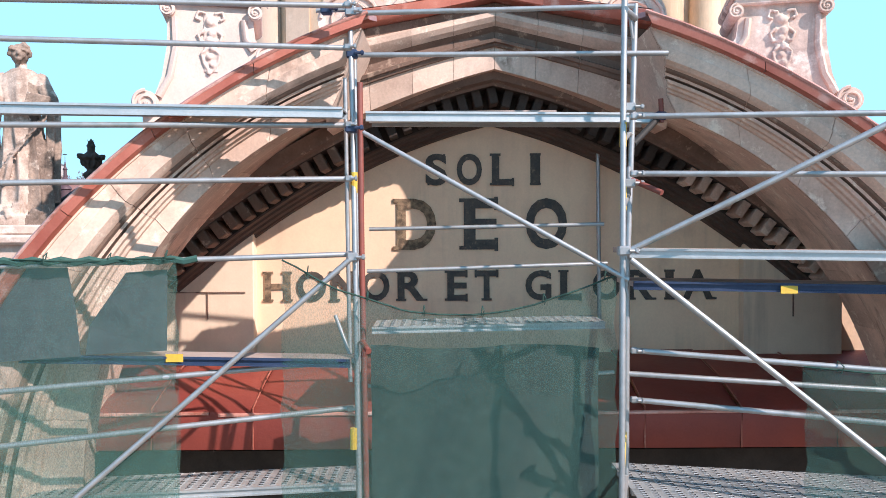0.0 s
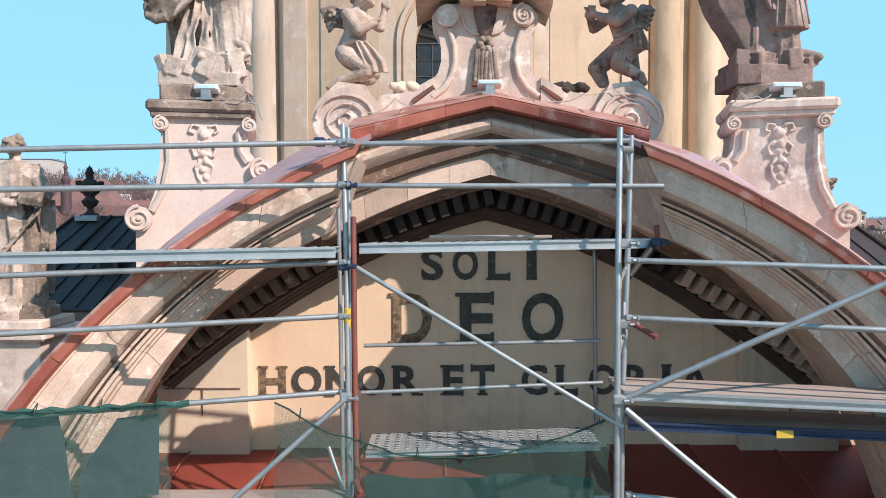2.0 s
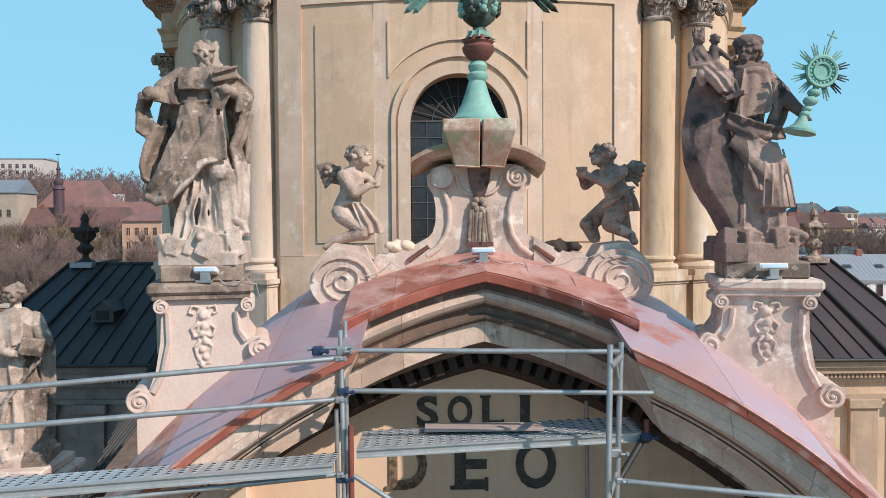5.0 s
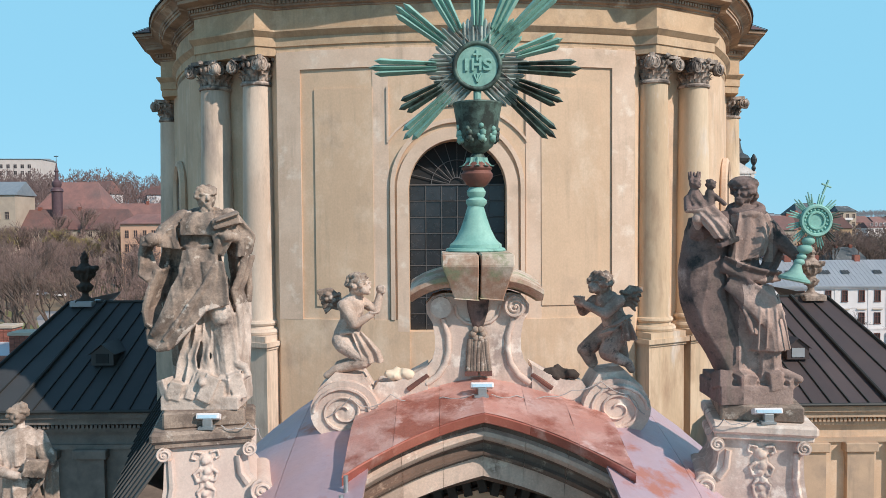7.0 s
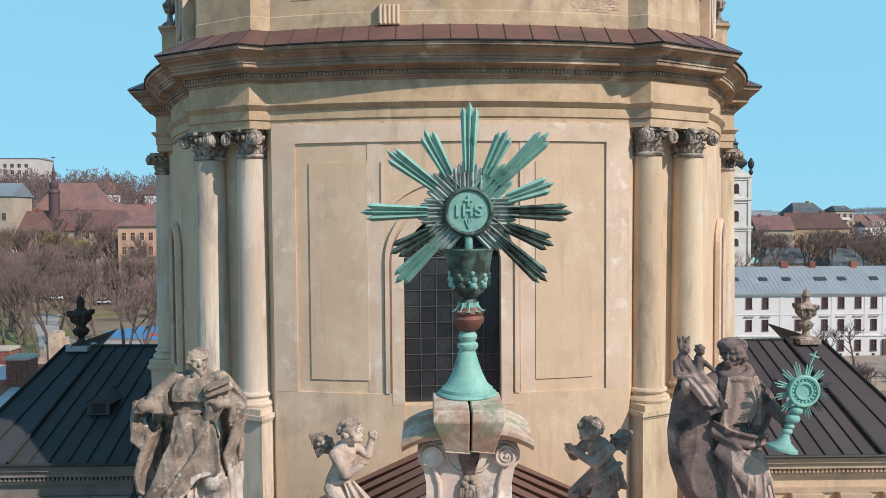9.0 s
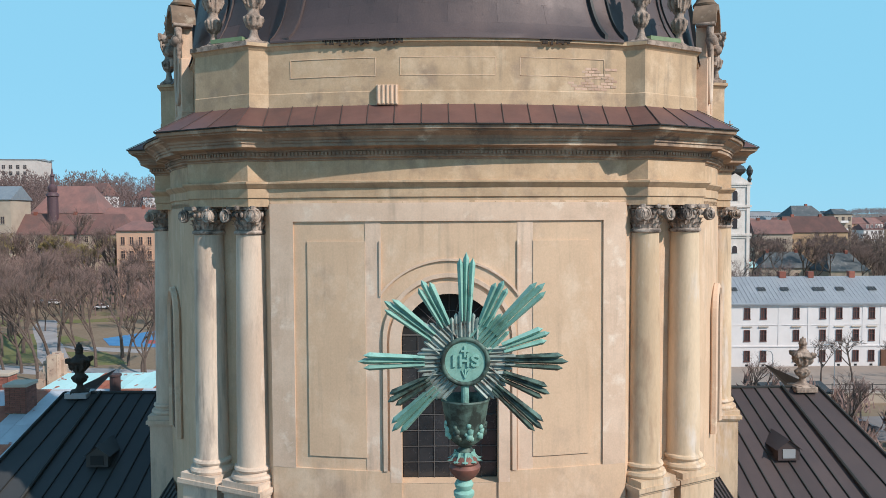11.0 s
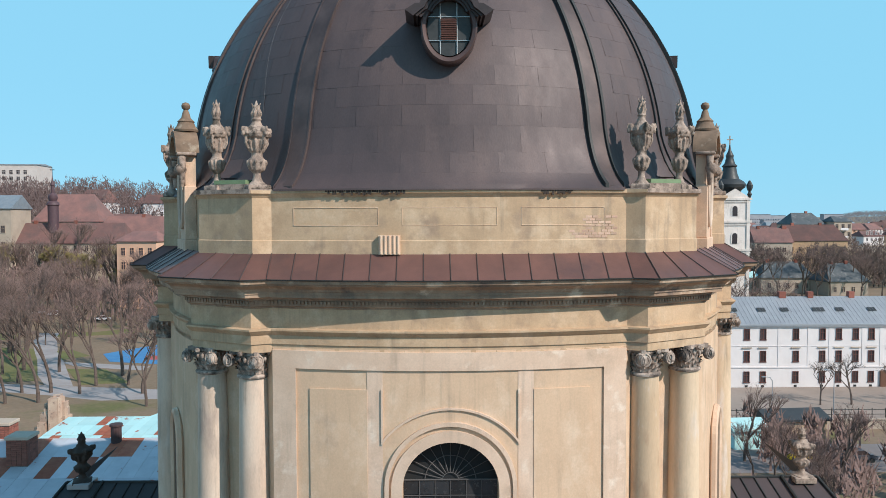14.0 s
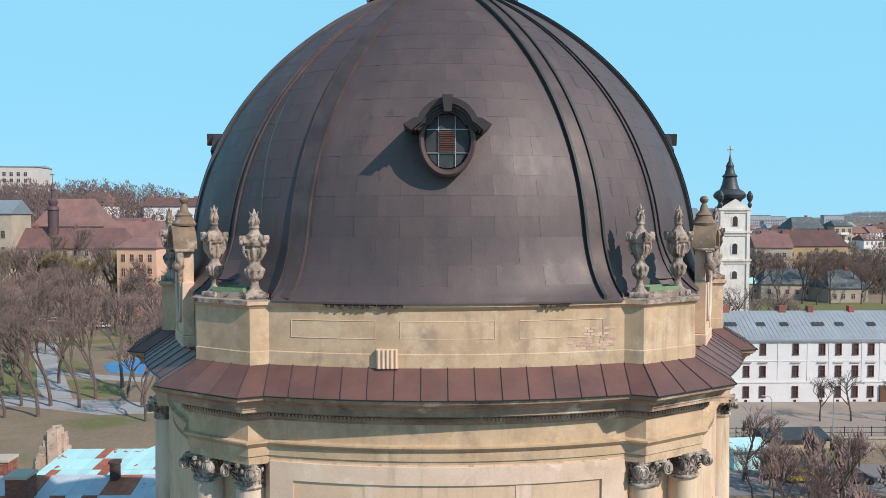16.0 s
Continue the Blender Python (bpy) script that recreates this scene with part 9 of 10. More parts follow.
for z, hh in ((23.4, 2.0), (30.3, 1.8), (17.3, 1.2)):
    def niche(r, y0, y1):
        b_ = bmesh.new()
        prism(b_, [(TX - r, z)] + [(TX + r * math.cos(a), z + hh + r * math.sin(a)) for a in (math.pi * (1 - k / 8) for k in range(9))] + [(TX + r, z)], y0, y1)
        return b_
    wo = part("window", niche(0.62, TY - 0.16, TY + 0.2), DARKWIN, tw)
    part("window_frame", niche(0.92, TY - 0.12, TY + 0.15), TOWERWALL, wo)
bm = bmesh.new()
lathe(bm, [(3.7, 34.7), (3.0, 35.3), (2.7, 36.0), (2.9, 36.7), (3.8, 37.4), (4.0, 38.1), (3.4, 38.9), (2.4, 39.5), (1.9, 40.8), (1.6, 42.4), (1.9, 42.8), (1.3, 43.4), (0.9, 44.8), (1.0, 45.4), (0.4, 46.6), (0.12, 48.2)], (TX, TY + 3.7, 0), 12)
part("spire", bm, TIN, tw, smooth=30)
bm = bmesh.new()
box(bm, TX - 0.12, TX + 0.12, TY + 3.6, TY + 3.8, 48.0, 50.4)
box(bm, TX - 0.75, TX + 0.75, TY + 3.6, TY + 3.8, 49.3, 49.55)
part("cross", bm, CREAMWALL, tw)
for x in (-3.6, 3.6):
    bm = bmesh.new()
    lathe(bm, [(0.3, 34.7), (0.6, 35.6), (0.3, 36.2), (0.75, 37.0), (0.85, 37.8), (0.2, 39.0)], (TX + x, TY, 0), 8)
    part("finial", bm, TIN, tw)
house("church_nave", "white church nave with a steep grey roof", TX - 10.5, TY + 2, 14, 34, 26, 9, 0, WHITEWALL, GREYTIN, (-4, 0, 4), (8, 16), 1.2, 3.0, 0.0)

# old town on the west side
house("town_house", "long cream-walled town house with a red-brown tiled roof", -141, 285, 52, 14, 12.0, 7.5, 0, CREAMWALL, TILE, [-24 + 4 * k for k in range(13)], (1.5, 5.5, 9.0), 1.3, 2.1, 9.0, 3, ((-10, 1.2), (5, 1.2)), "town houses")
house("town_house", "cream town house with a pediment gable", -163, 282, 16, 14, 25, 5.0, 0, CREAMWALL, GREYTIN, [-5, -1.7, 1.7, 5], (4, 10, 16), 1.4, 2.6, 9.0, 0, (), "town houses")
house("town_house", "old church nave with a tall brown roof", -146, 305, 26, 18, 18, 11.0, 0, CREAMWALL, TILE, (), (), z=11.0, hip=6, group="town houses")
house("town_house", "red-roofed town house beyond the park", -118, 300, 28, 14, 15, 8.0, 8, CREAMWALL, TILE, [-9, -5, -1, 3, 7], (3, 8, 12), 1.3, 2.0, 8.0, 4, ((3, 1.2),), "town houses")
house("town_house", "wide red-roofed town house beyond the park", -100, 330, 46, 16, 13, 9.0, 0, CREAMWALL, TILE, [-18 + 4 * k for k in range(9)], (3, 8), 1.3, 2.0, 9.0, 5, ((-8, 1.2), (9, 1.2)), "town houses")
PEACH = mat("peach_house_wall", (0.66, 0.42, 0.29), (0.60, 0.38, 0.27), 0.9, scale=0.3, grain=0.06)
th_, hm, _ = house("town_house", "peach-walled corner house with balconies", -94, 242, 13, 12, 21, 3.0, -6, PEACH, TILE, (-4.4, -1.5, 1.5, 4.4), (2.5, 7.0, 12.0, 16.4), 1.3, 2.4, 2.0, 3, (), "town houses")
for zz in (6.6, 11.6):
    bm = bmesh.new()
    box(bm, -0.5, 5.6, -1.3, 0, zz - 0.3, zz, hm)
    for k in range(14):
        rod(bm, hm @ Vector((-0.4 + 0.45 * k, -1.25, zz)), hm @ Vector((-0.4 + 0.45 * k, -1.25, zz + 1.0)), 0.05, seg=4)
    rod(bm, hm @ Vector((-0.5, -1.25, zz + 1.0)), hm @ Vector((5.6, -1.25, zz + 1.0)), 0.07, seg=4)
    part("balcony", bm, CREAMWALL, th_)
house("town_house", "white low house with chimneys on the hill", -128, 400, 46, 14, 12, 4.5, 0, WHITEWALL, TILE, [-18 + 4.5 * k for k in range(9)], (5,), 1.6, 2.4, 26.0, 0, ((-12, 2.0), (2, 2.0), (14, 2.0)), "town houses")
house("apartment_block", "large pale apartment block on the hill", -276, 480, 56, 24, 28, 1.0, 6, mat("pale_concrete", (0.60, 0.555, 0.52), (0.50, 0.46, 0.43), 0.9, scale=0.15, grain=0.1), ZINC, [-21 + 4.2 * k for k in range(11)], (3, 8, 13, 18, 22), 2.0, 2.4, 36.0, 0, (), "town houses")
house("town_house", "old town house with a teal painted roof", -112, 420, 24, 12, 10, 5.0, 0, CREAMWALL, TEAL, (), (), z=27.0, group="town houses")
sp = thing("church_spire", "dark onion-domed church spire among the roofs", "church spire")
bm = bmesh.new()
lathe(bm, [(1.9, 22), (1.9, 35), (2.3, 35.3), (2.0, 36.2), (1.3, 36.8), (1.7, 37.8), (1.6, 38.8), (0.7, 39.8), (0.6, 42.5), (0.9, 42.8), (0.45, 43.7), (0.12, 46.0), (0.05, 49)], (-143.5, 290, 0), 12)
part("spire", bm, mat("purple_brown_spire", (0.10, 0.06, 0.07), None, 0.6), sp, smooth=30)
bm = bmesh.new()
box(bm, -144.3, -142.7, 289.9, 290.1, 48.3, 48.6)
part("cross", bm, DARKRIB, sp)

# roofs on the east side beyond the woods
SLATE = mat("dark_worn_tin_roof", (0.065, 0.082, 0.092), (0.10, 0.115, 0.122), 0.6, metal=0.1, scale=0.25, stain=(0.19, 0.20, 0.20), stain_at=(0.55, 0.66), stain_scale=0.45, grain=0.12, grain_scale=3)
YELLOW_WALL = mat("yellowed_house_wall", (0.47, 0.33, 0.20), (0.39, 0.27, 0.165), 0.9, scale=0.25, grain=0.08)
rnd = random.Random(21)
PALES = [CREAMWALL, WHITEWALL, PEACH]
# far blocks: the distance haze is put into the wall colour
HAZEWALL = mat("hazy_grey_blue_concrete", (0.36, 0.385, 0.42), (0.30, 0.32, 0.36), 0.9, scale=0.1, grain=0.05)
for k in range(46):
    y = rnd.uniform(470, 1000)
    x = y * rnd.uniform(0.38, 0.64)
    house("town_house", rnd.choice(("distant town house with a red tiled roof", "distant pale town house under a brown roof")), x, y, rnd.uniform(9, 20), rnd.uniform(8, 12), rnd.uniform(5, 10), rnd.uniform(3, 5), rnd.uniform(-25, 25), rnd.choice(PALES), TILE if rnd.random() < 0.75 else GREYTIN, (-5, -1.7, 1.7, 5), (3, 7), 1.4, 2.0, None, 2, (), "far town")
for k in range(12):
    y = rnd.uniform(290, 420)
    x = -y * rnd.uniform(0.28, 0.46)
    house("town_house", "town house with a red tiled roof on the slope", x, y, rnd.uniform(14, 26), 12, rnd.uniform(8, 13), rnd.uniform(4, 7), rnd.uniform(-20, 20), rnd.choice(PALES), TILE, (-4, 0, 4), (3, 7), 1.4, 2.0, None, 2, (), "far town")
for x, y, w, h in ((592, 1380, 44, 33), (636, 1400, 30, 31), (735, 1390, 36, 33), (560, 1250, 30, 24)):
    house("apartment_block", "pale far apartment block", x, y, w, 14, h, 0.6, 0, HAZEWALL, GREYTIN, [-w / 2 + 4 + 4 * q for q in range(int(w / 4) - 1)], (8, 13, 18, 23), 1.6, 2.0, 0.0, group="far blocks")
house("town_house", "low pale house with a worn grey hipped roof", 156.5, 285, 16, 13, 5.5, 6.5, 6, CREAMWALL, SLATE, (-5.5, -2, 2, 5.5), (1.5,), 1.2, 1.8, 0.0, 4, ((-3, 1.2), (3, 1.2)), "town houses")
house("town_house", "low house under a teal-grey tin roof", 139, 297, 20, 12, 6, 6.0, -6, CREAMWALL, SLATE, (-7, -3.5, 0, 3.5, 7), (2,), 1.2, 1.8, 0.0, 4, ((-6, 1.2), (5, 1.2)), "town houses")
house("town_house", "small hut with a teal painted roof", 125, 301, 9, 8, 6, 2, 0, CREAMWALL, TEAL, (-2.5, 0, 2.5), (2.5,), 1.2, 1.8, 0.0, 1, ((2, 1.0),), "town houses")
house("town_house", "long town house with a red-brown roof and yellow walls", 181, 358, 31, 15, 12.5, 7.5, 4, YELLOW_WALL, TILE, (-12, -8, -4, 0, 4, 8, 12), (2.5, 7.5), 1.4, 2.0, 6.0, 3, ((-8, 1.4), (6, 1.4)), "town houses")
house("town_house", "gabled house with a rusty brown roof", 158, 352, 17, 13, 12, 6.5, -4, CREAMWALL, TILE, (-5, -1.7, 1.7, 5), (2.5, 7.5), 1.4, 2.0, 6.0, 0, ((-5, 1.4), (7, 2.0)), "town houses")
house("town_house", "tall house with a wide grey roof on the rise", 214, 432, 20, 15, 14.5, 6.5, 8, CREAMWALL, SLATE, (-7, -3.5, 0, 3.5, 7), (3, 7, 11), 1.4, 2.2, 11.0, 4, ((3, 1.4),), "town houses")
villa, vm, _ = house("town_house", "pale villa with balconies on the rise", 231.5, 428, 11, 11, 16, 3.0, 8, CREAMWALL, SLATE, (-3.8, 0, 3.8), (3, 7.5, 12), 1.6, 2.4, 11.0, 2, (), "town houses")
for zz in (6.8, 11.3):
    bm = bmesh.new()
    box(bm, -2.4, 2.4, -1.3, 0, zz - 0.3, zz, vm)
    box(bm, -2.4, 2.4, -1.35, -1.2, zz, zz + 1.0, vm)
    part("balcony", bm, WHITEWALL, villa)

# ---- old roofs beside the church ----
old = thing("old_house", "old house under patched teal and rusty tin roofs", "building")
bm = bmesh.new()
box(bm, -46, -9.5, 44, 60, 0, 12.4)
part("wall", bm, CREAMWALL, old)


def tin_sheets(a, b, c, d, nu, nv, base, share, seed):
    """Lapped tin sheets over the quad a b (ridge) c d (eave), some of them rusted through."""
    a, b, c, d = (Vector(p) for p in (a, b, c, d))
    r_ = random.Random(seed)
    for i in range(nu):
        for j in range(nv):
            u0, u1, v0, v1 = i / nu, (i + 0.985) / nu, j / nv, (j + 1.03) / nv
            lift = Vector((0, 0, 0.012 + 0.02 * ((nv - j) % 2) + 0.004 * (i % 2)))
            q = [a.lerp(b, u).lerp(d.lerp(c, u), v) + lift for u, v in ((u0, v0), (u1, v0), (u1, v1), (u0, v1))]
            if min(p.x for p in q) > -12:
                continue
            part("tin_sheet", sheet_quad(*q, 0.01), RUST if r_.random() < share else base, old)


rr = part("roof_core", (lambda b: (slab(b, [(-46, 44), (-9.5, 44), (-9.5, 53), (-46, 53)], 12.3, 12.5), b)[1])(bmesh.new()), GREYTIN, old)
tin_sheets((-46, 53, 14.85), (-10, 53, 14.85), (-10, 43.5, 12.5), (-46, 43.5, 12.5), 34, 4, OLDTIN, 0.24, 3)
tin_sheets((-29.2, 60.0, 14.55), (-10, 60.0, 14.55), (-10, 53.0, 13.6), (-29.8, 53.0, 13.6), 26, 4, TEAL, 0.16, 5)
tin_sheets((-18.5, 66.0, 15.3), (-8, 66.0, 15.3), (-8, 60.0, 14.3), (-23.5, 60.0, 14.3), 8, 2, TEAL, 0.05, 7)
tin_sheets((-46, 53.2, 14.6), (-31.5, 53.2, 14.6), (-31.5, 48, 13.2), (-46, 48, 13.2), 9, 3, TEAL, 0.3, 9)
bm = bmesh.new()
box(bm, -46, -10, 52.8, 53.2, 12.4, 14.82)
box(bm, -29, -10, 59.9, 60.1, 12.4, 14.5)
box(bm, -23.5, -8, 65.9, 66.1, 12.4, 15.25)
part("gable_wall", bm, CREAMWALL, old)


def chimney(x, y, z, w, h):
    th = thing("brick_chimney", "red brick chimney with a rendered top on the old roof", "chimney", "old roof chimneys")
    bm = bmesh.new()
    box(bm, x - w / 2, x + w / 2, y - w / 2, y + w / 2, z - 0.8, z + h - 0.2)
    part("core", bm, STONE_BROWN, th)
    bm = bmesh.new()
    box(bm, x - w / 2 - 0.1, x + w / 2 + 0.1, y - w / 2 - 0.1, y + w / 2 + 0.1, z + h - 0.22, z + h, bevel=0.03)
    part("cap", bm, CREAMWALL, th)
    bw, bh = w / 4, 0.13
    b1 = bmesh.new()
    box(b1, 0, bw - 0.025, -0.03, 0.02, 0, bh - 0.02)
    me = bpy.data.meshes.new("brick")
    b1.to_mesh(me)
    b1.free()
    me.materials.append(BRICK)
    for j in range(int((h - 0.2) / bh)):
        for i in range(4):
            mesh_part("brick", me, th, pose(x - w / 2 + i * bw, y - w / 2, z + j * bh))
            mesh_part("brick", me, th, pose(x + w / 2, y - w / 2 + i * bw, z + j * bh, 0, 0, 90))


chimney(-27.6, 50.2, 14.1, 1.35, 1.9)
chimney(-30.6, 53.6, 14.3, 1.2, 1.7)
bm = bmesh.new()
rod(bm, (-22.4, 52.6, 14.4), (-22.4, 52.6, 15.9), 0.36, seg=14)
rod(bm, (-22.4, 52.6, 15.85), (-22.4, 52.6, 15.98), 0.44, seg=14)
tagged(part("flue_pipe", bm, mat("dark_brown_flue", (0.07, 0.04, 0.04), None, 0.7)), "dark brown tin flue pipe on the roof ridge", "flue")
bm = bmesh.new()
rnd = random.Random(8)
for k in range(70):
    t = k / 70
    x = -36.0 + 7.0 * t
    hgt = 11.5 + 4.2 * math.exp(-((t - 0.72) / 0.16) ** 2) + rnd.uniform(-0.4, 0.4)
    box(bm, -0.35, 0.35, -0.4, 0.4, 0, hgt * 1.0, pose(x, 61.5 + rnd.uniform(-0.3, 0.3), 0, 0, 0, rnd.uniform(-30, 30)))
tagged(part("ruined_wall", bm, mat("broken_pale_masonry", (0.52, 0.42, 0.33), (0.42, 0.30, 0.23), 0.95, scale=1.2, spots=(0.24, 0.18, 0.15), spots_at=(0.55, 0.65), spots_scale=2.5, grain=0.2, bump=0.5)), "crumbling pale masonry wall with a jagged top", "wall")

# ---- park: paths, courts, cars ----
def flat(name, outline, material, label, category, z=0.03):
    bm = bmesh.new()
    slab(bm, outline, -0.2, z)
    return tagged(part(name, bm, material), label, category, kind="structure")


PAVING = mat("pale_grey_paving", (0.34, 0.33, 0.33), (0.28, 0.27, 0.27), 0.9, scale=0.2, grain=0.08)
flat("path", [(-110, 140), (-79.6, 139.4), (-49, 134), (-36, 130), (-36, 124), (-46.8, 127), (-55.7, 126), (-66, 130), (-76, 133), (-110, 134)], PAVING, "pale grey paved park path crossing the turf", "path")
flat("path", [(-70.5, 137.5), (-65.5, 137.5), (-79, 162), (-86, 174), (-94, 190), (-104, 215), (-109, 215), (-99, 188), (-88, 168), (-80, 152)], PAVING, "pale grey paved park path leading away", "path", 0.034)
flat("path", [(-79, 160.6), (-69, 158), (-58, 155), (-58, 151), (-67, 153.5), (-74, 156)], PAVING, "pale grey paved park path by the court", "path", 0.036)
flat("path", [(-130, 232), (-60, 226), (-60, 232), (-130, 240)], ASPHALT, "grey asphalt park road", "path", 0.038)
GRASS = mat("fresh_lawn", (0.125, 0.145, 0.045), (0.165, 0.15, 0.065), 0.95, scale=0.2, grain=0.2, grain_scale=2.0)
for outline in ([(-86, 173.6), (-83, 175), (-75.9, 167.5), (-79.5, 162.6)], [(-102, 179), (-93, 177), (-85, 163), (-74, 141.8), (-80.5, 141.1), (-108, 142)], [(-129, 226), (-89, 226), (-78.6, 200), (-96, 194), (-103, 212)],
                [(-112, 214), (-120, 226), (-135, 226), (-135, 195), (-105, 190)], [(-74, 152.9), (-65.7, 152), (-56.3, 139.8), (-64.5, 138)]):
    flat("lawn", outline, GRASS, "spring green lawn patch in the park", "lawn", 0.042)
BLUECOURT = mat("blue_sports_court", (0.05, 0.20, 0.42), (0.07, 0.24, 0.46), 0.7, scale=0.5)
REDCOURT = mat("red_sports_court", (0.42, 0.10, 0.09), (0.38, 0.09, 0.08), 0.7, scale=0.5)
flat("sports_court", [(-73.8, 169.6), (-66.3, 181.3), (-50, 180), (-50, 158), (-57.4, 157.5), (-68.6, 160.5)], BLUECOURT, "blue rubber sports court in the park", "court", 0.05)
flat("sports_court", [(-63.4, 166.9), (-52, 168), (-52, 162.2), (-61.7, 162.3)], REDCOURT, "red rubber field on the sports court", "court", 0.055)
flat("yard", [(40, 112), (110, 112), (110, 132.5), (40, 132.5)], mat("sandy_yard", (0.32, 0.27, 0.23), (0.26, 0.22, 0.19), 0.95, scale=0.15, grain=0.08), "bare sandy yard before the white house", "yard", 0.03)
flat("lawn", [(96, 245), (175, 245), (175, 283), (100, 283)], GRASS, "spring green lawn behind the white house", "lawn", 0.03)
for name_, outline, material_, label_ in (("bank", [(262, 492), (420, 500), (420, 545), (280, 530)], mat("dry_straw_bank", (0.46, 0.36, 0.235), (0.38, 0.29, 0.19), 0.95, scale=0.06, grain=0.15, grain_scale=2), "dry straw-coloured bank on the rise"), ("road", [(238, 444), (420, 448), (420, 466), (246, 458)], ASPHALT, "grey road across the rise")):
    bm = bmesh.new()
    slab(bm, outline, 10.5, 11.06)
    tagged(part(name_, bm, material_), label_, name_, kind="structure")
flat("road", [(30, 88), (110, 88), (110, 99), (30, 99)], ASPHALT, "asphalt street below the white house", "road", 0.03)
bm = bmesh.new()
box(bm, 40, 110, 106, 106.6, 0, 1.3)
box(bm, 40, 110, 105.9, 106.7, 1.3, 1.45)
tagged(part("garden_wall", bm, CREAMWALL), "low pale garden wall along the yard", "wall")
fence = thing("fence", "dark iron fence before the yard", "fence")
for k in range(36):
    bm = bmesh.new()
    rod(bm, (40 + 2 * k, 110, 0), (40 + 2 * k, 110, 2.0), 0.06, seg=5)
    part("post", bm, DARKRIB, fence)
bm = bmesh.new()
for z in (0.4, 1.1, 1.8):
    rod(bm, (40, 110, z), (110, 110, z), 0.05, seg=4)
part("rail", bm, DARKRIB, fence)
for nm, x, y, w, d, h, m_ in (("shed", 48.5, 100.5, 8, 5, 3.0, TIN), ("shed", 40.5, 97.0, 4, 4, 2.8, TEAL)):
    house("shed", "low dark shed by the street" if m_ is TIN else "small teal hut by the street", x, y, w, d, h, 0.9, 4, MOULD if m_ is TIN else TEAL, m_, (), (), z=0.0, group="sheds")


def car(x, y, rot, paint, label):
    th = thing("car", label, "car", "parked cars", m=pose(x, y, ground_z(x, y) + 0.05, 0, 0, rot))
    bm = bmesh.new()
    prism(bm, [(-2.1, 0.35), (2.1, 0.35), (2.15, 0.75), (1.3, 0.95), (-2.0, 1.0), (-2.15, 0.7)], -0.85, 0.85)
    bmesh.ops.bevel(bm, geom=bm.edges[:], offset=0.08, segments=2, affect="EDGES")
    part("body", bm, paint, th, smooth=40)
    bm = bmesh.new()
    prism(bm, [(1.2, 0.93), (0.5, 1.45), (-1.2, 1.48), (-1.9, 0.98)], -0.75, 0.75)
    part("cabin_glass", bm, DARKWIN, th)
    bm = bmesh.new()
    box(bm, -1.15, 0.45, -0.7, 0.7, 1.46, 1.52, bevel=0.02)
    part("roof", bm, paint, th)
    for wx in (-1.3, 1.3):
        for wy in (-0.86, 0.86):
            bm = bmesh.new()
            rod(bm, (wx, wy - 0.1, 0.3), (wx, wy + 0.1, 0.3), 0.31, seg=12)
            part("wheel", bm, DARKRIB, th)


YEL = mat("yellow_car_paint", (0.55, 0.42, 0.03), None, 0.3, spec=0.6)
WHT = mat("white_car_paint", (0.75, 0.76, 0.78), None, 0.3, spec=0.6)
SIL = mat("dark_car_paint", (0.08, 0.09, 0.11), None, 0.3, spec=0.6)
car(45.2, 92.5, 4, YEL, "small yellow car parked on the street")
car(51.8, 92.0, 2, SIL, "dark car parked on the street")
car(38.0, 101.5, 30, YEL, "small yellow car parked by the hut")
for x, y, p in ((-112, 226, WHT), (-106, 225, SIL), (-118, 227, WHT), (-96, 221, WHT)):
    car(x, y, 8, p, "car parked along the park road")

# lamp posts
for x, y in ((46.5, 104.0), (57.5, 108.5), (-71.5, 118)):
    th = thing("street_lamp", "slim pale street lamp post", "street lamp", "street lamps")
    bm = bmesh.new()
    rod(bm, (x, y, 0), (x, y, 7.5), 0.09, 0.05, 8)
    part("pole", bm, ZINC, th)
    bm = bmesh.new()
    pipe(bm, [(x, y, 7.4), (x - 0.3, y, 7.9), (x - 1.0, y, 8.0)], 0.05, 6)
    box(bm, x - 1.5, x - 0.9, y - 0.12, y + 0.12, 7.93, 8.05, bevel=0.02)
    part("lamp_head", bm, ZINC, th)

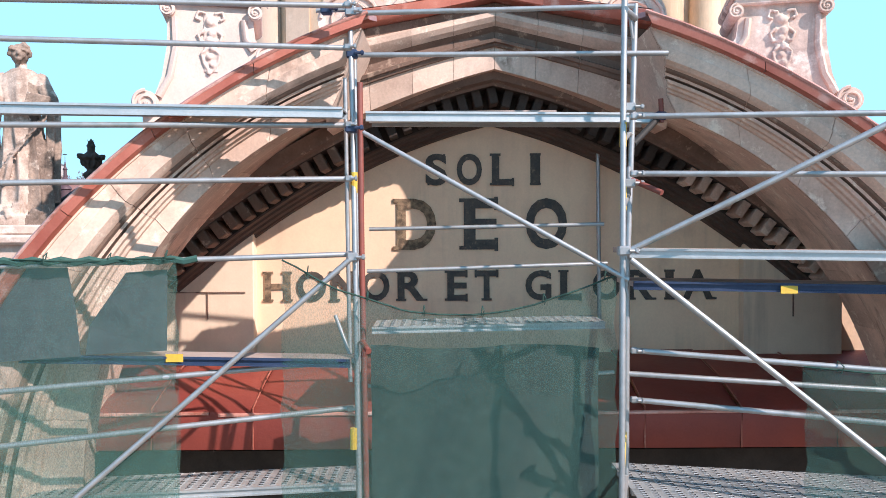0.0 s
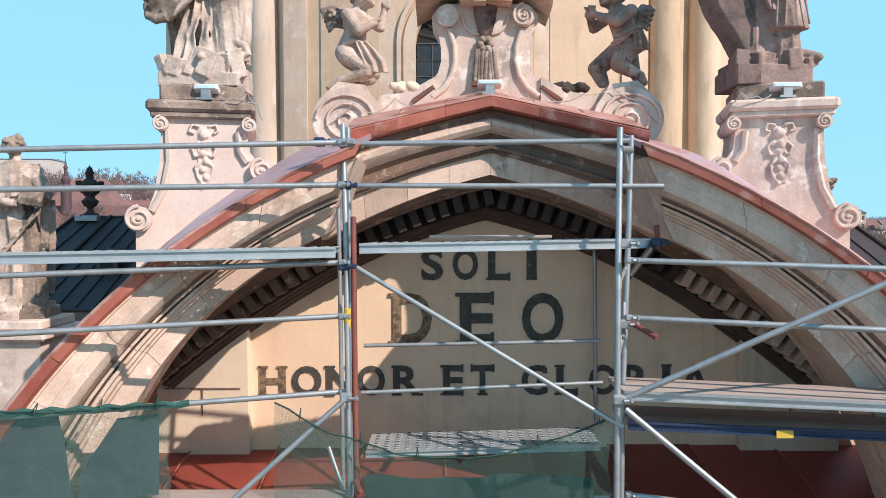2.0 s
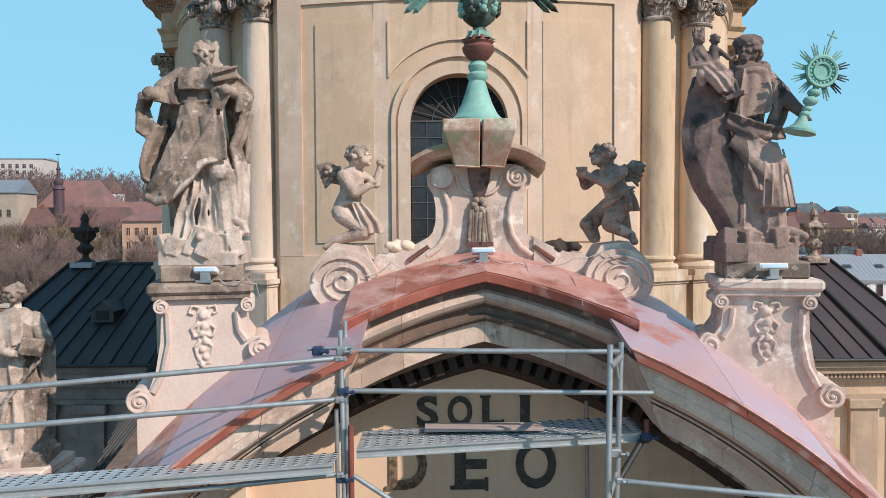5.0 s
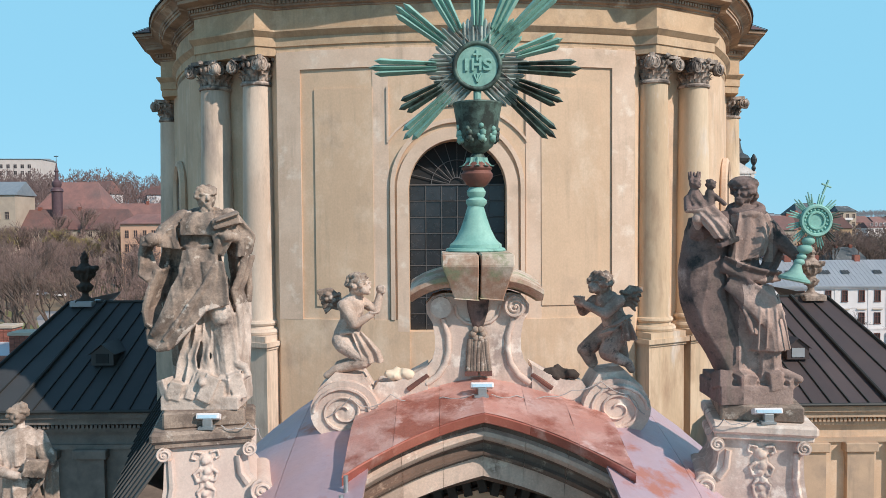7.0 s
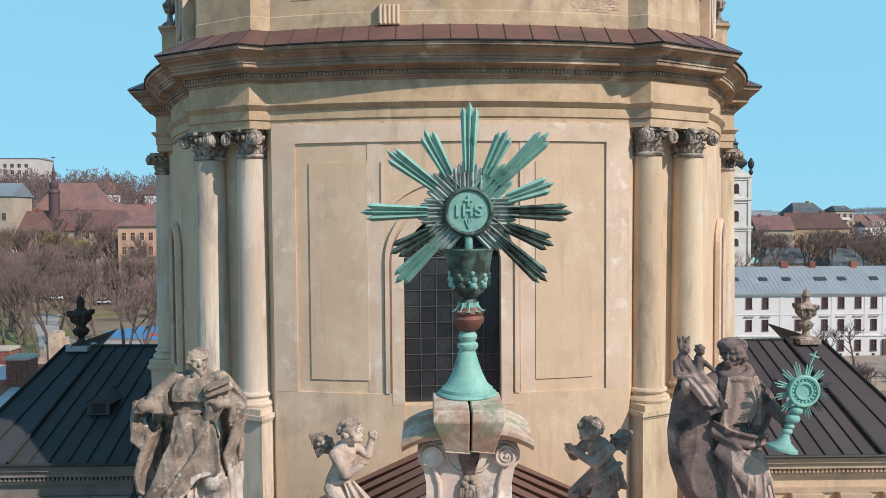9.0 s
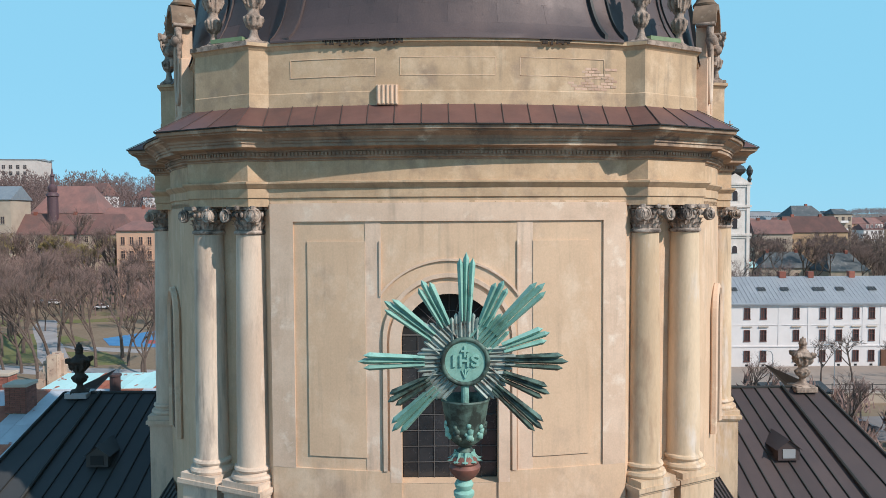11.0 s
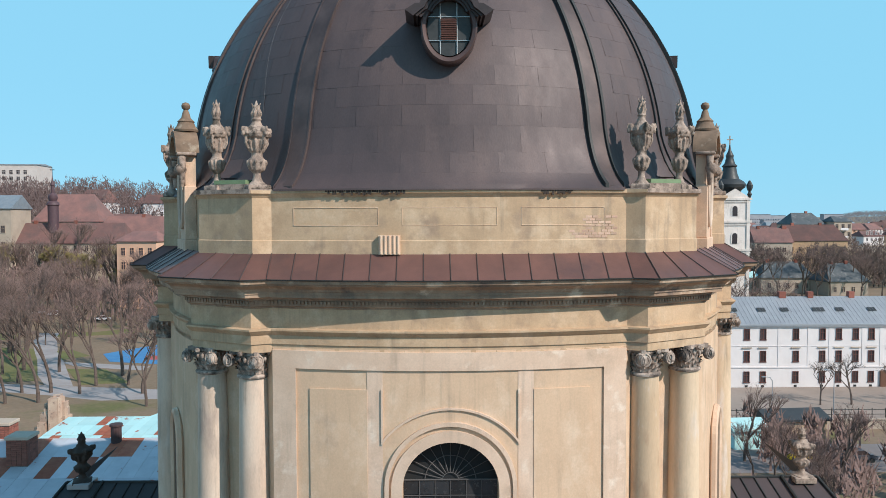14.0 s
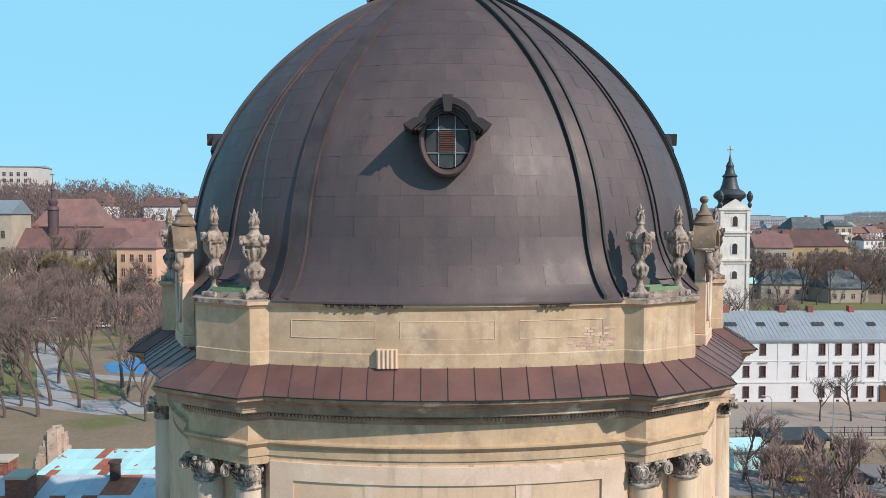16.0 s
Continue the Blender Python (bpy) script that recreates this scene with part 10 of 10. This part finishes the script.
# ---- bare trees ----
def tree_meshes(seed, height, spread, levels=5, twig=0.9, thin=2):
    r_ = random.Random(seed)
    tv, tf, wv, wf = [], [], [], []

    def limb(a, b, r0, r1, sides):
        d = (b - a).normalized()
        u = d.orthogonal().normalized()
        w = d.cross(u)
        i0 = len(tv)
        for p, r in ((a, r0), (b, r1)):
            for k in range(sides):
                t = 2 * math.pi * k / sides
                tv.append(p + r * (math.cos(t) * u + math.sin(t) * w))
        for k in range(sides):
            tf.append((i0 + k, i0 + (k + 1) % sides, i0 + sides + (k + 1) % sides, i0 + sides + k))

    def spray(p, d, n, ln):
        for _ in range(n):
            e = (d + Vector((r_.uniform(-1, 1), r_.uniform(-1, 1), r_.uniform(-0.5, 0.9))) * 0.75).normalized() * ln * r_.uniform(0.5, 1.2)
            s_ = e.orthogonal().normalized() * ln * 0.011
            i0 = len(wv)
            wv.extend((p - s_, p + s_, p + e * 0.55 + Vector((0, 0, 0.04)) * ln, p + e))
            wf.extend(((i0, i0 + 1, i0 + 2), (i0 + 1, i0 + 3, i0 + 2)))

    def grow(p, d, ln, r, lev):
        n = 3
        for k in range(n):
            q = p + d * ln / n
            limb(p, q, r * (1 - 0.25 * k / n), r * (1 - 0.25 * (k + 1) / n), 7 if lev < 2 else 4 if lev < 4 else 3)
            p = q
            d = (d + Vector((r_.uniform(-1, 1), r_.uniform(-1, 1), r_.uniform(-0.2, 0.5))) * 0.16).normalized()
            if lev > 1:
                spray(p, d, thin, twig)
        if lev >= levels:
            spray(p, d, thin * 2, twig)
            return
        kids = 3 if lev < 3 else 2 + (r_.random() < 0.5)
        for _ in range(kids):
            e = (d * 0.9 + Vector((r_.uniform(-1, 1), r_.uniform(-1, 1), r_.uniform(-0.15, 0.55))) * spread).normalized()
            grow(p, e, ln * r_.uniform(0.62, 0.82), r * 0.62, lev + 1)

    grow(Vector((0, 0, -0.3)), Vector((0, 0, 1)), height * 0.27, height * 0.016, 0)
    out = []
    for nm, v, f in (("trunk", tv, tf), ("twigs", wv, wf)):
        me = bpy.data.meshes.new(nm)
        me.from_pydata([tuple(p) for p in v], [], f)
        me.update()
        out.append(me)
    return out


def tree_kind(seed, height, spread, material, label, twig=0.9, levels=5, x=0.0, y=0.0, thin=2):
    a, b = tree_meshes(seed, height, spread, levels, twig, thin)
    a.materials.append(BARK)
    b.materials.append(material)
    th = thing("tree", label, "tree", "bare trees", m=pose(x, y, ground_z(x, y)))
    mesh_part("trunk", a, th)
    mesh_part("crown", b, th)
    return th


kinds = [tree_kind(1, 22, 0.44, TWIG, "tall bare tree with fine brown twigs", 1.3, 5, -60, 146, 1), tree_kind(2, 24, 0.38, TWIG, "tall bare tree with fine brown twigs", 1.3, 5, -82, 152, 1),
         tree_kind(3, 16, 0.70, TWIG, "spreading bare tree with fine brown twigs", 1.2, 5, -46.5, 122, 1), tree_kind(4, 15, 0.62, BUD, "tree just budding yellow-green", 1.3, 5, -118, 262, 3),
         tree_kind(5, 9.5, 0.85, BARK, "pruned bare street tree with gnarled limbs", 0.8, 4, 61.5, 120, 1)]
rnd = random.Random(77)
spots = []
for k in range(44):
    y = rnd.uniform(165, 236)
    spots.append((-y * rnd.uniform(0.33, 0.60), y, rnd.choice((0, 1, 1, 2)), rnd.uniform(0.65, 0.9)))
for x, y, k in ((-61.3, 131, 1), (-71.7, 132, 0), (-65.3, 125, 1), (-61.3, 137.4, 1), (-70.4, 124.4, 0), (-66.7, 132, 1), (-55.7, 138, 0), (-76.9, 140.2, 2), (-50.5, 131, 1), (-74, 150, 1), (-88, 160, 0), (-84, 148, 1)):
    spots.append((x, y, k, rnd.uniform(0.7, 0.88)))
for k in range(10):
    y = rnd.uniform(256, 278)
    spots.append((-y * rnd.uniform(0.36, 0.59), y, 3 if k % 3 else 0, rnd.uniform(0.9, 1.25)))
for k in range(22):
    y = rnd.uniform(240, 268)
    spots.append((-y * rnd.uniform(0.35, 0.60), y, rnd.choice((0, 1, 1, 3)), rnd.uniform(0.72, 0.95)))
for k in range(13):
    y = rnd.uniform(62, 100)
    spots.append((y * rnd.uniform(0.40, 0.64), y, rnd.choice((0, 2)), rnd.uniform(0.36, 0.55)))
for x, y, k, s_ in ((120, 285, 2, 1.5), (112, 291, 2, 1.15), (143, 291, 2, 1.35), (150, 297, 0, 1.08), (161, 290, 2, 1.2), (132, 305, 0, 0.9), (171, 300, 2, 0.95), (105, 262, 1, 0.75), (128, 312, 2, 1.2), (138, 318, 1, 0.85), (176, 336, 2, 0.9), (186, 345, 0, 0.7), (196, 352, 2, 0.8), (176, 318, 2, 0.7), (127, 279, 2, 1.25), (137, 281, 0, 0.95), (147, 280, 2, 1.25), (158, 279, 2, 1.1), (167, 281, 0, 0.85), (141, 278, 2, 1.0), (69, 172, 2, 1.15), (75, 170, 2, 1.1), (80, 174, 0, 0.75)):
    spots.append((x, y, k, s_))
for x, y, s_ in ((66.5, 120, 1.1), (72.2, 120, 0.95), (78, 120, 1.0)):
    spots.append((x, y, 4, s_))
for x, y, k, s_ in spots:
    if 50 < y < 112 and 38 < x < 44 and y > 95:
        continue
    copy_thing(kinds[k], pose(x, y, ground_z(x, y), 0, 0, rnd.uniform(0, 360)) @ Matrix.Diagonal((s_, s_, s_, 1)))

# far woods: sprays of bare twigs on stems, past counting
def woods(name, label, places, material, seed, hgt=(9, 15), per=46):
    r_ = np.random.RandomState(seed)
    vs, fs = [], []
    for x, y in places:
        z = ground_z(x, y)
        h = r_.uniform(*hgt)
        i0 = len(vs)
        vs.extend(((x - 0.2, y, z - 0.5), (x + 0.2, y, z - 0.5), (x, y, z + h * 0.8)))
        fs.append((i0, i0 + 1, i0 + 2))
        for _ in range(per):
            t = r_.uniform(0.25, 1.0)
            wd = h * 0.34 * math.sin(math.pi * (0.18 + 0.78 * t)) + 0.3
            a = r_.uniform(0, 6.28)
            q = (x + wd * r_.uniform(0.1, 1) * math.cos(a), y + wd * r_.uniform(0.1, 1) * math.sin(a), z + h * t)
            e = (r_.uniform(-0.8, 0.8), r_.uniform(-0.8, 0.8), r_.uniform(0.5, 1.9))
            i0 = len(vs)
            vs.extend(((q[0] - 0.16, q[1], q[2]), (q[0] + 0.16, q[1] + 0.1, q[2]), (q[0] + e[0], q[1] + e[1], q[2] + e[2])))
            fs.append((i0, i0 + 1, i0 + 2))
    me = bpy.data.meshes.new(name)
    me.from_pydata(vs, [], fs)
    me.update()
    me.materials.append(material)
    return tagged(new(name, me), label, "woods", kind="stuff")


r2 = np.random.RandomState(5)
west = [(-y * f, y) for y, f in ((r2.uniform(205, 262), r2.uniform(0.30, 0.62)) for _ in range(110))]
woods("park_woods", "thicket of bare brown park trees", west, TWIG, 1, (7, 11), 46)
hill_p = [(-y * f, y) for y, f in ((r2.uniform(380, 520), r2.uniform(0.28, 0.62)) for _ in range(700))]
woods("hill_woods", "bare brown woods on the hill", hill_p, mat("purple_brown_bare_wood", (0.165, 0.118, 0.112), (0.125, 0.092, 0.09), 0.95, scale=0.02, grain=0.2), 2, (11, 21), 80)
slope_p = [(-y * f, y) for y, f in ((r2.uniform(262, 330), r2.uniform(0.34, 0.60)) for _ in range(110))]
woods("slope_woods", "bare trees between the old town houses", slope_p, TWIG, 9, (9, 15), 90)
east = [(y * f, y) for y, f in ((r2.uniform(305, 420), r2.uniform(0.53, 0.64)) for _ in range(70))] + [(y * f, y) for y, f in ((r2.uniform(330, 480), r2.uniform(0.36, 0.56)) for _ in range(45))]
woods("town_woods", "bare trees and scrub among the far houses", east, mat("dark_bare_wood", (0.125, 0.092, 0.080), (0.09, 0.07, 0.062), 0.95, scale=0.2, grain=0.2), 3, (4, 9), 80)
clump = [(r2.uniform(112, 156), r2.uniform(311, 322)) for _ in range(30)] + [(r2.uniform(168, 205), r2.uniform(312, 345)) for _ in range(34)] + [(r2.uniform(96, 108), r2.uniform(262, 275)) for _ in range(3)]
woods("tree_clump", "dense dark bare trees before the red roofs", clump, mat("grey_brown_bare_wood", (0.095, 0.074, 0.066), (0.07, 0.056, 0.052), 0.95, scale=0.2, grain=0.2), 12, (11, 18), 230)
far = [(y * f, y) for y, f in ((r2.uniform(560, 1500), r2.uniform(0.3, 0.7)) for _ in range(420))]
# blue-grey in place of twig brown: air haze painted into the far woods
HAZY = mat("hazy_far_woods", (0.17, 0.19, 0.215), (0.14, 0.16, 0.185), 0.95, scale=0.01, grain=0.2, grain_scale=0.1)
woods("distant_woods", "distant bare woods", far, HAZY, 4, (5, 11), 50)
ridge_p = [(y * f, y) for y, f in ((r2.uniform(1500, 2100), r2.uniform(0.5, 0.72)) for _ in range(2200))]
woods("ridge_woods", "woods along the far ridge, coloured grey for haze", ridge_p, HAZY, 8, (6, 12), 40)
thick = [(y * f, y) for y, f in ((r2.uniform(56, 100), r2.uniform(0.40, 0.66)) for _ in range(48))]
woods("thicket", "bare brown thicket behind the aisle roof", thick, TWIG, 6, (2.5, 5), 60)
